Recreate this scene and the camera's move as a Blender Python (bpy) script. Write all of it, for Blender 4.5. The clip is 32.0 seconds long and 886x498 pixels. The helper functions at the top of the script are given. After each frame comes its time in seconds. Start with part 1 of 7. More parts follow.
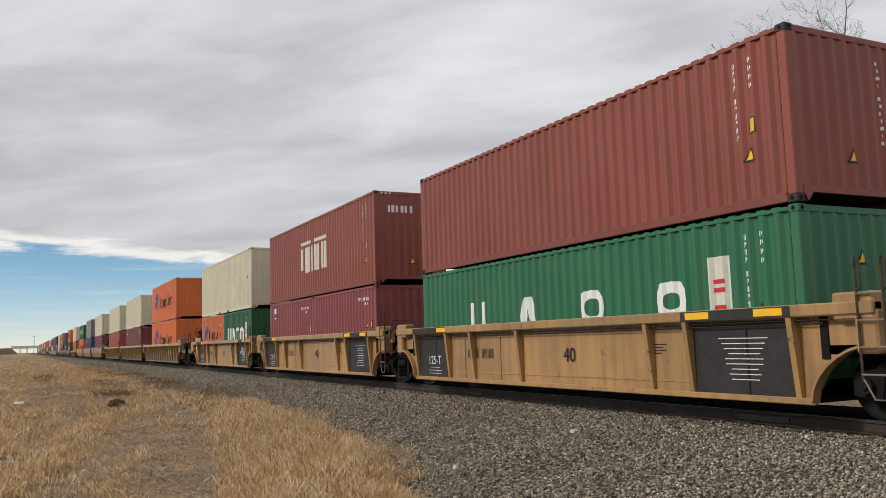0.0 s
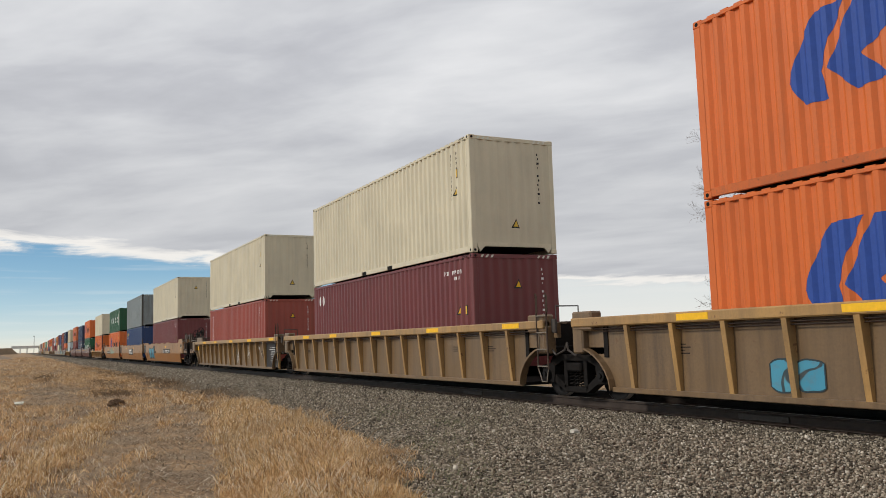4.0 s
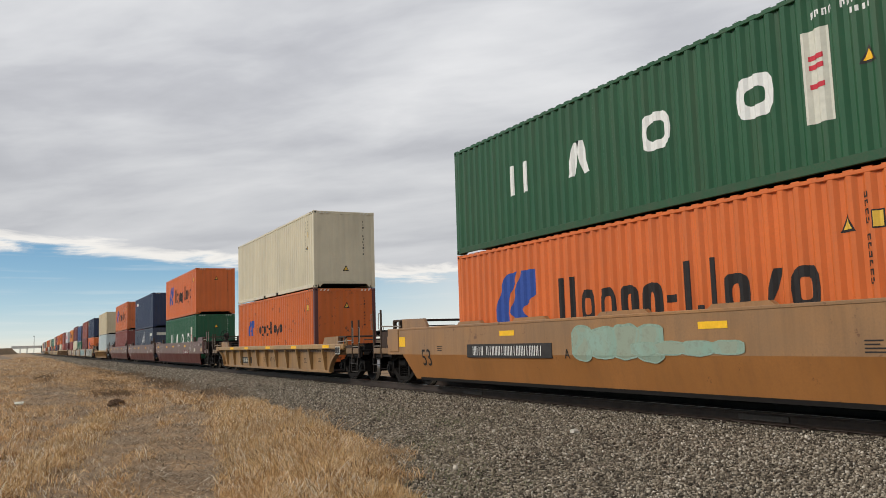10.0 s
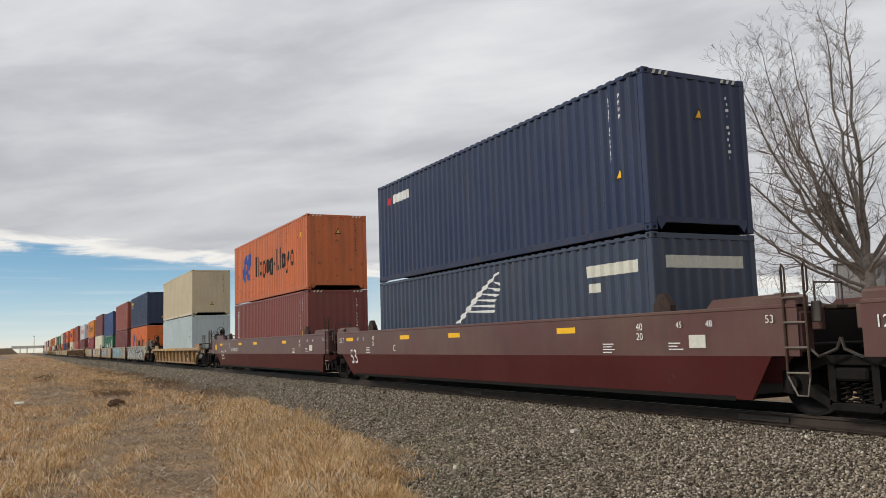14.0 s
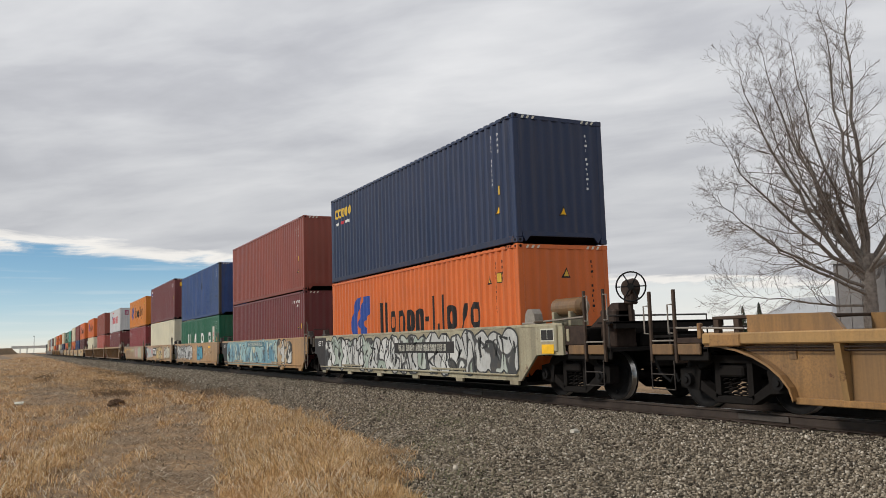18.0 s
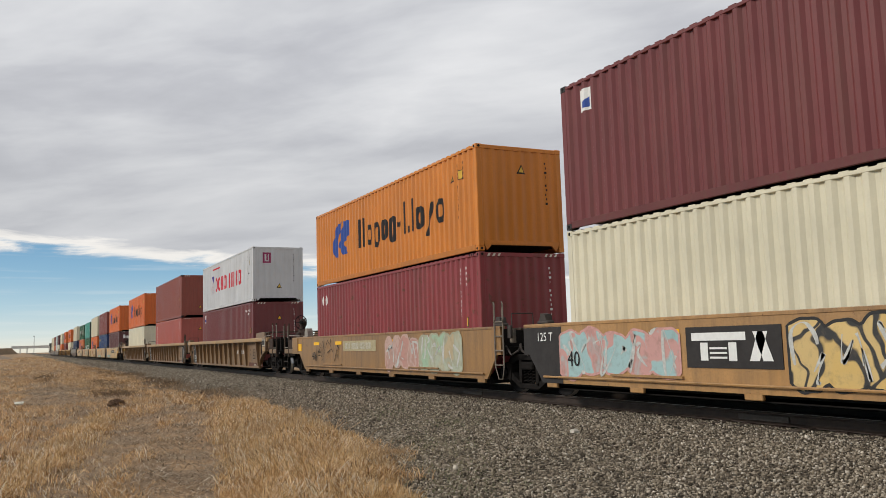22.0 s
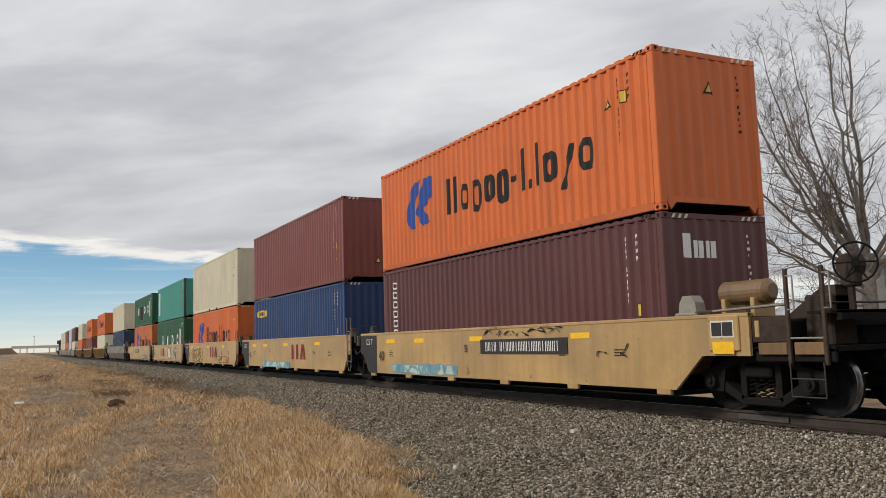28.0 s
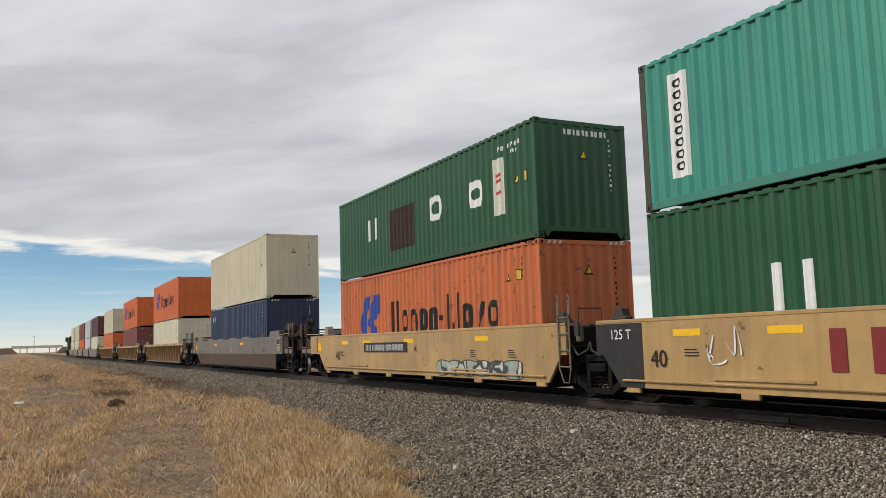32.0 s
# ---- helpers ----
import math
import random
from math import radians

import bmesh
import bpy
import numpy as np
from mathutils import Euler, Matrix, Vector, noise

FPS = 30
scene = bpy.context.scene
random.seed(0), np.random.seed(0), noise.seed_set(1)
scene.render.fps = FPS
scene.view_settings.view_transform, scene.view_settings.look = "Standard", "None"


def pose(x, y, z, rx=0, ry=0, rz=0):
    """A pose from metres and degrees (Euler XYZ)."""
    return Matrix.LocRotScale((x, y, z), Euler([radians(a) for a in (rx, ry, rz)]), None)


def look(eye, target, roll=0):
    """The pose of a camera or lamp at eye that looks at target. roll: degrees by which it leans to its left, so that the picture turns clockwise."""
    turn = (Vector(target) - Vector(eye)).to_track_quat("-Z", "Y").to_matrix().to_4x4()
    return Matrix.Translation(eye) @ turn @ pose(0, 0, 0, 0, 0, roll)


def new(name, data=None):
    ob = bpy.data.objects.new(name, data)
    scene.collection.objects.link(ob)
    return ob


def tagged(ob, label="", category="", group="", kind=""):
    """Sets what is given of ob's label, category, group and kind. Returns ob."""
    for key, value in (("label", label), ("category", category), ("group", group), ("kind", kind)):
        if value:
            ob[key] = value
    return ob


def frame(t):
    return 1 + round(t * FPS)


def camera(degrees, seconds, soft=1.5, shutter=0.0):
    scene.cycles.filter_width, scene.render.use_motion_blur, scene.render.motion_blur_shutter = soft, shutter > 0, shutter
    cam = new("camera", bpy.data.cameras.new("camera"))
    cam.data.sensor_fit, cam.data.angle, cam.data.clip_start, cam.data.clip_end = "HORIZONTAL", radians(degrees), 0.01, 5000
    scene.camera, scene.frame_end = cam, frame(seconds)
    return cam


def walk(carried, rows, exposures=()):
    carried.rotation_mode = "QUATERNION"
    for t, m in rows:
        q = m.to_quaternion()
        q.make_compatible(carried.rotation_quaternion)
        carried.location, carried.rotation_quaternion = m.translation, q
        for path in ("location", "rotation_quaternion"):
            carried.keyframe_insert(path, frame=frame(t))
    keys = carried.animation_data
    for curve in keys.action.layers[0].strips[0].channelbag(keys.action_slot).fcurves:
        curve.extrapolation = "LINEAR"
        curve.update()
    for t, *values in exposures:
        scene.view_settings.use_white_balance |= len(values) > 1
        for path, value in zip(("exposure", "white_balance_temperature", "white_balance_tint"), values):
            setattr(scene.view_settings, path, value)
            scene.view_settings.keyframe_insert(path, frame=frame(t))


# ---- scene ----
# ---------------------------------------------------------------- camera
EYE = Vector((0.0, 0.0, 1.225))
YAW, TILT = radians(26.863), radians(6.245)
AIM = EYE + 10 * Vector((-math.cos(YAW) * math.cos(TILT), math.sin(YAW) * math.cos(TILT), math.sin(TILT)))
cam = camera(56.23, 32.0, soft=0.7)
walk(cam, [(0.0, look(EYE, AIM, -1.760)), (32.0, look(EYE, AIM, -1.760))])

# ---------------------------------------------------------------- light: overcast sky with a clear strip along the horizon
SUN_TO = Vector((-0.20, -0.82, 0.52)).normalized()
sun = new("sun", bpy.data.lights.new("sun", "SUN"))
sun.data.energy, sun.data.angle, sun.data.color = 1.9, radians(10), (1.0, 0.95, 0.87)
sun.matrix_world = look((0, 0, 60), Vector((0, 0, 60)) - SUN_TO)
scene.view_settings.exposure = 0.10


def node(nt, kind, **inputs):
    n = nt.nodes.new(kind)
    for k, v in inputs.items():
        key = int(k[1:]) if k[0] == "i" and k[1:].isdigit() else k.replace("_", " ")
        if hasattr(v, "is_linked") or hasattr(v, "links"):
            nt.links.new(v, n.inputs[key])
        else:
            n.inputs[key].default_value = v
    return n


def ramp(nt, fac, stops, smooth=False):
    n = nt.nodes.new("ShaderNodeValToRGB")
    nt.links.new(fac, n.inputs[0])
    cr = n.color_ramp
    cr.interpolation = "EASE" if smooth else "LINEAR"
    while len(cr.elements) < len(stops):
        cr.elements.new(0.5)
    for e, (at, c) in zip(cr.elements, stops):
        e.position = at
        e.color = (*c, 1) if len(c) == 3 else c
    return n.outputs[0]


def math_node(nt, op, a, b=None, c=None, clamp=False):
    n = nt.nodes.new("ShaderNodeMath")
    n.operation, n.use_clamp = op, clamp
    for i, v in enumerate((a, b, c)):
        if v is None:
            continue
        if hasattr(v, "links"):
            nt.links.new(v, n.inputs[i])
        else:
            n.inputs[i].default_value = v
    return n.outputs[0]


def mix_rgb(nt, fac, a, b, mode="MIX"):
    n = nt.nodes.new("ShaderNodeMix")
    n.data_type, n.blend_type = "RGBA", mode
    for i, v in ((0, fac), (6, a), (7, b)):
        if hasattr(v, "links"):
            nt.links.new(v, n.inputs[i])
        else:
            n.inputs[i].default_value = v if i == 0 else (*v, 1) if len(v) == 3 else v
    return n.outputs[2]


def make_sky():
    w = bpy.data.worlds.new("sky")
    scene.world = w
    w.use_nodes = True
    nt = w.node_tree
    nt.nodes.clear()
    out = nt.nodes.new("ShaderNodeOutputWorld")
    sky = nt.nodes.new("ShaderNodeTexSky")
    sky.sky_type, sky.sun_disc = "NISHITA", False
    sky.sun_elevation = math.asin(SUN_TO.z)
    sky.sun_rotation = math.atan2(SUN_TO.x, SUN_TO.y)
    sky.altitude, sky.air_density, sky.dust_density, sky.ozone_density = 1500, 1.0, 0.6, 1.5
    clear = mix_rgb(nt, 1.0, sky.outputs[0], (0.125, 0.125, 0.125), "MULTIPLY")
    tc = nt.nodes.new("ShaderNodeTexCoord")
    sep = node(nt, "ShaderNodeSeparateXYZ", Vector=tc.outputs["Generated"])
    x, y, z = sep.outputs
    zz = math_node(nt, "MAXIMUM", z, 0.0)
    # height of the cloud sheet seen in perspective
    deep = math_node(nt, "ADD", zz, 0.10)
    cx = math_node(nt, "DIVIDE", x, deep)
    cy = math_node(nt, "DIVIDE", y, deep)
    uv = node(nt, "ShaderNodeCombineXYZ", X=cx, Y=cy, Z=0.0)
    # banks of cloud lie across the line of the track
    across = nt.nodes.new("ShaderNodeMapping")
    across.inputs["Rotation"].default_value = (0, 0, radians(-42))
    nt.links.new(uv.outputs[0], across.inputs[0])
    turn = nt.nodes.new("ShaderNodeMapping")
    turn.inputs["Scale"].default_value = (0.55, 1.0, 1.0)
    nt.links.new(across.outputs[0], turn.inputs[0])
    big = node(nt, "ShaderNodeTexNoise", Vector=turn.outputs[0], Scale=0.85, Detail=6.0, Roughness=0.52, Distortion=0.5)
    fine = node(nt, "ShaderNodeTexNoise", Vector=turn.outputs[0], Scale=2.6, Detail=5.0, Roughness=0.55, Distortion=0.3)
    mixn = math_node(nt, "MULTIPLY_ADD", fine.outputs[0], 0.35, math_node(nt, "MULTIPLY", big.outputs[0], 0.65))
    cloud = ramp(nt, mixn, [(0.36, (0.43, 0.44, 0.475)), (0.44, (0.52, 0.53, 0.565)), (0.51, (0.63, 0.64, 0.665)), (0.60, (0.75, 0.755, 0.77)), (0.70, (0.86, 0.86, 0.87))])
    # greyer and more even low down
    low = ramp(nt, zz, [(0.10, (1, 1, 1)), (0.36, (0, 0, 0))], True)
    cloud = mix_rgb(nt, math_node(nt, "MULTIPLY", low, 0.55), cloud, (0.46, 0.47, 0.49))
    # ragged lower edge of the sheet
    edge_map = nt.nodes.new("ShaderNodeMapping")
    edge_map.inputs["Scale"].default_value = (7, 7, 46)
    nt.links.new(tc.outputs["Generated"], edge_map.inputs[0])
    edge = node(nt, "ShaderNodeTexNoise", Vector=edge_map.outputs[0], Scale=1.0, Detail=7.0, Roughness=0.6, Distortion=0.4)
    lift = math_node(nt, "MULTIPLY_ADD", edge.outputs[0], 0.055, -0.0275)
    # the strip narrows towards +y
    tilt = math_node(nt, "MULTIPLY_ADD", y, -0.085, 0.1120)
    gap = math_node(nt, "SUBTRACT", math_node(nt, "ADD", zz, lift), tilt)
    cover = ramp(nt, math_node(nt, "MULTIPLY_ADD", gap, 8.0, 0.5), [(0.46, (0, 0, 0)), (0.54, (1, 1, 1))], True)
    rim = ramp(nt, math_node(nt, "MULTIPLY_ADD", gap, 8.0, 0.5), [(0.45, (0, 0, 0)), (0.52, (1, 1, 1)), (0.54, (1, 1, 1)), (0.62, (0, 0, 0))], True)
    cloud = mix_rgb(nt, math_node(nt, "MULTIPLY", rim, 0.8), cloud, (0.90, 0.87, 0.82))
    # clear strip: pale at the horizon
    pale = ramp(nt, zz, [(0.0, (0.76, 0.72, 0.62)), (0.018, (0.57, 0.66, 0.68)), (0.05, (0.36, 0.53, 0.64)), (0.085, (0.205, 0.40, 0.57)), (0.12, (0.13, 0.31, 0.50))])
    strip = mix_rgb(nt, 0.2, pale, clear)
    wisp_map = nt.nodes.new("ShaderNodeMapping")
    wisp_map.inputs["Scale"].default_value = (4, 4, 90)
    nt.links.new(tc.outputs["Generated"], wisp_map.inputs[0])
    wisp = node(nt, "ShaderNodeTexNoise", Vector=wisp_map.outputs[0], Scale=1.3, Detail=5.0, Roughness=0.6)
    wfac = ramp(nt, wisp.outputs[0], [(0.52, (0, 0, 0)), (0.72, (1, 1, 1))])
    ww = math_node(nt, "MULTIPLY", wfac, ramp(nt, x, [(0.0, (0.35, 0.35, 0.35)), (1.0, (1, 1, 1))]))
    strip = mix_rgb(nt, math_node(nt, "MULTIPLY", ww, 0.55), strip, (0.84, 0.83, 0.79))
    # thin cream haze over the strip towards +y
    haze = ramp(nt, y, [(0.28, (0, 0, 0)), (0.58, (0.75, 0.75, 0.75))], True)
    strip = mix_rgb(nt, haze, strip, (0.78, 0.76, 0.72))
    col = mix_rgb(nt, cover, strip, cloud)
    bg = node(nt, "ShaderNodeBackground", Color=col, Strength=1.0)
    nt.links.new(bg.outputs[0], out.inputs[0])


make_sky()

# ---------------------------------------------------------------- materials
MATS = {}


def lin(r, g, b):
    """Linear colour from 0..255 values."""
    return tuple(((c / 255) / 12.92 if c / 255 <= 0.04045 else ((c / 255 + 0.055) / 1.055) ** 2.4) for c in (r, g, b))


def base_mat(name):
    m = bpy.data.materials.new(name)
    m.use_nodes = True
    nt = m.node_tree
    return m, nt, nt.nodes["Principled BSDF"]


def paint(name, col, rough=0.5, dirt=0.25, dirt_col=(0.10, 0.075, 0.05), streak=0.25, metal=0.0, fade=0.12, rust=0.0, dust=0.0, gloss=0.35):
    """Weathered painted steel: cloudy fading, vertical dirt streaks, specks of rust, fine orange-peel bump."""
    if name in MATS:
        return MATS[name]
    m, nt, bs = base_mat(name)
    tc = nt.nodes.new("ShaderNodeTexCoord")
    info = nt.nodes.new("ShaderNodeObjectInfo")
    off = node(nt, "ShaderNodeVectorMath", i0=tc.outputs["Object"], i1=info.outputs["Random"])
    off.operation = "ADD"
    sc = nt.nodes.new("ShaderNodeVectorMath")
    sc.operation = "SCALE"
    nt.links.new(info.outputs["Random"], sc.inputs[0])
    sc.inputs["Scale"].default_value = 40.0
    nt.links.new(sc.outputs[0], off.inputs[1])
    co = off.outputs[0]
    cloudy = node(nt, "ShaderNodeTexNoise", Vector=co, Scale=0.7, Detail=5.0, Roughness=0.6)
    st = nt.nodes.new("ShaderNodeMapping")
    st.inputs["Scale"].default_value = (5.0, 5.0, 0.35)
    nt.links.new(co, st.inputs[0])
    streaks = node(nt, "ShaderNodeTexNoise", Vector=st.outputs[0], Scale=1.0, Detail=6.0, Roughness=0.62)
    grain = node(nt, "ShaderNodeTexNoise", Vector=co, Scale=28.0, Detail=4.0, Roughness=0.6)
    c1 = tuple(min(1, c * (1 + fade)) for c in col)
    c0 = tuple(c * (1 - fade) for c in col)
    color = mix_rgb(nt, ramp(nt, cloudy.outputs[0], [(0.3, (0, 0, 0)), (0.7, (1, 1, 1))]), c0, c1)
    if dust:
        haze = node(nt, "ShaderNodeTexNoise", Vector=co, Scale=0.45, Detail=6.0, Roughness=0.62)
        dull = tuple(0.45 * c + 0.55 * g for c, g in zip(col, (0.17, 0.122, 0.08)))
        color = mix_rgb(nt, math_node(nt, "MULTIPLY", ramp(nt, haze.outputs[0], [(0.40, (0, 0, 0)), (0.60, (1, 1, 1))]), dust), color, dull)
    sf = ramp(nt, streaks.outputs[0], [(0.45, (0, 0, 0)), (0.75, (1, 1, 1))])
    color = mix_rgb(nt, math_node(nt, "MULTIPLY", sf, streak), color, dirt_col)
    gf = ramp(nt, grain.outputs[0], [(0.40, (0, 0, 0)), (0.72, (1, 1, 1))])
    cl = ramp(nt, cloudy.outputs[0], [(0.35, (0.2, 0.2, 0.2)), (0.65, (1, 1, 1))])
    color = mix_rgb(nt, math_node(nt, "MULTIPLY", math_node(nt, "MULTIPLY", gf, cl), dirt), color, dirt_col)
    if rust:
        spot = node(nt, "ShaderNodeTexNoise", Vector=co, Scale=3.5, Detail=8.0, Roughness=0.7)
        rf = ramp(nt, spot.outputs[0], [(0.66 - 0.12 * rust, (0, 0, 0)), (0.70 - 0.10 * rust, (1, 1, 1))])
        color = mix_rgb(nt, math_node(nt, "MULTIPLY", rf, 0.8), color, (0.12, 0.05, 0.025))
    nt.links.new(color, bs.inputs["Base Color"])
    rr = math_node(nt, "MULTIPLY_ADD", cloudy.outputs[0], 0.25, rough - 0.1, clamp=True)
    nt.links.new(rr, bs.inputs["Roughness"])
    bs.inputs["Metallic"].default_value = metal
    bs.inputs["Specular IOR Level"].default_value = gloss
    dents = node(nt, "ShaderNodeTexNoise", Vector=co, Scale=2.2, Detail=3.0)
    bump = node(nt, "ShaderNodeBump", Strength=0.25, Distance=0.02, Height=math_node(nt, "MULTIPLY_ADD", grain.outputs[0], 0.06, dents.outputs[0]))
    nt.links.new(bump.outputs[0], bs.inputs["Normal"])
    MATS[name] = m
    return m


def plain(name, col, rough=0.6, metal=0.0, var=0.2, scale=12.0):
    """Small plain surface with a little grain."""
    if name in MATS:
        return MATS[name]
    m, nt, bs = base_mat(name)
    tc = nt.nodes.new("ShaderNodeTexCoord")
    n = node(nt, "ShaderNodeTexNoise", Vector=tc.outputs["Object"], Scale=scale, Detail=5.0, Roughness=0.65)
    c = mix_rgb(nt, ramp(nt, n.outputs[0], [(0.3, (0, 0, 0)), (0.7, (1, 1, 1))]), tuple(v * (1 - var) for v in col), tuple(min(1, v * (1 + var)) for v in col))
    nt.links.new(c, bs.inputs["Base Color"])
    bs.inputs["Roughness"].default_value, bs.inputs["Metallic"].default_value = rough, metal
    bs.inputs["Specular IOR Level"].default_value = 0.12 if max(col) < 0.03 else 0.3
    bump = node(nt, "ShaderNodeBump", Strength=0.3, Distance=0.01, Height=n.outputs[0])
    nt.links.new(bump.outputs[0], bs.inputs["Normal"])
    MATS[name] = m
    return m


BOX_COLS = {
    "red_brown": lin(140, 72, 60), "dark_red_brown": lin(126, 66, 60), "maroon": lin(112, 55, 56), "crimson": lin(136, 66, 68),
    "salmon": lin(170, 88, 78), "dark_maroon": lin(92, 52, 52), "brick": lin(152, 74, 62), "red": lin(140, 58, 62),
    "green": lin(26, 86, 56), "faded_green": lin(44, 108, 76), "deep_green": lin(34, 84, 54), "teal": lin(64, 146, 130), "sea_green": lin(32, 98, 72),
    "cream": lin(206, 196, 170), "pale_cream": lin(214, 207, 182), "tan_cream": lin(198, 184, 154), "ice": lin(182, 194, 195),
    "white": lin(200, 201, 202), "orange": lin(210, 106, 48), "worn_orange": lin(202, 108, 60), "amber": lin(206, 126, 46), "deep_orange": lin(200, 100, 38),
    "dark_grey": lin(66, 62, 58), "grey": lin(130, 138, 139), "navy": lin(36, 50, 80), "slate": lin(58, 68, 86), "blue": lin(34, 60, 104), "bright_blue": lin(40, 70, 124),
}


def box_mat(col):
    worn = col in ("grey", "worn_orange", "bright_blue", "red")
    pale = BOX_COLS[col][1] > 0.35
    return paint("painted_steel_" + col, BOX_COLS[col], 0.40, 0.30 if worn else 0.06 if pale else 0.15, streak=0.45 if worn else 0.14 if pale else 0.26, fade=0.26 if col in ("bright_blue", "grey") else 0.14 if worn else 0.10,
                 rust=0.12 if col in ("bright_blue", "grey") else 0.5 if worn or col == "deep_orange" else 0.0)


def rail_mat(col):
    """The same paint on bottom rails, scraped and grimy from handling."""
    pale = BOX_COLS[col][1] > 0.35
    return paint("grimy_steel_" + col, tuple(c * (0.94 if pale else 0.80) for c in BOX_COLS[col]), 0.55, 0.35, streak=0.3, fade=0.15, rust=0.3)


# for black parts, and for shade painted into pockets, holes, floors and sills
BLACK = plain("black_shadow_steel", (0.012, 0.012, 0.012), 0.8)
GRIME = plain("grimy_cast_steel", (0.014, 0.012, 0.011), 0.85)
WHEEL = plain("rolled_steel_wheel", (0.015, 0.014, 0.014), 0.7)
TREAD = plain("polished_tread", (0.42, 0.40, 0.38), 0.3, 1.0, 0.1)
YELLOW = plain("yellow_reflector", lin(240, 186, 40), 0.5, var=0.1)
WHITE = plain("white_lettering", lin(226, 226, 222), 0.6, var=0.06)
INK = plain("dark_lettering", lin(48, 46, 46), 0.6, var=0.12)
BLUE_INK = plain("blue_emblem", lin(46, 76, 150), 0.6, var=0.1)
RED_INK = plain("red_lettering", lin(196, 52, 66), 0.6, var=0.1)
GOLD_INK = plain("gold_lettering", lin(216, 178, 70), 0.6, var=0.1)
WINE_INK = plain("wine_lettering", lin(128, 44, 46), 0.6, var=0.1)
BLACK_PANEL = plain("black_panel_paint", lin(50, 47, 46), 0.6, var=0.25, scale=5)
STEEL = plain("worn_grey_steel", lin(72, 66, 62), 0.6, 0.2, 0.25, 8)
CHROME = plain("bright_rod", lin(150, 142, 132), 0.5, 0.3, 0.15)
POST = plain("dark_brown_steel", lin(70, 56, 46), 0.75, 0.0, 0.35, 6)
LADDER = plain("dull_ladder_steel", lin(122, 113, 102), 0.6, 0.1, 0.25, 9)
RUSTY = plain("rusty_steel", lin(58, 45, 38), 0.8, 0.0, 0.4, 7)
PALE = plain("pale_sticker", lin(206, 204, 190), 0.6, var=0.08)


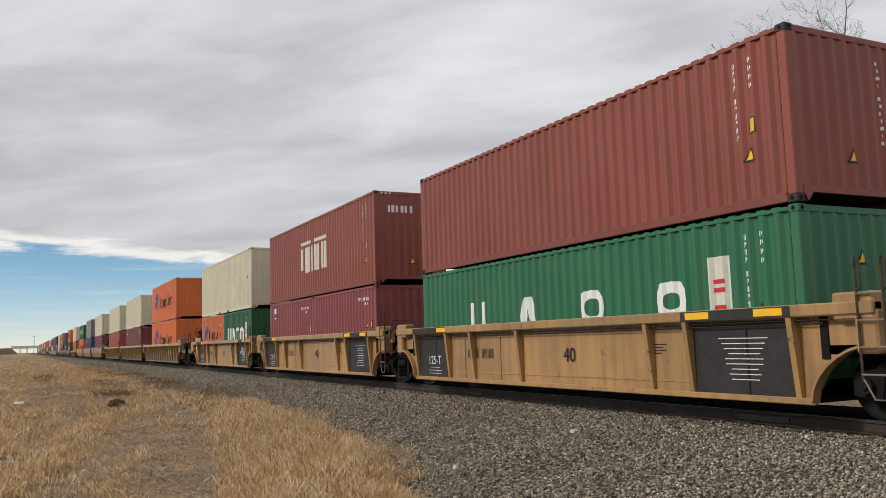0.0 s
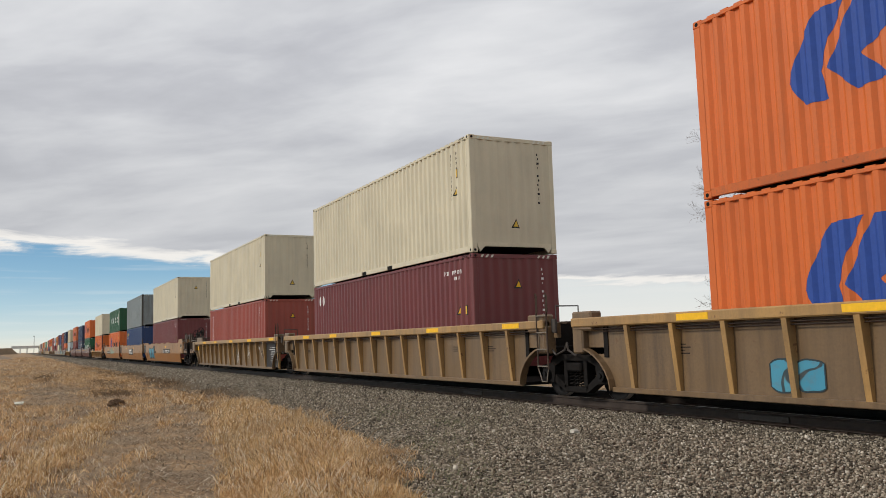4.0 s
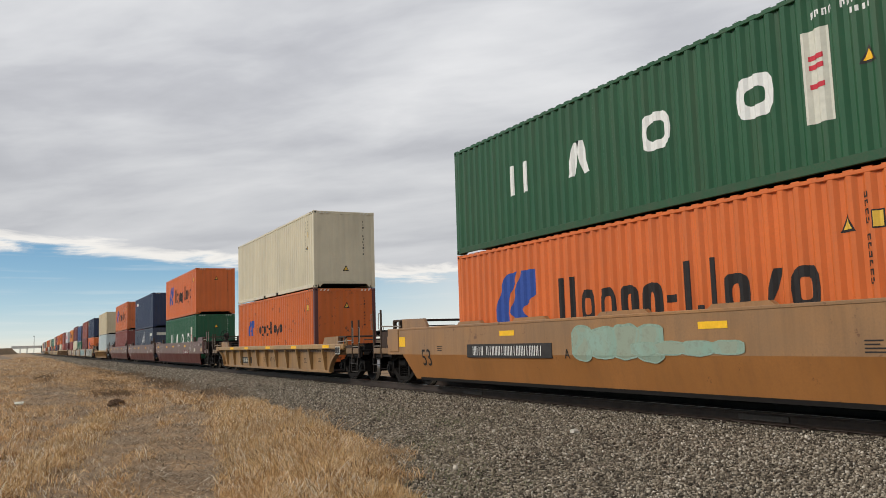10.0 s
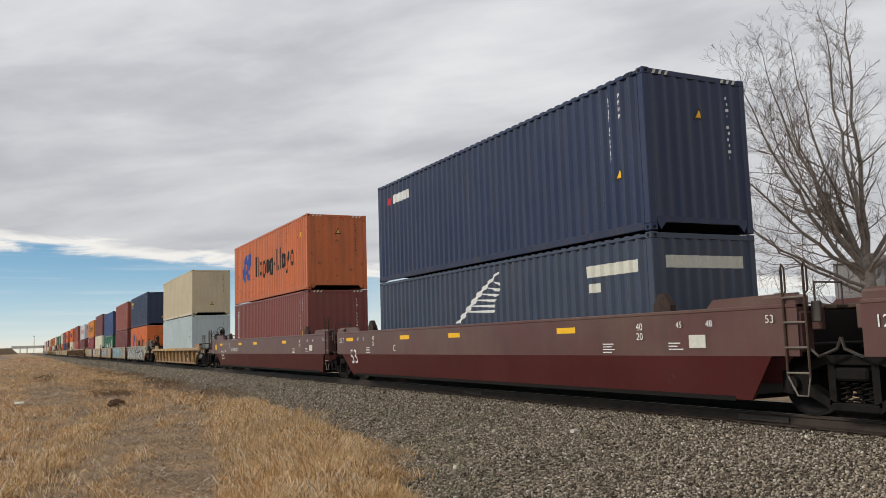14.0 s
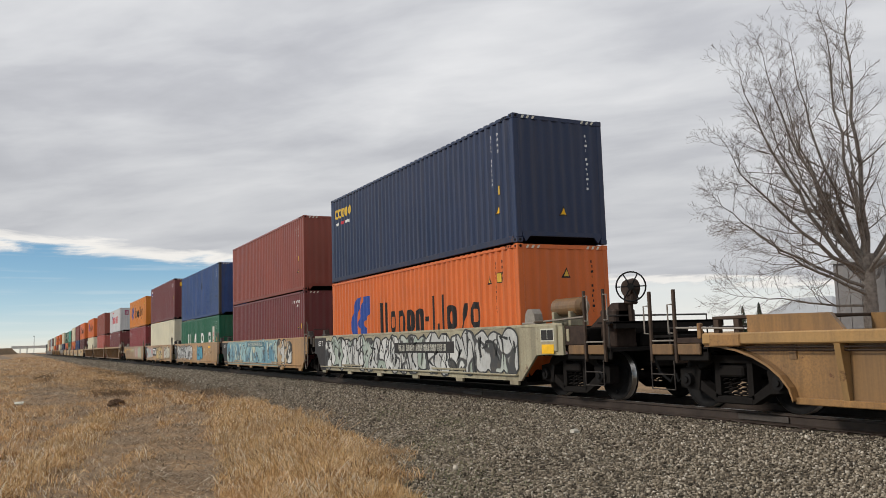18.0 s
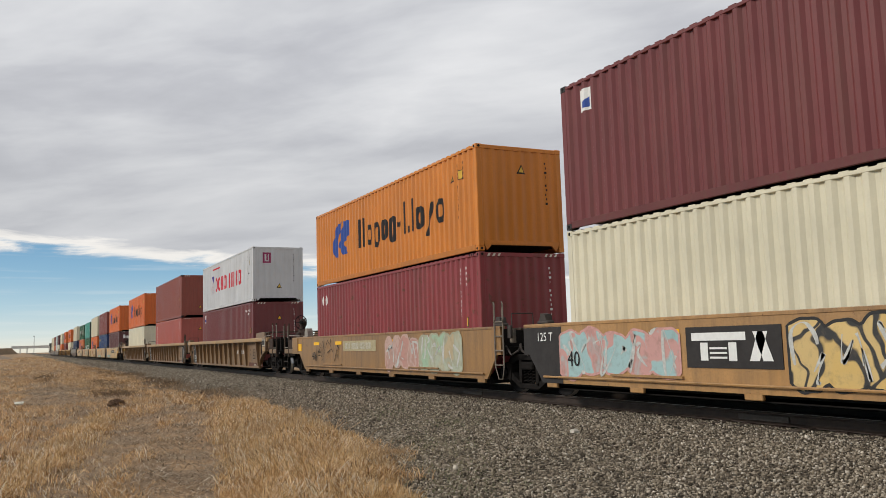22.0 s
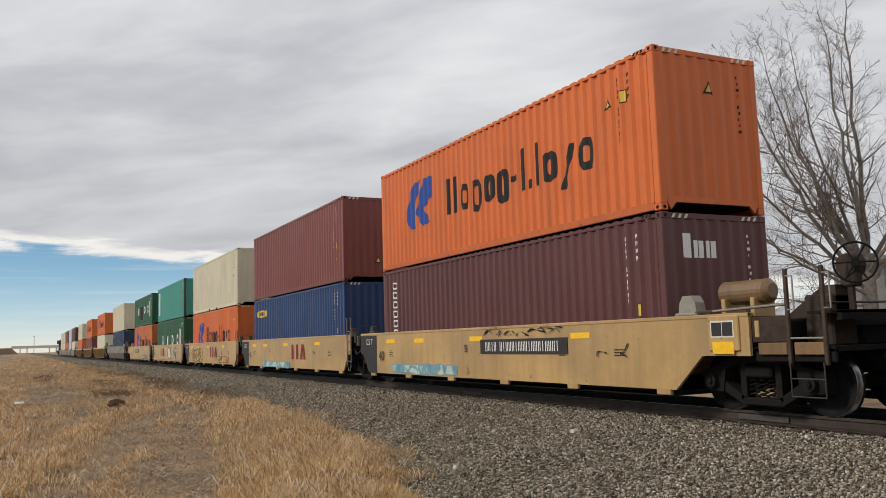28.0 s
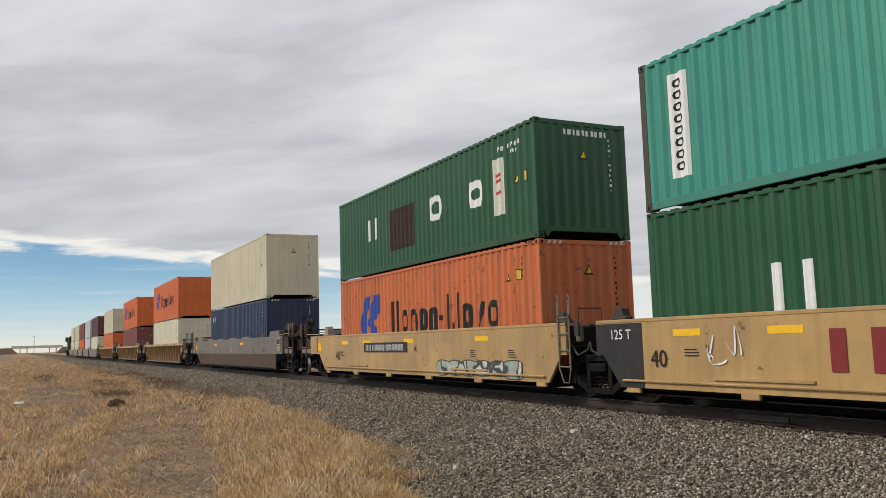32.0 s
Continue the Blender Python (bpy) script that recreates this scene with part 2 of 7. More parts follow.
# ---------------------------------------------------------------- mesh helpers
class Build:
    """Collects faces for one mesh."""

    def __init__(self):
        self.v, self.f = [], []

    def face(self, pts):
        n = len(self.v)
        self.v += [tuple(p) for p in pts]
        self.f.append(tuple(range(n, n + len(pts))))

    def box(self, x0, x1, y0, y1, z0, z1, c=0.0):
        n = len(self.v)
        if c <= 0:
            self.v += [(x, y, z) for x in (x0, x1) for y in (y0, y1) for z in (z0, z1)]
            self.f += [tuple(n + i for i in q) for q in ((0, 1, 3, 2), (4, 6, 7, 5), (0, 4, 5, 1), (2, 3, 7, 6), (0, 2, 6, 4), (1, 5, 7, 3))]
            return self
        # chamfered box: each corner splits in three
        xs, ys, zs = (x0, x1), (y0, y1), (z0, z1)
        idx = {}
        for i in (0, 1):
            for j in (0, 1):
                for k in (0, 1):
                    sx, sy, sz = (c if i == 0 else -c), (c if j == 0 else -c), (c if k == 0 else -c)
                    for ax, p in enumerate(((xs[i], ys[j] + sy, zs[k] + sz), (xs[i] + sx, ys[j], zs[k] + sz), (xs[i] + sx, ys[j] + sy, zs[k]))):
                        idx[i, j, k, ax] = len(self.v)
                        self.v.append(p)
        order = ((0, 0), (1, 0), (1, 1), (0, 1))
        for s in (0, 1):
            fl = 1 if s else -1
            self.f.append(tuple(idx[s, a, b, 0] for a, b in order[::fl]))
            self.f.append(tuple(idx[a, s, b, 1] for a, b in order[::-fl]))
            self.f.append(tuple(idx[a, b, s, 2] for a, b in order[::fl]))
        for a in (0, 1):
            for b in (0, 1):
                self.f.append((idx[a, b, 0, 0], idx[a, b, 1, 0], idx[a, b, 1, 1], idx[a, b, 0, 1]))
                self.f.append((idx[a, 0, b, 0], idx[a, 1, b, 0], idx[a, 1, b, 2], idx[a, 0, b, 2]))
                self.f.append((idx[0, a, b, 1], idx[1, a, b, 1], idx[1, a, b, 2], idx[0, a, b, 2]))
        for i in (0, 1):
            for j in (0, 1):
                for k in (0, 1):
                    self.f.append((idx[i, j, k, 0], idx[i, j, k, 1], idx[i, j, k, 2]))
        return self

    def prism(self, pts, y0, y1):
        """Solid between y0 and y1 from an outline in x, z."""
        n, k = len(self.v), len(pts)
        self.v += [(x, y0, z) for x, z in pts] + [(x, y1, z) for x, z in pts]
        self.f += [tuple(range(n, n + k)), tuple(range(n + 2 * k - 1, n + k - 1, -1))]
        self.f += [(n + i, n + k + i, n + k + (i + 1) % k, n + (i + 1) % k) for i in range(k)]
        return self

    def prism_x(self, pts, x0, x1):
        """Solid between x0 and x1 from an outline in y, z."""
        n, k = len(self.v), len(pts)
        self.v += [(x0, y, z) for y, z in pts] + [(x1, y, z) for y, z in pts]
        self.f += [tuple(range(n, n + k)), tuple(range(n + 2 * k - 1, n + k - 1, -1))]
        self.f += [(n + i, n + k + i, n + k + (i + 1) % k, n + (i + 1) % k) for i in range(k)]
        return self

    def rod(self, path, r, sides=6):
        """Round bar along a path of points, one closed skin."""
        path = [Vector(p) for p in path]
        n, k = len(self.v), len(path)
        u = None
        for i, p in enumerate(path):
            d = (path[min(i + 1, k - 1)] - path[max(i - 1, 0)]).normalized()
            u = d.orthogonal().normalized() if u is None else (u - d * u.dot(d)).normalized() if (u - d * u.dot(d)).length > 0.05 else d.orthogonal().normalized()
            w = d.cross(u)
            for m in range(sides):
                t = 2 * math.pi * m / sides
                self.v.append(tuple(p + r * (math.cos(t) * u + math.sin(t) * w)))
        for i in range(k - 1):
            for m in range(sides):
                q = (m + 1) % sides
                self.f.append((n + i * sides + m, n + i * sides + q, n + (i + 1) * sides + q, n + (i + 1) * sides + m))
        self.f += [tuple(range(n + sides - 1, n - 1, -1)), tuple(range(n + (k - 1) * sides, n + k * sides))]
        return self

    def tube(self, a, b, r0, r1, sides=8, caps=True):
        a, b = Vector(a), Vector(b)
        d = (b - a).normalized()
        u = d.orthogonal().normalized()
        w = d.cross(u)
        n = len(self.v)
        for c, r in ((a, r0), (b, r1)):
            for i in range(sides):
                t = 2 * math.pi * i / sides
                self.v.append(tuple(c + r * (math.cos(t) * u + math.sin(t) * w)))
        for i in range(sides):
            j = (i + 1) % sides
            self.f.append((n + i, n + j, n + sides + j, n + sides + i))
        if caps:
            self.f += [tuple(range(n + sides - 1, n - 1, -1)), tuple(range(n + sides, n + 2 * sides))]
        return self

    def lathe(self, prof, sides=28, centre=(0, 0, 0)):
        """Ring surface round the y axis from (y, radius) pairs."""
        n, k = len(self.v), len(prof)
        for i in range(sides):
            t = 2 * math.pi * i / sides
            for y, r in prof:
                self.v.append((centre[0] + r * math.cos(t), centre[1] + y, centre[2] + r * math.sin(t)))
        for i in range(sides):
            j = (i + 1) % sides
            for q in range(k - 1):
                self.f.append((n + i * k + q, n + i * k + q + 1, n + j * k + q + 1, n + j * k + q))
        return self

    def weld(self):
        """Joins points that lie on one another."""
        seen, index, kept = {}, [], []
        for p in self.v:
            k = tuple(round(c, 3) for c in p)
            if k not in seen:
                seen[k] = len(kept)
                kept.append(p)
            index.append(seen[k])
        self.v = kept
        faces = [tuple(dict.fromkeys(index[i] for i in f)) for f in self.f]
        self.f = [f for f in faces if len(f) > 2]
        return self

    def mesh(self, name, mat, smooth=False, second=None, pick=()):
        """pick: the faces that take the second material."""
        me = bpy.data.meshes.new(name)
        me.from_pydata(self.v, [], self.f)
        me.materials.append(mat)
        if second:
            me.materials.append(second)
            for i in pick:
                me.polygons[i].material_index = 1
        if smooth:
            me.polygons.foreach_set("use_smooth", [True] * len(me.polygons))
        me.update()
        return me


MESHES = {}


def cached(key, make):
    if key not in MESHES:
        MESHES[key] = make()
    return MESHES[key]


def part(name, data, material, parent, label="", at=(0, 0, 0)):
    """One mesh object under a thing or under a part. data: a Build or a ready mesh."""
    me = data.mesh(name, material) if isinstance(data, Build) else data
    ob = new(name, me)
    ob.parent = parent
    ob.location = at
    if label:
        tagged(ob, label)
    return ob


def thing(name, label, category, group="", at=(0, 0, 0), kind=""):
    ob = new(name)
    ob.empty_display_size = 0.2
    ob.location = at
    return tagged(ob, label, category, group, kind)


MOVING = []   # (thing, place along the train, y, z)
TURNING = []  # (wheelset, place along the train, local pose, radius)
TRACK_Y = 10.762
# ---------------------------------------------------------------- containers
HIGH, LOW = 2.896, 2.591
L40, L20 = 12.192, 6.058
PITCH, DEEP = 0.278, 0.046


def wave(x0, x1, pitch=PITCH, deep=DEEP):
    """Outline of a corrugated sheet: (place, depth) pairs."""
    n = max(1, round((x1 - x0) / pitch))
    p = (x1 - x0) / n
    pts = []
    for i in range(n):
        a = x0 + i * p
        pts += [(a, 0.0), (a + 0.28 * p, 0.0), (a + 0.50 * p, deep), (a + 0.78 * p, deep)]
    return pts + [(x1, 0.0)]


def side_wave(length):
    return cached(("wave", length), lambda: wave(-length / 2 + 0.16, length / 2 - 0.16))


def end_wave():
    return cached("end_wave", lambda: wave(-1.07, 1.07, 0.262, 0.030))


def sheet_side(length, h):
    b = Build()
    w = side_wave(length)
    for a, d in w:
        b.v += [(a, -1.211 + d, 0.15), (a, -1.211 + d, h - 0.055)]
    b.f = [(2 * i, 2 * i + 2, 2 * i + 3, 2 * i + 1) for i in range(len(w) - 1)]
    return b


def sheet_end(length, h):
    b = Build()
    x = length / 2 - 0.012
    w = end_wave()
    for a, d in w:
        b.v += [(x - d, a, 0.23), (x - d, a, h - 0.10)]
    b.f = [(2 * i, 2 * i + 2, 2 * i + 3, 2 * i + 1) for i in range(len(w) - 1)]
    return b


def roof_build(hl, h):
    """Roof sheet whose folds show as small steps above the top rails."""
    b = Build().box(-hl + 0.12, hl - 0.12, -1.17, 1.17, h - 0.05, h - 0.034)
    n = round((2 * hl - 0.5) / 0.278)
    for i in range(n):
        x = -hl + 0.39 + i * (2 * hl - 0.78) / (n - 1)
        for y0, y1 in ((-1.212, -0.95), (0.95, 1.212)):
            b.box(x - 0.075, x + 0.075, y0, y1, h - 0.037, h - 0.009)
    return b


def clip_x(poly, lo, hi):
    for s, lim in ((1, lo), (-1, -hi)):
        out = []
        for i, p in enumerate(poly):
            q = poly[i - 1]
            pin, qin = s * p[0] >= lim, s * q[0] >= lim
            if pin != qin:
                a, b = (p, q) if p[0] < q[0] else (q, p)
                t = (lim / s - a[0]) / (b[0] - a[0])
                out.append((lim / s, round(a[1] + t * (b[1] - a[1]), 4)))
            if pin:
                out.append(p)
        poly = out
        if not poly:
            return []
    return poly


def decal_side(b, polys, length):
    """Paint shapes laid on the corrugated side, from convex outlines in x, z."""
    w = side_wave(length)
    for poly in polys:
        x0, x1 = min(p[0] for p in poly), max(p[0] for p in poly)
        for (a, d), (c, e) in zip(w, w[1:]):
            if c <= x0 or a >= x1:
                continue
            q = clip_x(poly, a, c)
            if len(q) >= 3:
                b.face([(x, -1.2155 + d + (e - d) * (x - a) / (c - a), z) for x, z in q])


def decal_end(b, polys, length):
    w = end_wave()
    xf = length / 2 - 0.008
    for poly in polys:
        x0, x1 = min(p[0] for p in poly), max(p[0] for p in poly)
        for (a, d), (c, e) in zip(w, w[1:]):
            if c <= x0 or a >= x1:
                continue
            q = clip_x(poly, a, c)
            if len(q) >= 3:
                b.face([(xf - d - (e - d) * (y - a) / (c - a), y, z) for y, z in q])


def rect(x0, x1, z0, z1, slant=0.0):
    return [(x0, z0), (x1, z0), (x1 + slant, z1), (x0 + slant, z1)]


def ring_block(x, z, w, h, t):
    """A mark of two upright bars."""
    return [rect(x, x + 1.25 * t, z, z + h), rect(x + w - 1.25 * t, x + w, z, z + h)]


def ring(cx, cz, rx, rz, t, n=16):
    """A flat rounded-square ring in short straight pieces."""
    def pt(i, k):
        a = 2 * math.pi * i / n
        c, d = math.cos(a), math.sin(a)
        return cx + (rx - k) * math.copysign(abs(c) ** 0.62, c), cz + (rz - k) * math.copysign(abs(d) ** 0.62, d)
    return [[pt(i, 0), pt(i + 1, 0), pt(i + 1, t), pt(i, t)] for i in range(n)]


def block_shapes(x, z, w, h, t, i):
    """Plain shapes in turn: uprights, leaning bars, two rings; each a group of its own."""
    if i == 0:
        return [[q] for q in ring_block(x, z, w, h, t * 0.8)]
    if i == 1:
        return [[rect(x, x + t * 1.1, z, z + h, 0.30 * w)], [rect(x + w - t * 1.1, x + w, z, z + h, -0.30 * w)]]
    return [ring(x + w / 2, z + h / 2, w / 2, h / 2, t * (0.8 if i == 2 else 0.95))]


def word_glyphs(x, z, k, cap, low, drop, kinds, gap=0.15):
    """Plain letter-sized shapes in a row; one group of outlines for each. kinds: width and form."""
    out, c = [], x
    for w, form in kinds:
        w, t = w * k, 0.15 * k
        if form == "-":
            g = [rect(c, c + w, z + low * 0.42, z + low * 0.42 + 0.14 * k)]
        elif form == "l":
            g = [rect(c, c + t, z, z + cap)]
        elif form in "opg":
            down = drop * 0.6 if form != "o" else 0.0
            g = ring(c + w / 2, z + (low - down) / 2, w / 2, (low + down) / 2, t * 1.15)
        elif form == "b":
            g = ring(c + w / 2, z + low / 2, w / 2, low / 2, t * 1.15)
        elif form == "y":
            g = [rect(c, c + t * 1.1, z - drop, z + low, w - t)]
        else:
            # two upright bars of the letter's height
            t *= 1.35
            g = [rect(c, c + t, z - (drop if form == "p" else 0), z + (cap if form in "ht" else low)), rect(c + w - t, c + w, z, z + (low * 0.30 if form == "t" else cap))]
        out += [[q] for q in g] if form in "ht" else [g]
        c += w + gap * k
    return out


ROW = ((0.66, "h"), (0.50, "o"), (0.52, "p"), (0.50, "o"), (0.52, "g"), (0.26, "-"), (0.50, "t"), (0.15, "l"), (0.54, "o"), (0.52, "y"), (0.54, "b"))


def emblem(x, z, w, h):
    """Blue emblem: two notched angular pieces beside a slanting gap."""
    at = lambda pts: [(x + a * w, z + b * h) for a, b in pts]
    return [[at([(0.0, 0.30), (0.14, 0.02), (0.37, 0.0), (0.30, 0.32)]), at([(0.0, 0.30), (0.30, 0.32), (0.40, 0.64), (0.13, 0.66)]), at([(0.13, 0.66), (0.40, 0.64), (0.57, 1.0), (0.28, 0.97)])],
            [at([(0.46, 0.56), (0.96, 0.60), (0.95, 1.0), (0.64, 1.0)]), at([(0.37, 0.33), (0.66, 0.36), (0.96, 0.60), (0.46, 0.56)]), at([(0.37, 0.33), (0.60, 0.02), (0.88, 0.06), (0.66, 0.36)])]]


def mark_shapes(kind, length, h):
    """Plain shapes for a painted mark: {(material, name): groups of outlines} on the side."""
    out = {}
    if kind == "word_emblem":      # large dark word with a blue emblem before it
        k = length / 12.19
        low_box = 0.14 if h < 2.7 and length > 8 else 0.0
        out[BLUE_INK, "emblem"] = emblem(-4.35 * k, 0.98 - low_box if length > 8 else 1.25, 1.75 * k, (1.30 - low_box) * (1 if length > 8 else 0.6))
        out[INK, "word_letter"] = word_glyphs(-1.85 * k, 1.08 - low_box if length > 8 else 1.28, k * 0.92, 0.92 * (1 if length > 8 else 0.6), 0.64 * (1 if length > 8 else 0.6), 0.24 * (1 if length > 8 else 0.6), ROW)
    elif kind == "word_small":
        out[BLUE_INK, "emblem"] = emblem(-4.06, 1.28, 1.1, 0.72)
        out[INK, "word_letter"] = word_glyphs(-2.5, 1.34, 0.62, 0.52, 0.38, 0.14, ROW)
    elif kind in ("four_blocks", "three_blocks", "blocks_low"):
        groups = []
        k = length / 12.19
        if length > 8:
            for i, x in enumerate((-3.17, -0.97, 1.26, 3.43)):
                if kind == "three_blocks" and i == 1:
                    continue
                w, t, z, hh = 0.74, 0.20, 1.04, 0.66 if h < 2.7 else 0.76
                groups += block_shapes(x - w / 2, z, w, hh, t, i)
        else:
            for i, x in enumerate((-1.68, -0.78, 0.12, 1.02)):
                w, t, z, hh = 0.76, 0.19, 0.98, 0.80
                groups += block_shapes(x - w / 2, z, w, hh, t, i)
        out[WHITE, "block_letter"] = groups
        px = length / 2 - 1.78 if length > 8 else length / 2 - 1.32
        out[PALE, "sign_panel"] = [[rect(px, px + 0.42, 0.70, 2.0 if h < 2.7 else 2.15)]]
        out[RED_INK, "panel_script"] = [[rect(px + 0.08, px + 0.33, z2, z2 + 0.07)] for z2 in (1.18, 1.45, 1.58)]
        if kind == "three_blocks":
            out[RUSTY, "rusty_patch"] = [[rect(-1.75, -0.05, 0.55, 1.75)]]
    elif kind in ("small_gold", "gold_only", "small_white"):
        x, z, w = {"small_gold": (-5.68, h - 0.72, 0.27), "gold_only": (-5.57, h - 0.80, 0.30), "small_white": (-5.0, h - 0.66, 0.20)}[kind]
        ink = WHITE if kind == "small_white" else GOLD_INK
        out[ink, "mark_letter"] = [ring(x + (i * 1.14 + 0.5) * w, z + 0.15, w * 0.52, 0.16, 0.075) if kind != "small_white" else ring_block(x + i * w * 1.14, z, w, 0.25, 0.085) for i in range(5)]
        if kind == "small_gold":
            out[WHITE, "small_line"] = [[rect(x + 0.1, x + 0.35, z - 0.24, z - 0.15)], [rect(x + 0.95, x + 1.40, z - 0.24, z - 0.15)]]
            out[RED_INK, "small_swoosh"] = [[rect(x + 0.45, x + 0.85, z - 0.24, z - 0.14, 0.1)]]
        if kind == "small_white":
            out[RED_INK, "small_square"] = [[rect(x - 0.36, x - 0.10, z, z + 0.2, 0.05)]]
    elif kind == "arch_block":     # pale three-part mark below an angular arch
        z = 0.86
        g = [[rect(-1.62 + 0.62 * i, -1.34 + 0.62 * i, z + (0.2 if i == 0 else 0.06), z + 1.02)] for i in range(2)]
        g += [[rect(x, x + 0.24, z + 0.08, z + 1.04)] for x in (-0.70, -0.30, 0.10, 0.46, 0.85, 1.24)]
        g += [[rect(-1.64, -0.32, z + 1.14, z + 1.26)], [rect(0.0, 1.48, z + 1.14, z + 1.26)]]
        out[PALE, "arch_mark"] = g
    elif kind == "red_words":      # two red words with a small emblem
        z = 0.98
        out[RED_INK, "word_letter"] = word_glyphs(-2.50, z, 1.0, 0.76, 0.76, 0, ((0.55, "o"), (0.58, "o"), (0.58, "h"), (0.60, "o")), 0.17) + word_glyphs(0.92, z, 1.0, 0.76, 0.76, 0, ((0.72, "h"), (0.15, "l"), (0.62, "h"), (0.66, "o")), 0.20)
        out[RED_INK, "emblem_bar"] = [[rect(-3.54, -3.40, z - 0.08, z + 0.92)], [rect(-2.98, -2.84, z - 0.08, z + 0.92)]]
        out[BLUE_INK, "emblem"] = [[[(-3.40, z + 0.92), (-3.25, z + 0.40), (-3.13, z + 0.40), (-2.98, z + 0.92)]], [rect(-3.27, -3.11, z - 0.08, z + 0.40)]]
        out[RED_INK, "small_line"] = [[rect(-3.25, -1.28, 2.22, 2.31)]]
    elif kind == "wing":           # white wing over a word
        x, z = -1.25, 1.24
        at = lambda a, b: (x + 2.15 * a, z + 1.08 * b)
        feathers = [[[at(0, 0), at(0.10, 0.0), at(0.62, 0.60), at(0.52, 0.62)]], [[at(0.52, 0.62), at(0.62, 0.60), at(1.0, 1.0), at(0.97, 1.02)]]]
        for i in range(6):
            a = 0.26 + 0.12 * i
            feathers.append([[at(a, 0.98 * a), at(a + 0.05, 0.98 * a - 0.03), at(1.0 - 0.03 * (5 - i), 0.90 * a - 0.06), at(1.04 - 0.03 * (5 - i), 0.90 * a)]])
        out[WHITE, "feather"] = feathers
        out[PALE, "number_panel"] = [[rect(4.15, 5.70, h - 0.66, h - 0.44)], [rect(4.2, 4.62, h - 0.95, h - 0.78)]]
        out[PALE, "word_letter"] = [[rect(-1.86 + i * 0.36, -1.62 + i * 0.36, z - 0.26, z - 0.04)] for i in range(10)]
    elif kind == "tall_word":      # word that runs down the rear corner
        out[WHITE, "down_letter"] = [ring(-length / 2 + 0.81, h - 0.46 - i * 0.27, 0.12, 0.105, 0.045, 8) for i in range(6)]
    elif kind == "corner_mark":
        x = -length / 2 + 0.55
        out[WHITE, "mark_letter"] = [ring(x + 0.11, h - 0.54, 0.12, 0.18, 0.05), ring(x + 0.42, h - 0.54, 0.13, 0.18, 0.05), [rect(x + 0.62, x + 0.70, h - 0.72, h - 0.36)]]
    elif kind == "tiny_sign":
        x = -length / 2 + 0.60
        out[WHITE, "small_sign"] = [[rect(x, x + 0.34, h - 0.66, h - 0.22)]]
        out[BLUE_INK, "small_sign_field"] = [[[(x + 0.05, h - 0.60), (x + 0.29, h - 0.60), (x + 0.29, h - 0.40), (x + 0.05, h - 0.50)]]]
    elif kind == "white_panel":    # tall pale panel with dark marks at the rear corner
        x = -length / 2 + 0.70
        out[WHITE, "sign_panel"] = [[rect(x, x + 0.42, 0.46, 2.22)]]
        out[INK, "panel_letter"] = [ring(x + 0.21, 0.65 + i * 0.2, 0.105, 0.075, 0.036, 8) for i in range(8)]
    elif kind == "long_smudge":
        rng = random.Random(4)
        blob = lambda x, z, r: [(x + r * rng.uniform(0.7, 1.1) * math.cos(a), z + r * rng.uniform(0.7, 1.1) * math.sin(a)) for a in [math.pi * k / 6 for k in range(12)]]
        out[plain("scuffed_paint", (0.055, 0.062, 0.085), 0.8, var=0.4, scale=3), "scuff"] = [[blob(1.1, 1.9, 0.24)], [blob(0.9, 0.5, 0.12)], [blob(-4.6, 0.62, 0.08)]]
    return out


def code_marks(length, h, seed, ink, style):
    """Rows of small unreadable marks near the front end of the side."""
    rng = random.Random(seed)
    x = length / 2 - 1.05
    bars = []
    if style == "across":
        for i in range(12):
            if i not in (4, 11):
                xx = length / 2 - 1.62 + i * 0.094
                bars += [rect(xx, xx + 0.022, h - 0.44, h - 0.34), rect(xx + 0.04, xx + 0.062, h - 0.44 + 0.03 * (i % 2), h - 0.34), rect(xx + 0.022, xx + 0.04, h - 0.36, h - 0.34)]
        bars += [rect(x + 0.05 + i * 0.08, x + 0.09 + i * 0.08, h - 0.58, h - 0.50) for i in range(4)]
    elif style != "none":
        top = h - 0.40
        for i in range(rng.choice((10, 11, 12))):
            zz = top - i * 0.112 - (0.10 if i > 3 else 0) - (0.08 if i > 9 else 0)
            bars += [rect(x, x + 0.022, zz, zz + 0.078), rect(x + 0.022, x + 0.062, zz + (0.056 if i % 3 else 0.0), zz + (0.078 if i % 3 else 0.022)), rect(x + 0.062, x + 0.080, zz + (0.03 if i % 2 else 0), zz + 0.078)]
        for i in range(4):
            zz = top + 0.02 - i * 0.13
            bars += [rect(x + 0.34, x + 0.358, zz, zz + 0.075), rect(x + 0.37, x + 0.388, zz + 0.02, zz + 0.075)]
    return bars


def triangle_sign(x, z, s=0.21):
    return [(x - s / 2, z), (x + s / 2, z), (x, z + s * 0.95)]


def two_tone(lay, outer, inner, length, out, name, under, over):
    """A sign with a border: one shape laid over another."""
    b = Build()
    lay(b, [outer], length)
    n, k = len(b.f), len(b.v)
    lay(b, [inner], length)
    b.v[k:] = [(x + out[0], y + out[1], z) for x, y, z in b.v[k:]]
    return b.mesh(name, under, False, over, range(n, len(b.f)))


CONTAINER_COUNT = [0]


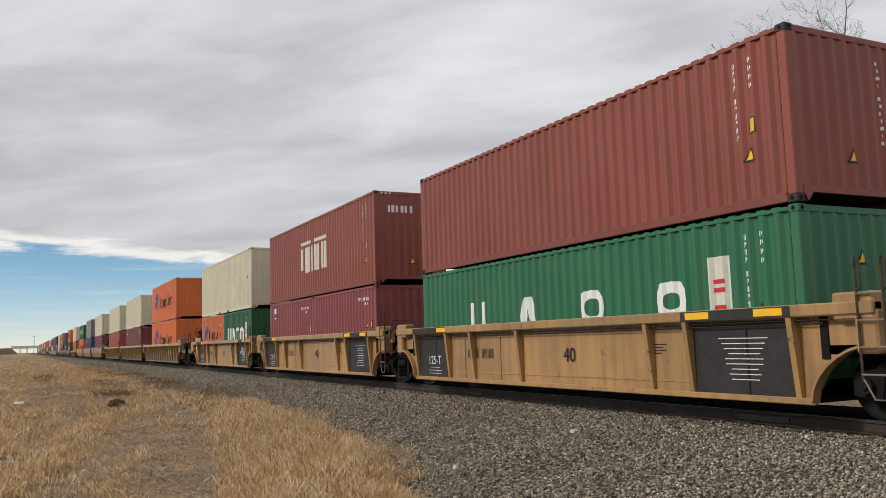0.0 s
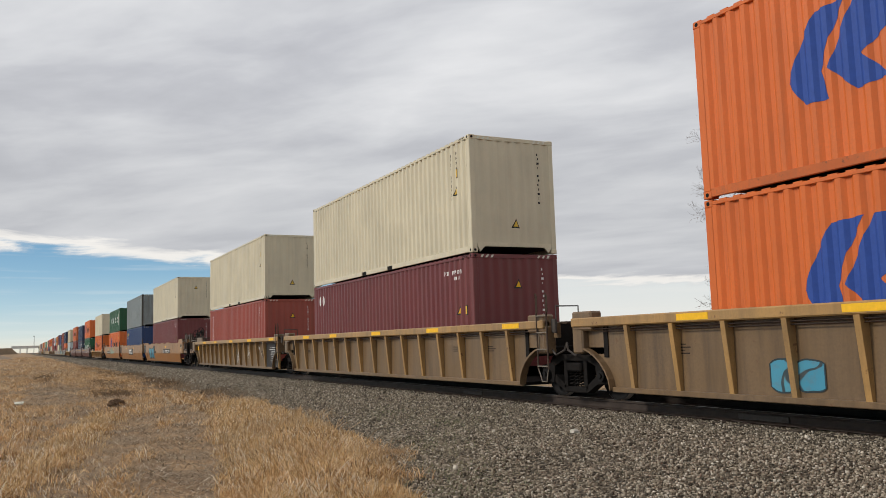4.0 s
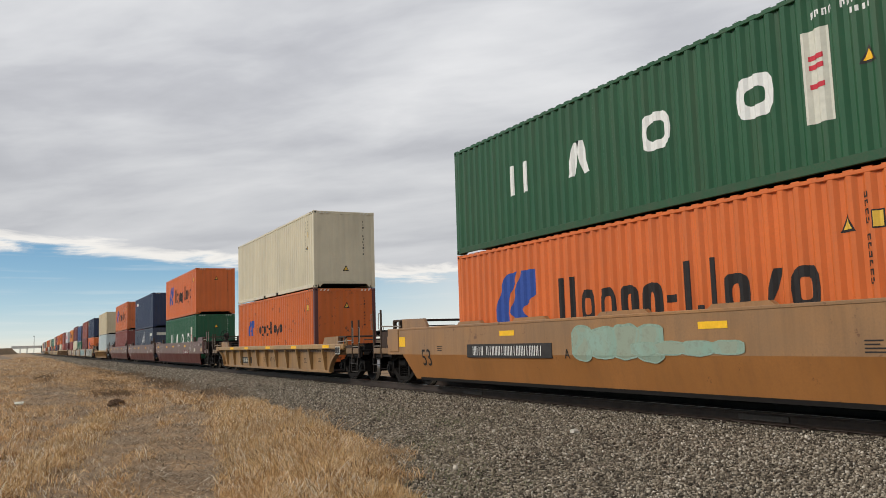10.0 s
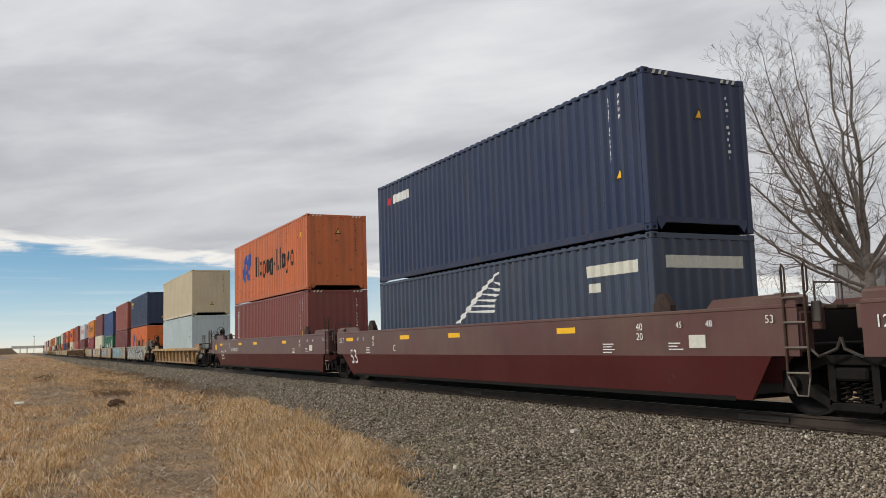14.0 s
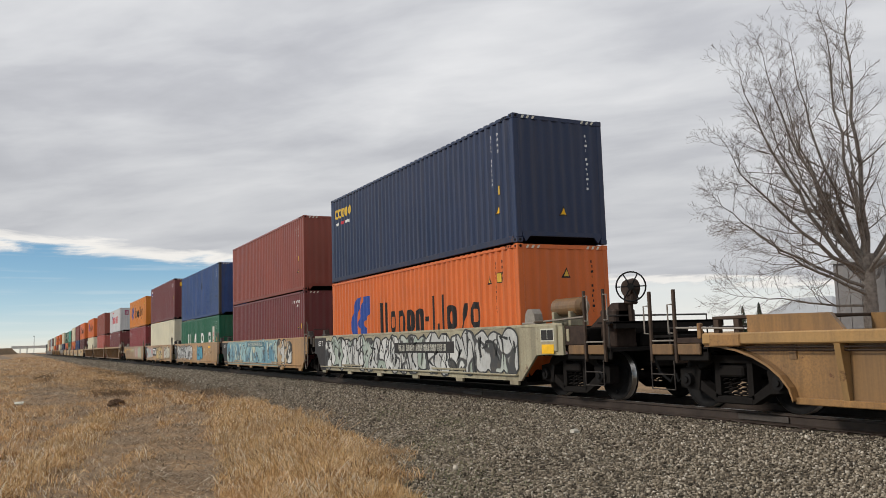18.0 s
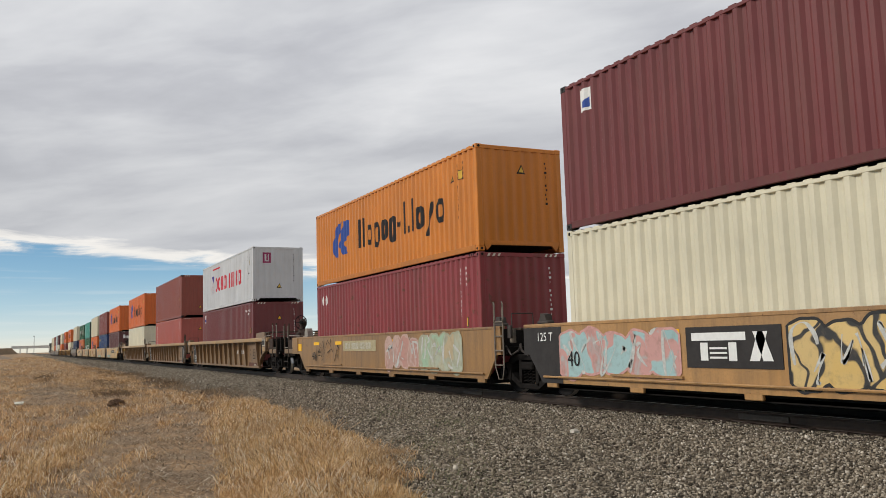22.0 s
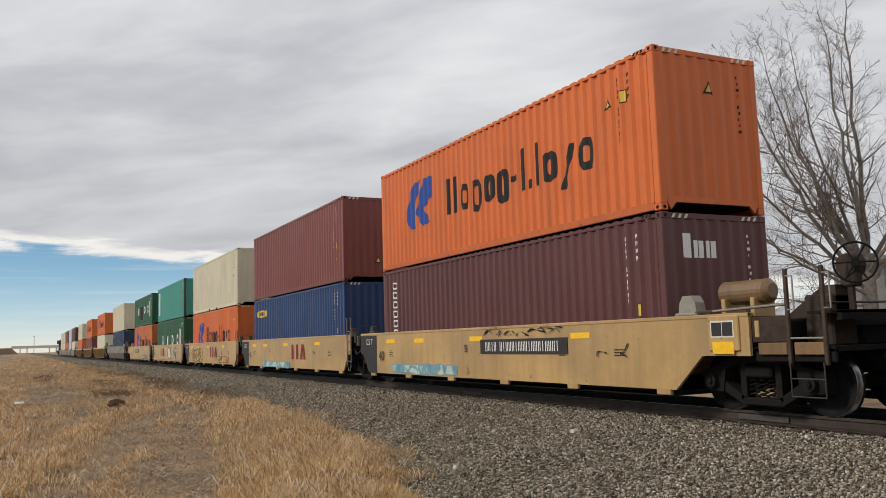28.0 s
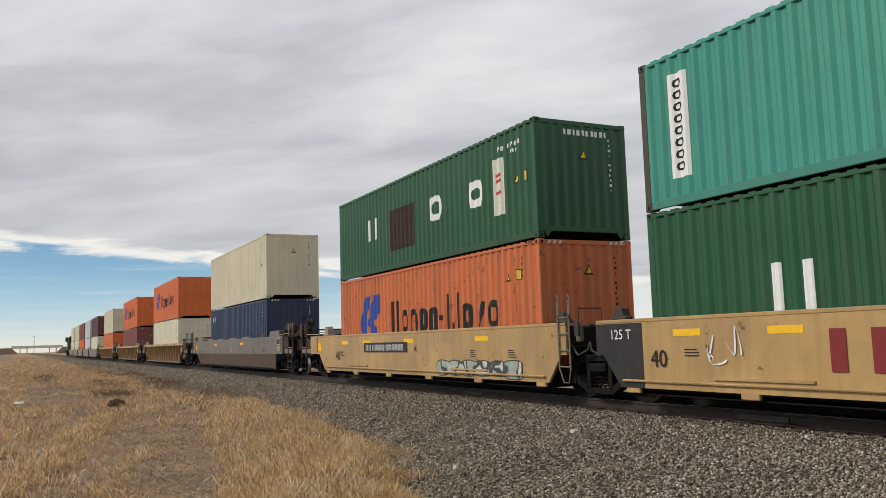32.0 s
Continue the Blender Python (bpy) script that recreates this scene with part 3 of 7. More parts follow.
def container(place, z, col, mark="", h=HIGH, length=L40, ink=None, codes="down", sign=True, marks_at=None, fork=False, end_mark="", post=None, dark_corners=False):
    """A freight container; place is the middle along the train."""
    k = CONTAINER_COUNT[0] = CONTAINER_COUNT[0] + 1
    mat = box_mat(col)
    words = col.replace("_", "-")
    size = "forty-foot" if length > 8 else "twenty-foot"
    tall = "high-cube " if h > 2.7 else ""
    extra = {"word_emblem": ", dark word mark, blue emblem", "word_small": ", dark word mark, blue emblem", "four_blocks": ", white block letters", "three_blocks": ", white block letters",
             "blocks_low": ", white block letters", "small_gold": ", small gold mark", "gold_only": ", small gold mark", "small_white": ", small white mark",
             "arch_block": ", large pale mark", "red_words": ", red words and emblem", "wing": ", white wing emblem", "tall_word": ", white corner lettering",
             "corner_mark": ", small white mark", "tiny_sign": ", small sign", "white_panel": ", tall white panel", "long_smudge": ", dark smudges"}.get(mark, "")
    where = "on top" if z > 1.5 else "in well car"
    ob = thing("shipping_container", f"{words} {size} container {where}{extra}", "container", "containers on the train", (0, 0, 0))
    MOVING.append((ob, place, TRACK_Y, z))
    hl = length / 2
    key = (length, h, col)
    frame_mat = mat if not post else box_mat(post)
    def mk(tag, fn, m=mat):
        return cached((tag, *key, m.name), lambda: fn().mesh(tag, m, tag == "end_panel"))
    part("side_panel", mk("side_panel", lambda: sheet_side(length, h)), None, ob)
    far = part("side_panel", mk("side_panel", lambda: sheet_side(length, h)), None, ob)
    far.rotation_euler = (0, 0, math.pi)
    part("end_panel", mk("end_panel", lambda: sheet_end(length, h)), None, ob)
    back = part("end_panel", mk("end_panel", lambda: sheet_end(length, h)), None, ob)
    back.rotation_euler = (0, 0, math.pi)
    part("roof", mk("roof", lambda: roof_build(hl, h)), None, ob)
    # floor is black so the opening below the end rail looks shaded
    part("floor", cached(("floor", length), lambda: Build().box(-hl + 0.1, hl - 0.1, -1.16, 1.16, 0.14, 0.19).mesh("floor", BLACK)), None, ob)
    post_me = cached(("post", h, frame_mat.name), lambda: Build().box(-0.08, 0.08, -0.075, 0.075, 0.11, h - 0.11, 0.015).mesh("corner_post", frame_mat))
    cast_me = cached(("cast", frame_mat.name, dark_corners), lambda: Build().box(-0.089, 0.089, -0.081, 0.081, -0.059, 0.059, 0.012).mesh("corner_casting", BLACK_PANEL if dark_corners else frame_mat))
    # solid black discs stand for the shade inside the casting holes
    hole_me = cached("hole", lambda: Build().tube((0, -0.002, 0), (0, 0.01, 0), 0.034, 0.034, 8).mesh("casting_hole", BLACK))
    hole_me2 = cached("hole2", lambda: Build().tube((-0.01, 0, 0), (0.002, 0, 0), 0.034, 0.034, 8).mesh("casting_hole", BLACK))
    for sx in (-1, 1):
        for sy in (-1, 1):
            part("corner_post", post_me, None, ob, at=(sx * (hl - 0.082), sy * 1.141, 0))
            for zc in (0.059, h - 0.059):
                c = part("corner_casting", cast_me, None, ob, at=(sx * (hl - 0.088), sy * 1.137, zc))
                if sy < 0:
                    part("casting_hole", hole_me, None, c, at=(0, -0.0825, 0))
                    if sx > 0:
                        part("casting_hole", hole_me2, None, c, at=(0.0905, 0, 0))
    for sy in (-1, 1):
        part("top_rail", mk("top_rail", lambda: Build().box(-hl + 0.17, hl - 0.17, -0.03, 0.03, -0.06, 0.0, 0.008)), None, ob, at=(0, sy * 1.187, h - 0.027))
        if fork and sy < 0:
            part("bottom_rail", mk("bottom_rail_pockets", lambda: Build().box(-hl + 0.17, -1.22, -0.03, 0.03, 0.0, 0.14, 0.008).box(-0.84, 0.84, -0.03, 0.03, 0.0, 0.14, 0.008).box(1.22, hl - 0.17, -0.03, 0.03, 0.0, 0.14, 0.008).box(-1.22, -0.84, -0.03, 0.03, 0.115, 0.14).box(0.84, 1.22, -0.03, 0.03, 0.115, 0.14)), None, ob, at=(0, sy * 1.187, 0.018))
            for sx in (-1, 1):
                # black box behind the gap: the pocket's inner shade as colour
                part("fork_pocket", cached("fork_pocket", lambda: Build().box(-0.19, 0.19, 0.0, 0.3, 0.0, 0.11).mesh("fork_pocket", BLACK)), None, ob, "dark forklift pocket", (sx * 1.03, -1.19, 0.02))
        else:
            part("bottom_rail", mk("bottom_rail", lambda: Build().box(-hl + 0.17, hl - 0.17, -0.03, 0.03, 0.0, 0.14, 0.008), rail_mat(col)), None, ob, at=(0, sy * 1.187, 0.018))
    for sx in (-1, 1):
        part("end_top_rail", mk("end_top_rail", lambda: Build().box(-0.03, 0.03, -1.06, 1.06, -0.10, 0.0, 0.008)), None, ob, at=(sx * (hl - 0.04), 0, h - 0.012))
        part("end_bottom_rail", mk("end_bottom_rail", lambda: Build().box(-0.03, 0.03, -1.06, 1.06, 0.15, 0.25).prism_x([(-1.06, 0.15), (-0.98, 0.02), (-0.86, 0.15)], -0.03, 0.03).prism_x([(1.06, 0.15), (0.98, 0.02), (0.86, 0.15)], -0.03, 0.03)), None, ob, at=(sx * (hl - 0.04), 0, 0))
    # black and yellow warning dashes on the top corners
    if h > 2.7:
        dash = cached("dash_side", lambda: (lambda b: [b.face([(x, -1.2195, 0), (x + 0.05, -1.2195, 0), (x + 0.08, -1.2195, 0.05), (x + 0.03, -1.2195, 0.05)]) for x in (0.0, 0.1, 0.2)] and b)(Build()).mesh("warning_stripe", BLACK))
        tagged(part("warning_stripe", dash, None, ob, at=(hl - 0.52, 0, h - 0.07)), kind="stuff")
        dash2 = cached("dash_end", lambda: (lambda b: [b.face([(0, y, 0), (0, y + 0.06, 0), (0, y + 0.10, 0.07), (0, y + 0.04, 0.07)]) for y in (-1.0, -0.86, -0.72, 0.62, 0.76, 0.90)] and b)(Build()).mesh("warning_stripe", PALE))
        tagged(part("warning_stripe", dash2, None, ob, at=(hl - 0.0085, 0, h - 0.10)), kind="stuff")
    mat_is_pale = col in ("cream", "pale_cream", "tan_cream", "ice", "white", "orange", "worn_orange", "amber", "deep_orange")
    ink = ink or (INK if mat_is_pale else WHITE)
    if mark:
        for (m, nm), groups in mark_shapes(mark, length, h).items():
            lift = 0.004 if nm in ("panel_script", "panel_letter", "small_sign_field") else 0.0
            for gi, polys in enumerate(groups):
                me = cached(("mark", mark, nm, gi, length, h), lambda: (lambda b: decal_side(b, polys, length) or b)(Build()).weld().mesh(nm, m))
                part(nm, me, None, ob, at=(0, -lift, 0))
    if codes == "down" and col in ("maroon", "deep_green", "crimson"):
        codes = "across"
    if codes != "none":
        seed = k % 5
        me = cached(("codes", length, h, seed, ink.name, codes), lambda: (lambda b: decal_side(b, code_marks(length, h, seed, ink, codes), length) or b)(Build()).mesh("code_strip", ink))
        tagged(part("code_strip", me, None, ob), kind="stuff")
        me = cached(("codes_end", length, h, seed, ink.name), lambda: (lambda b: decal_end(b, [rect(0.74 + 0.018 * (i % 2), 0.768 + 0.012 * (i % 3), h - 0.40 - i * 0.115 - (0.09 if i > 3 else 0), h - 0.345 - i * 0.115 - (0.09 if i > 3 else 0)) for i in range(9 + seed % 3)], length) or b)(Build()).mesh("code_strip", ink))
        tagged(part("code_strip", me, None, ob), kind="stuff")
        if sign:
            warm = "orange" in col or col == "amber"
            zz = 0.72 * h if warm else 0.52 * h if mat_is_pale else 0.50 * h if codes == "across" else 0.72 + 0.3 * (seed % 2)
            rim, field = (INK, GOLD_INK) if mat_is_pale else (BLACK_PANEL, YELLOW)
            sx_ = hl - 0.80 if not warm else hl - 1.30
            me = cached(("sign", length, h, zz, rim.name, warm), lambda: two_tone(decal_side, triangle_sign(sx_, zz, 0.25), triangle_sign(sx_, zz + 0.035, 0.155), length, (0, -0.004), "warning_triangle", rim, field))
            part("warning_triangle", me, None, ob)
            ze = 0.74 * h if warm else h - 0.85 if seed % 2 else 0.62
            me = cached(("sign_end", length, h, ze, rim.name), lambda: two_tone(decal_end, triangle_sign(0.05, ze, 0.25), triangle_sign(0.05, ze + 0.035, 0.155), length, (0.004, 0), "warning_triangle", rim, field))
            part("warning_triangle", me, None, ob)
            if seed % 2 == 0 or warm or codes == "across":
                kx, kz = (hl - 0.86, zz) if warm else (hl - 0.42, zz - 0.02) if codes == "across" else (hl - 0.72, zz + 0.42)
                me = cached(("sticker", length, h, zz, kx, rim.name), lambda: two_tone(decal_side, rect(kx - 0.08, kx + 0.08, kz, kz + 0.24), rect(kx - 0.06, kx + 0.06, kz + 0.02, kz + 0.22), length, (0, -0.004), "small_sticker", rim, GOLD_INK))
                part("small_sticker", me, None, ob)
    if end_mark:
        ps = {"pair": ([ring_block(-0.75, h - 0.66, 0.22, 0.22, 0.07), ring_block(-0.48, h - 0.66, 0.26, 0.22, 0.07), ring_block(-0.17, h - 0.66, 0.26, 0.22, 0.07)], WHITE),
              "low_word": ([ring_block(-0.78, h - 0.78, 0.20, 0.42, 0.08), ring_block(-0.54, h - 0.78, 0.24, 0.30, 0.08), ring_block(-0.26, h - 0.78, 0.24, 0.30, 0.08)], WHITE),
              "square": ([[rect(-0.74, -0.34, h - 0.78, h - 0.70), rect(-0.74, -0.34, h - 0.36, h - 0.28), rect(-0.74, -0.64, h - 0.70, h - 0.36), rect(-0.56, -0.49, h - 0.66, h - 0.36), rect(-0.44, -0.34, h - 0.70, h - 0.36)]], plain("plum_ink", lin(150, 50, 92), 0.5)),
              "yellow": ([[rect(-0.84, -0.60, h - 0.55, h - 0.26)]], YELLOW),
              "row": ([[rect(-0.45 + i * 0.12, -0.38 + i * 0.12, h - 0.32, h - 0.2)] for i in range(10)], WHITE),
              "plate": ([[rect(-0.9, 0.9, h - 0.62, h - 0.40)]], PALE)}[end_mark]
        for gi, polys in enumerate(ps[0]):
            me = cached(("end_mark", end_mark, gi, length, h), lambda: (lambda b: decal_end(b, polys, length) or b)(Build()).mesh("end_mark", ps[1]))
            part("end_mark", me, None, ob)
    return ob


# ---------------------------------------------------------------- well cars
def car_paint(name):
    spec = {
        "tan": (lin(184, 140, 88), 0.30, 0.30), "brown_tan": (lin(122, 97, 68), 0.45, 0.45), "ochre": (lin(158, 116, 73), 0.22, 0.22),
        "wine": (lin(92, 56, 54), 0.25, 0.25), "straw": (lin(190, 153, 98), 0.16, 0.16), "dull_tan": (lin(130, 98, 63), 0.44, 0.44),
        "grey_tan": (lin(176, 168, 140), 0.35, 0.35), "smoke": (lin(112, 103, 95), 0.35, 0.35), "golden": (lin(176, 137, 84), 0.25, 0.30), "amber_tan": (lin(158, 118, 71), 0.42, 0.42)}[name]
    return paint("car_paint_" + name, spec[0], 0.36, spec[1], (0.06, 0.042, 0.03), min(0.6, spec[2] * 1.5), fade=0.18, rust=0.28, dust=0.65, gloss=0.5)


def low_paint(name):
    """Darker tone of the paint for side sheets that slope in; no dust mixed in."""
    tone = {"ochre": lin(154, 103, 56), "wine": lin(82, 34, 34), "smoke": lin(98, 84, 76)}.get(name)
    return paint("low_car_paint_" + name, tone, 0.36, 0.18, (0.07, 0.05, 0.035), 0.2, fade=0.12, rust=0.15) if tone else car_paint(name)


def text_mesh(body, size, mat):
    def make():
        cu = bpy.data.curves.new("lettering", "FONT")
        cu.body, cu.size, cu.align_x, cu.resolution_u = body, size, "CENTER", 3
        ob = bpy.data.objects.new("lettering", cu)
        me = bpy.data.meshes.new_from_object(ob)
        bpy.data.objects.remove(ob)
        me.materials.clear()
        me.materials.append(mat)
        return me
    return cached(("text", body, size, mat.name), make)


FOLD = 0.24   # how far the lower sheet of a tub side slopes in


def lettering(parent, body, size, mat, x, z, y, label="", fold=0.0):
    me = text_mesh(body, size, mat)
    if z < fold:
        def bend():
            bent = me.copy()
            for v in bent.vertices:
                v.co.z = -max(0.0, fold - z - v.co.y) * FOLD
            return bent
        me = cached(("bent", body, size, mat.name, round(z, 3)), bend)
    ob = part("lettering", me, None, parent, label or f"painted {body}", (x, y, z))
    ob.rotation_euler = (math.pi / 2, 0, 0)
    return ob


def slab(b, pts, yof, thick):
    """Upright plate from an outline in x, z whose y follows the height."""
    n, k = len(b.v), len(pts)
    b.v += [(x, yof(z), z) for x, z in pts] + [(x, yof(z) + thick, z) for x, z in pts]
    b.f += [tuple(range(n, n + k)), tuple(range(n + 2 * k - 1, n + k - 1, -1))]
    b.f += [(n + i, n + k + i, n + k + (i + 1) % k, n + (i + 1) % k) for i in range(k)]


def bars_mesh(name, mat, bars, y):
    b = Build()
    for x0, x1, z0, z1 in bars:
        b.face([(x0, y, z0), (x1, y, z0), (x1, y, z1), (x0, y, z1)])
    return b


def ladder(parent, x, y, z0, z1, mat, width=0.42, posts=True, top=None):
    ob = part("ladder", Build().rod([(x - width / 2, y, z0), (x - width / 2, y, z1)], 0.018).rod([(x + width / 2, y, z0), (x + width / 2, y, z1)], 0.018), mat, parent, "steel end ladder")
    n = max(2, round((z1 - z0) / 0.36))
    rung = cached(("rung", width), lambda: Build().rod([(-width / 2, 0, 0), (width / 2, 0, 0)], 0.014).mesh("rung", LADDER))
    for i in range(n):
        part("rung", rung, None, ob, at=(x, y - 0.012, z0 + 0.06 + i * (z1 - z0 - 0.1) / n))
    return ob


def brake_wheel(parent, x, y, z):
    """Hand brake: housing, ring and spokes facing along the train."""
    part("brake_housing", cached("brake_housing", lambda: Build().tube((0, -0.02, 0), (0, 0.16, 0), 0.15, 0.19, 14).box(-0.13, 0.13, 0.0, 0.16, -0.30, 0.0, 0.03).box(-0.045, 0.045, 0.04, 0.10, -0.72, -0.28, 0.01).mesh("brake_housing", RUSTY)), None, parent, "rusty hand brake housing", (x, y, z))
    rim = cached("brake_rim", lambda: Build().lathe([(0.016 * math.cos(a), 0.27 + 0.016 * math.sin(a)) for a in [math.pi * k / 3 for k in range(7)]], 24).mesh("brake_wheel", BLACK, True))
    w = part("brake_wheel", rim, None, parent, "black spoked hand brake wheel", (x + 0.18, y - 0.05, z + 0.02))
    w.rotation_euler = (0, 0, radians(40))
    for i in range(6):
        a = math.pi * i / 3
        s = part("spoke", cached("brake_spoke", lambda: Build().tube((0.05, 0, 0), (0.26, 0.0, 0), 0.012, 0.012, 5).mesh("spoke", BLACK)), None, w)
        s.rotation_euler = (0, a, 0)
    part("hub", cached("brake_hub", lambda: Build().tube((0, -0.03, 0), (0, 0.08, 0), 0.06, 0.06, 10).mesh("hub", BLACK)), None, w)


def well_car(place, jf, jr, front, rear, style, colour, opts):
    """One unit of a well car. jf, jr: from the middle to the joints ahead and behind."""
    body = car_paint(colour)
    kinds = {"ribbed": (1.55, "ribbed-side"), "ribbed_low": (1.20, "low ribbed-side"), "smooth": (1.47, "smooth-side"), "tub": (1.57, "smooth tub-sided")}
    zt, words = kinds[style]
    ob = thing("well_car", f"{colour.replace('_', '-')} {words} well car{opts.get('words', '')}, rolling on rails", "well car", "well cars of the train")
    MOVING.append((ob, place, TRACK_Y, 0.0))
    near_end = 1.12 if style == "smooth" else 1.50
    xbf, xbr = jf - (near_end if front == "art" else 3.42), -(jr - (near_end if rear == "art" else 3.42))
    xef, xer = jf - (0.48 if front == "art" else 1.85), -(jr - (0.48 if rear == "art" else 1.85))
    zb, zs = 0.24, 0.80
    # the side is cut away in a round arch over each truck
    zs = 1.0 if style in ("ribbed", "ribbed_low") else 0.86
    def bow(xb, xe, s):
        run = abs(xe - xb)
        return [(xb + s * run * (1 - math.cos(a)) ** 0.9, zb + (zs - zb) * math.sin(a)) for a in [math.pi / 2 * k / 7 for k in range(8)]]
    def cut(xb, xe, s):
        return [(xb, zb), (xb + s * min(0.62, 0.7 * abs(xe - xb)), zs), (xe, zs)]
    shape_of = cut if style == "smooth" else bow
    arch = shape_of(xbr, xer, -1)[::-1] + shape_of(xbf, xef, 1)
    rng = random.Random(round(place * 10))
    for sgn in (-1, 1):
        def flip(o):
            if sgn > 0:
                o.scale = (1, -1, 1)
            return o
        if style in ("ribbed", "ribbed_low"):
            b = Build()
            slab(b, arch + [(xef, zt - 0.12), (xer, zt - 0.12)], lambda z: -1.34, 0.03)
            flip(part("side_sheet", b, body, ob))
            flip(part("top_chord", Build().box(xer, xef, -1.52, -1.33, zt - 0.17, zt, 0.02), opts.get("chord", body), ob))
            flip(part("bottom_sill", Build().box(xbr, xbf, -1.41, -1.345, zb - 0.03, zb + 0.06, 0.01), body, ob))
            for xb, xe, s in ((xbr, xer, -1), (xbf, xef, 1)):
                rim = Build()
                pts = bow(xb, xe, s)
                for ax, az in pts:
                    rim.v += [(ax, -1.47, az), (ax, -1.335, az), (ax - s * 0.02, -1.335, az + 0.03), (ax - s * 0.02, -1.47, az + 0.03)]
                rim.f = [(4 * k + m, 4 * k + (m + 1) % 4, 4 * k + 4 + (m + 1) % 4, 4 * k + 4 + m) for k in range(len(pts) - 1) for m in range(4)]
                rim.f += [(0, 1, 2, 3), tuple(4 * len(pts) - 4 + m for m in (3, 2, 1, 0))]
                flip(part("arch_flange", rim, body, ob))
            edge_mat = opts.get("rib_paint", opts.get("chord", body))
            rib = cached(("rib", edge_mat.name, zt), lambda: Build().prism_x([(-1.34, zb), (-1.375, zb - 0.02), (-1.40, zb + 0.03), (-1.515, zt - 0.17), (-1.34, zt - 0.17)], -0.045, 0.045).mesh("rib", edge_mat))
            step = opts.get("rib", 1.12)
            n = int((xbf - xbr - 0.6) // step)
            spots = [(xbf + xbr) / 2 + (i - n / 2) * step for i in range(n + 1)]
            # ribs stand at the edges of painted panels and clear of the lettering
            for p0, p1, _, _ in opts.get("panel", ()):
                spots = [x for x in spots if x < p0 - 0.5 or x > p1 + 0.5] + [p0 - 0.03, p1 + 0.03]
            for q in opts.get("text", ()):
                spots = [x for x in spots if abs(x - q[0]) > 0.34 + (0.3 if len(q[2]) > 3 else 0)]
            for x in spots:
                flip(part("rib", rib, None, ob, at=(x, 0, 0)))
            if sgn < 0 and step > 1.9:
                seam = cached(("seam", body.name), lambda: Build().box(-0.016, 0.016, -1.356, -1.338, zb + 0.04, zt - 0.30).mesh("seam_strip", body))
                for xa, xb_ in zip(sorted(spots), sorted(spots)[1:]):
                    if 1.2 < xb_ - xa < 3:
                        part("seam_strip", seam, None, ob, at=((xa + xb_) / 2 + 0.12, 0, 0))
                part("seam_strip", Build().box(xbr + 0.3, xbf - 0.3, -1.352, -1.338, zb + 0.20, zb + 0.225), body, ob, "weld seam along the side")
            if sgn < 0:
                part("train_pipe", Build().rod([(xer + 0.3, -1.43, zt - 0.215), (xef - 0.3, -1.43, zt - 0.215)], 0.014, 5).rod([(xer + 0.8, -1.425, zt - 0.26), (xef - 0.8, -1.425, zt - 0.26)], 0.010, 5), RUSTY, ob, "thin air pipes under the chord")
        elif style == "smooth":
            b = Build()
            slab(b, [(x, max(z, zb + 0.08)) for x, z in arch] + [(xef, zt), (xer, zt)], lambda z: -1.49, 0.05)
            flip(part("side_sheet", b, body, ob))
            flip(part("top_chord", Build().box(xer, xef, -1.50, -1.36, zt - 0.05, zt + 0.012, 0.01), body, ob))
            tab = cached(("tab", body.name), lambda: Build().box(-0.17, 0.17, -1.488, -1.42, zb - 0.01, zb + 0.12, 0.012).mesh("jacking_pad", body))
            n = 6
            for i in range(n):
                flip(part("jacking_pad", tab, None, ob, at=(xbr + 0.3 + i * (xbf - xbr - 0.6) / (n - 1), 0, 0)))
            # set-back sill in black: shade of the gap below the side painted on
            flip(part("bottom_sill", Build().box(xbr + 0.1, xbf - 0.1, -1.36, -1.28, zb - 0.02, zb + 0.12), BLACK, ob))
            if opts.get("pipe") and sgn < 0:
                part("train_pipe", Build().rod([(xbr + 0.1, -1.53, zb + 0.20), (xbf - 0.1, -1.53, zb + 0.20)], 0.022, 6).box(xbr + 2.2, xbr + 4.0, -1.53, -1.49, zb + 0.26, zb + 0.30).box(xbf - 4.2, xbf - 2.4, -1.53, -1.49, zb + 0.26, zb + 0.30), body, ob, "pipe along the lower side")
        else:
            up = Build()
            slab(up, [(xer, zs), (xef, zs), (xef, zt - 0.02), (xer, zt - 0.02)], lambda z: -1.50, 0.05)
            flip(part("upper_side_sheet", up, body, ob))
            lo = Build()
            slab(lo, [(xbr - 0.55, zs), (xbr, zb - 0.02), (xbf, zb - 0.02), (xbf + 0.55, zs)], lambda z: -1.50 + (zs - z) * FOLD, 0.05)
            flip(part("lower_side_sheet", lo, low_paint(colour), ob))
            flip(part("top_chord", Build().box(xer, xef, -1.51, -1.36, zt - 0.06, zt, 0.012), body, ob))
            for x, w in ((-5.2, 1.2), (-2.6, 1.3), (0.4, 1.4), (3.1, 1.3)):
                if opts.get("guides") and x == -5.2:
                    for gx in (-6.45, 6.45):
                        flip(part("container_guide", cached("tub_guide", lambda: Build().prism([(-0.20, 0), (0.20, 0), (0.20, 0.10), (0.06, 0.30), (-0.06, 0.30), (-0.20, 0.12)], -1.40, -1.28).mesh("container_guide", RUSTY)), None, ob, "rusty container guide", (gx, 0, zt)))
                if opts.get("lugs"):
                    flip(part("guide_lug", cached(("lug", body.name, w), lambda: Build().prism([(-w / 2, 0), (w / 2, 0), (w / 2 - 0.1, 0.07), (-w / 2 + 0.1, 0.07)], -1.44, -1.34).mesh("guide_lug", body)), None, ob, at=(x, 0, zt)))
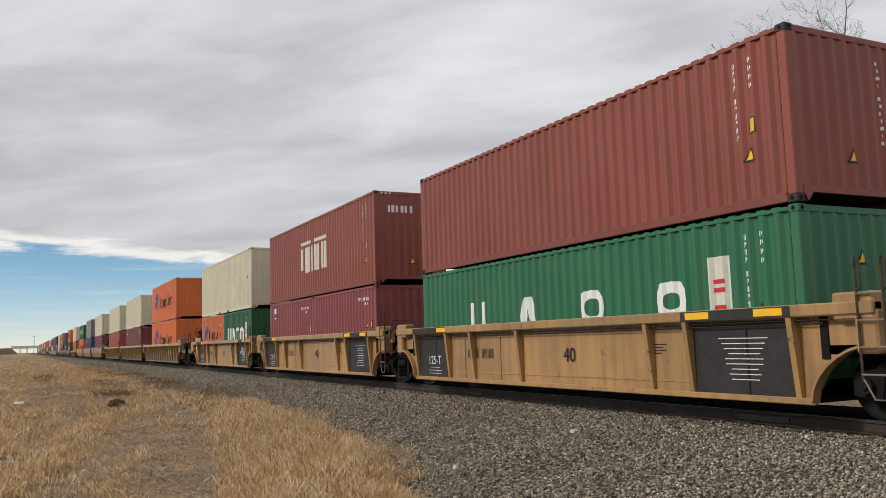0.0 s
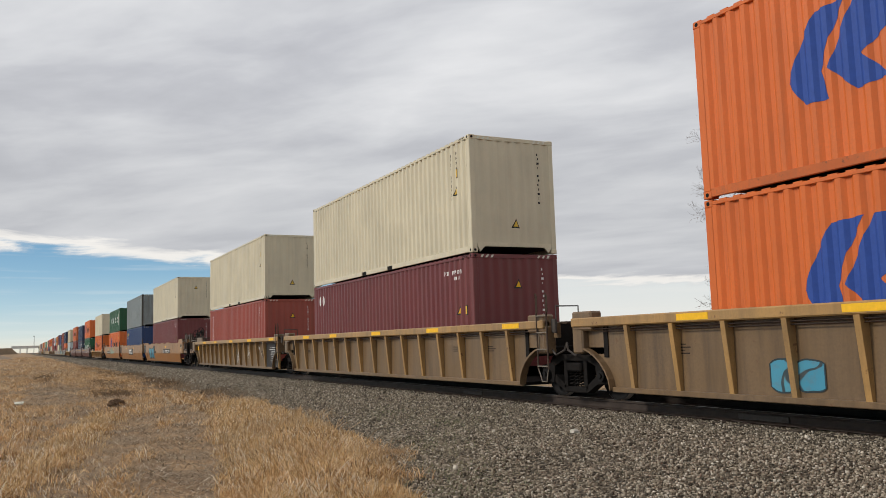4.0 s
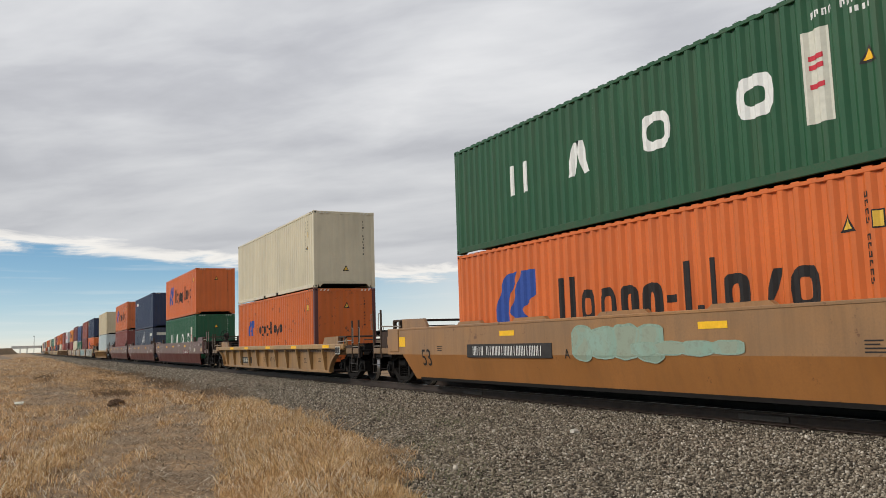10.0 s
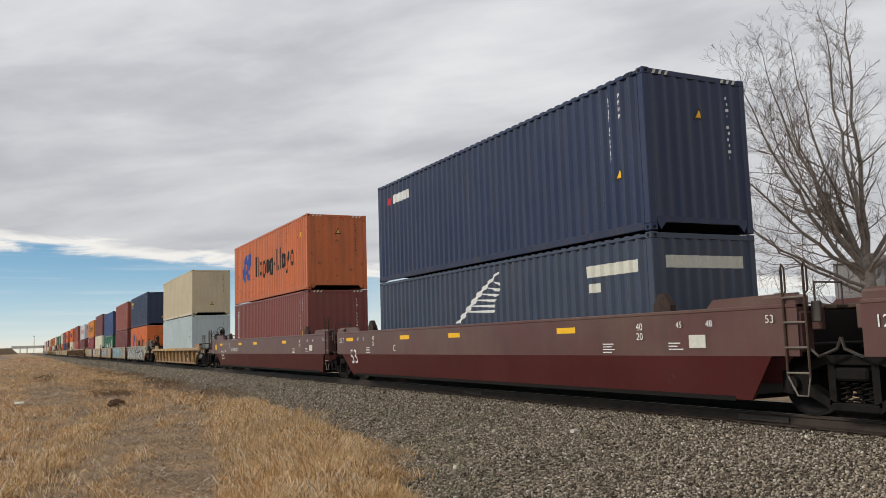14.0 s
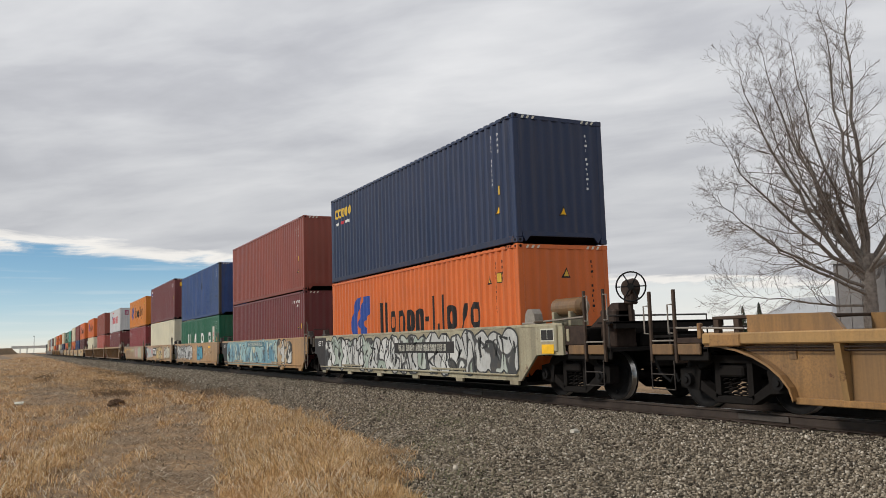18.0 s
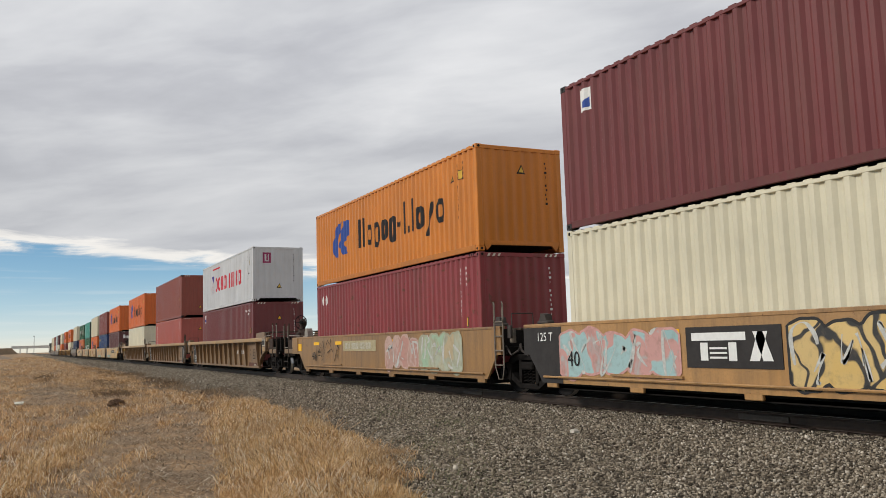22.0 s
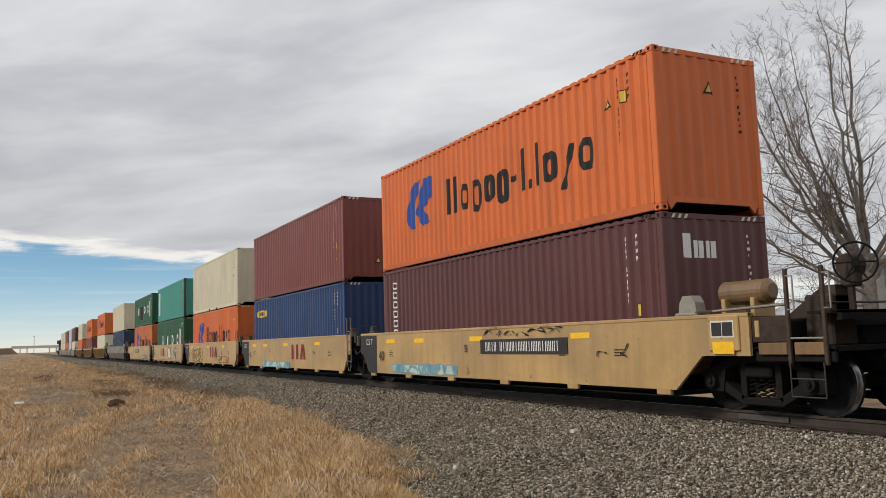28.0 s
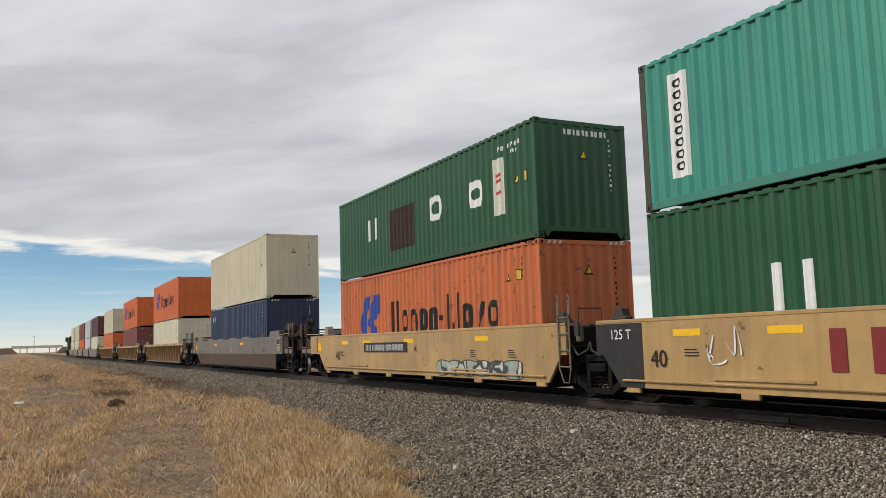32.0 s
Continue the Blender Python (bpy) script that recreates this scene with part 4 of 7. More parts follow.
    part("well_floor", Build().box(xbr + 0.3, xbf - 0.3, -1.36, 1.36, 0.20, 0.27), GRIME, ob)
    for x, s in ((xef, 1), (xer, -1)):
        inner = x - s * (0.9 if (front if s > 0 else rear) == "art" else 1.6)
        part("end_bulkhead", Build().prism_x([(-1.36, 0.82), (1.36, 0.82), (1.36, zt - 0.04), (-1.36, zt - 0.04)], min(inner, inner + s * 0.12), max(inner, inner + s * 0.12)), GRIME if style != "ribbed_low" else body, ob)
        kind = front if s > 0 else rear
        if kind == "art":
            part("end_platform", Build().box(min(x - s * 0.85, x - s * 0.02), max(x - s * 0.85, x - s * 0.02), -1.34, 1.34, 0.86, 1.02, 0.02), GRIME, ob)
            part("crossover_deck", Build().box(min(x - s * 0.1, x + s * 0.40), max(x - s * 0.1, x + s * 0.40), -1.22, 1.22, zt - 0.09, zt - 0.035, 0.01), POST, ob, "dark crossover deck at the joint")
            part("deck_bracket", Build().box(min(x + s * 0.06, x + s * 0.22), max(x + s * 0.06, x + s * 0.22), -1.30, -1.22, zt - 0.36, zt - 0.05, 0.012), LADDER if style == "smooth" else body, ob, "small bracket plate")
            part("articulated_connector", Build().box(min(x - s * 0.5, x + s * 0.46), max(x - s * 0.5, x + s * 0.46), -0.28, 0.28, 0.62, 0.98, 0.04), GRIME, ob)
            if style == "tub":
                for sy in (-1, 1):
                    part("guide_plate", Build().prism([(x - s * 1.75, zt - 0.004), (x - s * 0.06, zt - 0.004), (x - s * 0.06, zt + 0.15), (x - s * 1.60, zt + 0.13)], sy * 1.41, sy * 1.35), body, ob, "upright guide plate above the side")
            if style in ("smooth",):
                part("container_guide", Build().box(-0.20, 0.20, -0.09, 0.09, 0.0, 0.07, 0.02).prism([(-0.13, 0.07), (0.13, 0.07), (0.09, 0.20), (-0.06, 0.22)], -0.08, 0.08), STEEL, ob, "worn container guide", (x - s * 0.42, -1.22, zt + 0.01))
            else:
                part("corner_housing", Build().box(-0.30, 0.30, -0.13, 0.13, -0.24, 0.12, 0.03), body, ob, "boxy corner housing", (x - s * 0.30, -1.36, zt))
                part("corner_housing", Build().box(-0.16, 0.16, -0.14, 0.14, -0.66, -0.10, 0.03), body, ob, "boxy corner housing", (x - s * 0.14, -1.34, zt))
            if s > 0:
                ladder(ob, x - 0.02, -1.52, 0.58, zt + 0.46, LADDER if style == "smooth" else POST, 0.36)
                for dx in (-0.18, 0.18):
                    part("grab_loop", Build().rod([(x - 0.02 + dx, -1.53, zt + 0.44), (x + 0.03 + dx, -1.56, zt + 0.54), (x + 0.07 + dx, -1.56, zt + 0.48), (x + 0.07 + dx, -1.56, zt + 0.16), (x - 0.02 + dx, -1.53, zt + 0.10)], 0.014, 5), LADDER if style == "smooth" else POST, ob, "looped steel grab iron")
                part("ladder_foot", Build().rod([(x - 0.20, -1.52, 0.60), (x - 0.04, -1.54, 0.34), (x + 0.12, -1.54, 0.34), (x + 0.16, -1.52, 0.60)], 0.013, 5), LADDER, ob, "bent foot step")
                part("bracket_plate", Build().box(x + 0.16, x + 0.30, -1.42, -1.36, zt - 0.26, zt + 0.02, 0.012), STEEL, ob, "small steel bracket plate")
                part("grab_iron", Build().rod([(x + 0.1, -1.25, zt - 0.1), (x + 0.1, -1.25, zt + 0.28), (x + 0.1, -0.7, zt + 0.28), (x + 0.1, -0.7, zt - 0.1)], 0.016), STEEL, ob)
            part("air_hose", Build().rod([(x - s * 0.1, -1.3, 1.05), (x + s * 0.15, -1.32, 0.85), (x + s * 0.42, -1.3, 0.95), (x + s * 0.48, -1.28, 1.1)], 0.022, 5), STEEL, ob, "sagging air hose")
        else:
            jj = jf if s > 0 else jr
            e = s * (jj - 0.52)
            lo, hi = min(x, e), max(x, e)
            def sx(a, b_):
                """Two places counted back from the joint, in rising order."""
                return sorted((s * (jj - a), s * (jj - b_)))
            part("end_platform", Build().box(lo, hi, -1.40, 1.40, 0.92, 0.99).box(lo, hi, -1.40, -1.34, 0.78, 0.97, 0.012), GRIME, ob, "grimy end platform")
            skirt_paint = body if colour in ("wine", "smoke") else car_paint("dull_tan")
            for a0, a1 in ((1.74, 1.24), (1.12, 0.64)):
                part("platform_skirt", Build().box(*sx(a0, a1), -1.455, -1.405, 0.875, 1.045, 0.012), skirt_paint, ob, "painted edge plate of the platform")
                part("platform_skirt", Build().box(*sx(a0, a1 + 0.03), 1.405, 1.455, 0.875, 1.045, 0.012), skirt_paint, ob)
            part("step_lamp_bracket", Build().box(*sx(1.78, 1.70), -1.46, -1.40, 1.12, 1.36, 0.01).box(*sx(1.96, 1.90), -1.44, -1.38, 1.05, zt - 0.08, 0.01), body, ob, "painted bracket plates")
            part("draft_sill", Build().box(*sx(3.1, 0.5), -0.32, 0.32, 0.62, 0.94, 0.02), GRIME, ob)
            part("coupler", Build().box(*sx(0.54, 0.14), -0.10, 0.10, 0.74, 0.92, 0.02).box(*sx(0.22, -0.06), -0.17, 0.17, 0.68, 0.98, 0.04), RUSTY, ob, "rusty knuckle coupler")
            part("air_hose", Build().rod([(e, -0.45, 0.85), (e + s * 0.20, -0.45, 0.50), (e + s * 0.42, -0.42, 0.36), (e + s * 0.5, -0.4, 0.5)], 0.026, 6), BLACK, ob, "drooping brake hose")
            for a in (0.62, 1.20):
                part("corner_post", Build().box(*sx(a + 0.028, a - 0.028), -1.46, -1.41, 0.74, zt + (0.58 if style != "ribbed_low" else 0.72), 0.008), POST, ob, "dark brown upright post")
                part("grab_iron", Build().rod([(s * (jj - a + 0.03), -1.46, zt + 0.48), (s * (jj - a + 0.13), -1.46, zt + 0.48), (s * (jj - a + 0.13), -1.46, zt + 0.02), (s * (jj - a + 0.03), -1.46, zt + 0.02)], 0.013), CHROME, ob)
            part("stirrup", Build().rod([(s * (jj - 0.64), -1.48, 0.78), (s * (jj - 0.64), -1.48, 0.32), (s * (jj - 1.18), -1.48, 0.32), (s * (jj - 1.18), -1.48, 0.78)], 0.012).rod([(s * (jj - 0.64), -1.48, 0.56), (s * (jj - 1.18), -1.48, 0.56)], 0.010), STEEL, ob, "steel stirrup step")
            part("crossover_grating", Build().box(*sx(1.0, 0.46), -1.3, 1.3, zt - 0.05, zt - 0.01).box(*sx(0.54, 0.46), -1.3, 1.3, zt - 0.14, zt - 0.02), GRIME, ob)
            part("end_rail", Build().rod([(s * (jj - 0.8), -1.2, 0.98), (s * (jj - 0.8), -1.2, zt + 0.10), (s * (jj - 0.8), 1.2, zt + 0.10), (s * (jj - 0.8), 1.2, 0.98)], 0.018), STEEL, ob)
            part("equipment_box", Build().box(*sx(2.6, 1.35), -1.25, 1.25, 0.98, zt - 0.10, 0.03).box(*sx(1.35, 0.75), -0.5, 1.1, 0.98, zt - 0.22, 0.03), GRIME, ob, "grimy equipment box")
            part("hand_rail", Build().rod([(s * (jj - 2.6), -1.42, zt + 0.06), (s * (jj - 1.2), -1.44, zt + 0.10)], 0.016).rod([(s * (jj - 1.2), -1.44, 1.10), (s * (jj - 0.62), -1.44, 1.10)], 0.014), CHROME, ob)
            part("sill_plate", Build().box(*sx(1.85, 1.22), -1.44, -1.37, 1.05, zt - 0.06, 0.01), RUSTY, ob)
            if opts.get("brake") in ("both", "front" if s > 0 else "rear"):
                brake_wheel(ob, s * (jj - 0.72), -0.80, zt + (0.46 if style == "tub" else 0.60))
                part("brake_stand", Build().box(*sx(1.25, 0.80), -1.05, -0.55, 0.98, zt + 0.22, 0.03).prism([(s * (jj - 1.7), zt - 0.1), (s * (jj - 0.8), zt - 0.1), (s * (jj - 0.8), zt + 0.34), (s * (jj - 1.0), zt + 0.34)], -0.95, -0.65), RUSTY, ob, "rusty brake stand")
                if opts.get("tank", True):
                    a0, a1 = s * (jj - 2.75), s * (jj - 1.92)
                    tank = Build().tube((a0, -0.95, zt + 0.33), (a1, -0.95, zt + 0.33), 0.185, 0.185, 20)
                    tank.tube((a0 - s * 0.07, -0.95, zt + 0.33), (a0, -0.95, zt + 0.33), 0.11, 0.185, 20).tube((a1, -0.95, zt + 0.33), (a1 + s * 0.07, -0.95, zt + 0.33), 0.185, 0.11, 20)
                    part("air_tank", tank, RUSTY if style == "tub" else car_paint("dull_tan"), ob, "weathered air reservoir")
                    for a in (2.62, 2.05):
                        part("tank_bracket", Build().box(*sx(a + 0.04, a - 0.04), -1.18, -0.74, zt - 0.05, zt + 0.24, 0.01), body, ob)
            if style == "smooth":
                gx = s * (jj - 3.2)
                part("container_guide", Build().box(gx - 0.26, gx + 0.26, -1.40, -1.12, zt + 0.012, zt + 0.06, 0.015).prism([(gx - 0.20, zt + 0.06), (gx + 0.20, zt + 0.06), (gx + 0.17, zt + 0.22), (gx + 0.09, zt + 0.33), (gx - 0.09, zt + 0.33), (gx - 0.17, zt + 0.22)], -1.36, -1.16), CHROME, ob, "bell-shaped worn container guide")
                part("side_rail", Build().rod([(gx + s * 0.2, -1.38, zt + 0.05), (s * (jj - 1.25), -1.40, zt + 0.10)], 0.022), POST, ob)
            else:
                for sy in (-1, 1):
                    part("guide_plate", Build().prism([(s * (jj - 4.25), zt - 0.004), (s * (jj - 2.66), zt - 0.004), (s * (jj - 2.66), zt + 0.25), (s * (jj - 4.05), zt + 0.23)], sy * 1.40, sy * 1.33), body, ob, "upright guide plate above the side")
                part("guide_deck", Build().box(*sx(2.66, 1.95), -1.38, 1.38, zt + 0.20, zt + 0.25, 0.01), POST, ob, "dark deck over the end")
                for a in (2.45, 2.05):
                    part("deck_stay", Build().box(*sx(a + 0.05, a - 0.05), -1.40, -1.32, zt - 0.02, zt + 0.20), POST, ob)
            # boxed end of the side, with a framed notice
            nx = s * (jj - 2.32)
            yb = -1.54 if style in ("ribbed", "ribbed_low") else -1.525
            cabinet = part("end_cabinet", Build().box(nx - 0.30, nx + 0.30, yb, -1.36, max(zs, 0.93), zt - 0.015, 0.015), body, ob, "painted box plate at the side's end")
            if s > 0:
                part("notice_frame", Build().box(nx - 0.24, nx + 0.22, yb - 0.006, yb + 0.004, zt - 0.34, zt - 0.09), PALE, cabinet, "white-framed notice")
                for a in (-0.215, 0.0):
                    part("notice_field", Build().box(nx + a, nx + a + 0.195, yb - 0.011, yb, zt - 0.315, zt - 0.115), BLACK_PANEL, cabinet)
                if zt > 1.4:
                    part("data_panel", Build().box(nx - 0.22, nx + 0.20, yb - 0.005, yb + 0.004, zt - 0.58, zt - 0.40), car_paint("straw") if style != "smooth" else YELLOW, cabinet, "yellow data panel")
    # painted detail
    ys = {"ribbed": -1.344, "ribbed_low": -1.344, "smooth": -1.494, "tub": -1.504}[style]
    yc_ = -1.524 if style in ("ribbed", "ribbed_low") else ys
    yl = []
    for x in opts.get("yellow", ()):
        if style in ("ribbed", "ribbed_low"):
            yl.append((x - 0.34, x + 0.34, zt - 0.135, zt - 0.03))
        else:
            yl.append((x - 0.30, x + 0.30, zt - 0.30, zt - 0.19))
    for i, q in enumerate(yl):
        part("reflector", cached(("reflector", round(q[1] - q[0], 2), round(q[3] - q[2], 3)), lambda: Build().box(-(q[1] - q[0]) / 2, (q[1] - q[0]) / 2, -0.002, 0.004, 0, q[3] - q[2]).mesh("reflector", YELLOW)), None, ob, "yellow reflective strip", ((q[0] + q[1]) / 2, yc_, q[2]))
    for lo_x, hi_x in opts.get("black_end", ()):
        if lo_x > 0 and front != "art" or hi_x < 0 and rear != "art":
            continue
        lo_x, hi_x = max(lo_x, xer), min(hi_x, xef)
        if style == "smooth":
            shape = clip_x([(x, max(z, zb + 0.08)) for x, z in arch] + [(xef, zt - 0.06), (xer, zt - 0.06)], lo_x, hi_x)
            b = Build()
            slab(b, shape, lambda z: ys - 0.003, 0.006)
            part("black_end", b, BLACK_PANEL, ob, "black-painted end of the side")
        else:
            b = Build().box(lo_x, hi_x, ys - 0.003, ys + 0.003, 0.86, zt - 0.06)
            part("black_end", b, BLACK_PANEL, ob, "black-painted end of the side")
    for x0, x1, z0, z1 in opts.get("panel", ()):
        part("black_panel", Build().box(x0, x1, ys - 0.012, ys + 0.01, z0, z1), BLACK_PANEL, ob, "black-painted panel")
    if opts.get("rib", 0) > 1.9:
        for x0, x1, z0, z1 in opts.get("panel", ()):
            part("black_chord_band", Build().box(x0 - 0.08, x1 + 0.08, -1.523, -1.40, zt - 0.16, zt - 0.012), BLACK_PANEL, ob, "black-painted stretch of the top chord")
            for xa in ((x0 + 0.28, x1 - 0.30) if x0 > 0 else (x1 - 0.14,)):
                part("reflector", cached(("reflector", 0.5), lambda: Build().box(-0.25, 0.25, -0.003, 0.004, 0, 0.105).mesh("reflector", YELLOW)), None, ob, "yellow reflective strip", (xa, -1.524, zt - 0.135))
    for x0, x1, z0, z1 in opts.get("panel", ()):
        # rows of small white print on the black panel
        cx, rows_ = (x0 + x1) / 2, []
        busy = [q for q in opts.get("text", ()) if x0 < q[0] < x1]
        top = min([q[1] for q in busy] + [z1 - 0.16]) - 0.08
        for i in range(9):
            zz = top - i * 0.075
            if zz < z0 + 0.08:
                break
            w = rng.uniform(0.18, 0.40) * (x1 - x0) / 1.4
            rows_.append((cx + 0.08 - w, cx + 0.08 + w * 0.8, zz - 0.012, zz))
        if rows_:
            tagged(part("fine_print", bars_mesh("fine_print", WHITE, rows_, ys - 0.016), WHITE, ob, "small unreadable white lettering"), kind="stuff")
    crease = zs if style == "tub" else 0.0
    for x, z, body_, size, m in opts.get("text", ()):
        if body_.startswith("125 ") and rear != "art":
            continue
        lettering(ob, body_, size, m, x, z, ys - (0.006 if z < crease else 0.018), fold=crease)
    if rear != "art" and style != "ribbed_low":
        xp = -(jr - 2.85)
        part("data_panel", Build().box(xp - 0.18, xp + 0.20, ys - (0.012 if style == "ribbed" else 0.006), ys + 0.006, zt - 0.50, zt - 0.24), YELLOW, ob, "yellow data panel")
    for x, z, w, hh, m in opts.get("bars", ()):
        # a run of unreadable marks
        n = max(2, round(w / (hh * 0.62)))
        bl = [(x + (i + a) * w / n, x + (i + a + 0.20) * w / n, z, z + hh) for i in range(n) if i != 4 for a in ((0.0, 0.48) if i % 4 != 2 else (0.24,))]
        tagged(part("number_strip", bars_mesh("number_strip", m, bl, ys - 0.016), m, ob), kind="stuff")
    for pi, (x0, x1, z0, z1, m) in enumerate(opts.get("plate", ())):
        proud = 0.004 if z1 - z0 > 0.9 else 0.010 + 0.002 * pi
        part("painted_field", Build().box(x0, x1, ys - proud, ys + 0.01, z0, z1), m, ob)
    if "ttx" in opts:
        # three wine-red block shapes
        x0, z0 = opts["ttx"], 0.66
        hh = 0.56
        for i, shape in enumerate(([rect(0.10, 0.34, 0, hh)], [rect(0.70, 0.94, 0, hh)], [rect(1.22, 1.42, 0, hh, 0.2)], [rect(1.66, 1.86, 0, hh, -0.2)])):
            b = Build()
            for q in shape:
                b.face([(x0 + x, ys - 0.012 - 0.001 * i, z0 + z) for x, z in q])
            part("block_mark", b, opts.get("mark_paint", WINE_INK), ob, "wine-red painted block")
    for x, z in opts.get("notice", ()):
        sign = part("notice_frame", Build().box(x, x + 0.46, ys - 0.012, ys + 0.006, z, z + 0.36), PALE, ob, "white-edged notice")
        for a in (0.03, 0.24):
            part("notice_field", Build().box(x + a, x + a + 0.19, ys - 0.017, ys, z + 0.10, z + 0.33), BLACK_PANEL, sign)
        tagged(part("fine_print", bars_mesh("fine_print", BLACK_PANEL, [(x + 0.04, x + 0.40 - 0.05 * i, z + 0.02 + 0.035 * i, z + 0.035 + 0.035 * i) for i in range(2)], ys - 0.0165), BLACK_PANEL, sign), kind="stuff")
    for q in opts.get("shapes", ()):
        b = Build()
        b.face([(x, ys - 0.016, z) for x, z in q])
        part("block_mark", b, WHITE, ob, "plain white painted block")
    fine_print = []
    if opts.get("print", True):
        for cx in (xbr + 1.6, xbf - 1.5, xbf - 3.2):
            for i in range(rng.choice((3, 4))):
                w = rng.uniform(0.2, 0.36)
                fine_print.append((cx, cx + w, zt - 0.52 - i * 0.048, zt - 0.503 - i * 0.048))
    if fine_print:
        tagged(part("fine_print", bars_mesh("fine_print", INK, fine_print, ys - 0.006), opts.get("ink", INK), ob, "small unreadable lettering"), kind="stuff")
    if "graffiti" in opts:
        for gi, (x0, x1, z0, z1, cols, seed) in enumerate(opts["graffiti"]):
            spray(ob, x0, x1, z0, z1, cols, seed, ys - 0.0068 - 0.0007 * gi, crease)
            if z1 - z0 > 0.75:
                scribble(ob, x0 + 0.1, x1 - 0.1, z0 + 0.06, z1 - 0.06, plain("spray_line_%d" % (seed % 3), ((0.03, 0.03, 0.03), (0.10, 0.09, 0.08), (0.50, 0.50, 0.47))[seed % 3], 0.6), seed + 100, ys - 0.010, 0.030, crease)
    if "strokes" in opts:
        for x0, x1, z0, z1, m, seed in opts["strokes"]:
            scribble(ob, x0, x1, z0, z1, m, seed, ys - (0.007 if crease else 0.02), fold=crease)
    return ob


def spray_mat(cols, seed):
    """Spray paint: bent cells of a few colours with dark outlines."""
    name = "spray_paint_%d" % seed
    if name in MATS:
        return MATS[name]
    m, nt, bs = base_mat(name)
    tc = nt.nodes.new("ShaderNodeTexCoord")
    mp = nt.nodes.new("ShaderNodeMapping")
    mp.inputs["Location"].default_value = (seed * 3.7, 0, seed * 1.3)
    nt.links.new(tc.outputs["Object"], mp.inputs[0])
    warp = node(nt, "ShaderNodeTexNoise", Vector=mp.outputs[0], Scale=1.9, Detail=1.5)
    add = nt.nodes.new("ShaderNodeVectorMath")
    add.operation = "MULTIPLY_ADD"
    nt.links.new(warp.outputs["Color"], add.inputs[0])
    add.inputs[1].default_value = (0.9, 0.0, 0.9)
    nt.links.new(mp.outputs[0], add.inputs[2])
    sq = nt.nodes.new("ShaderNodeMapping")
    sq.inputs["Scale"].default_value = (1.6, 0.01, 0.8)
    nt.links.new(add.outputs[0], sq.inputs[0])
    cell = node(nt, "ShaderNodeTexVoronoi", Vector=sq.outputs[0], Scale=1.1)
    edge = nt.nodes.new("ShaderNodeTexVoronoi")
    edge.feature = "DISTANCE_TO_EDGE"
    nt.links.new(sq.outputs[0], edge.inputs["Vector"])
    edge.inputs["Scale"].default_value = 1.1
    sepc = node(nt, "ShaderNodeSeparateColor", Color=cell.outputs["Color"])
    n = len(cols) - 1
    c = ramp(nt, sepc.outputs[0], [(i / n, col) for i, col in enumerate(cols[1:])])
    for nd in nt.nodes:
        if nd.bl_idname == "ShaderNodeValToRGB":
            nd.color_ramp.interpolation = "CONSTANT"
    band = node(nt, "ShaderNodeTexNoise", Vector=sq.outputs[0], Scale=2.4, Detail=3.0)
    c = mix_rgb(nt, ramp(nt, band.outputs[0], [(0.46, (0, 0, 0)), (0.62, (0.55, 0.55, 0.55))]), c, cols[-1])
    line = ramp(nt, edge.outputs["Distance"], [(0.035, (1, 1, 1)), (0.06, (0, 0, 0))])
    c = mix_rgb(nt, line, c, cols[0])
    dirt = node(nt, "ShaderNodeTexNoise", Vector=tc.outputs["Object"], Scale=6.0, Detail=6.0, Roughness=0.7)
    c = mix_rgb(nt, ramp(nt, dirt.outputs[0], [(0.5, (0, 0, 0)), (0.85, (0.7, 0.7, 0.7))]), c, (0.16, 0.12, 0.08))
    nt.links.new(c, bs.inputs["Base Color"])
    bs.inputs["Roughness"].default_value = 0.55
    MATS[name] = m
    return m


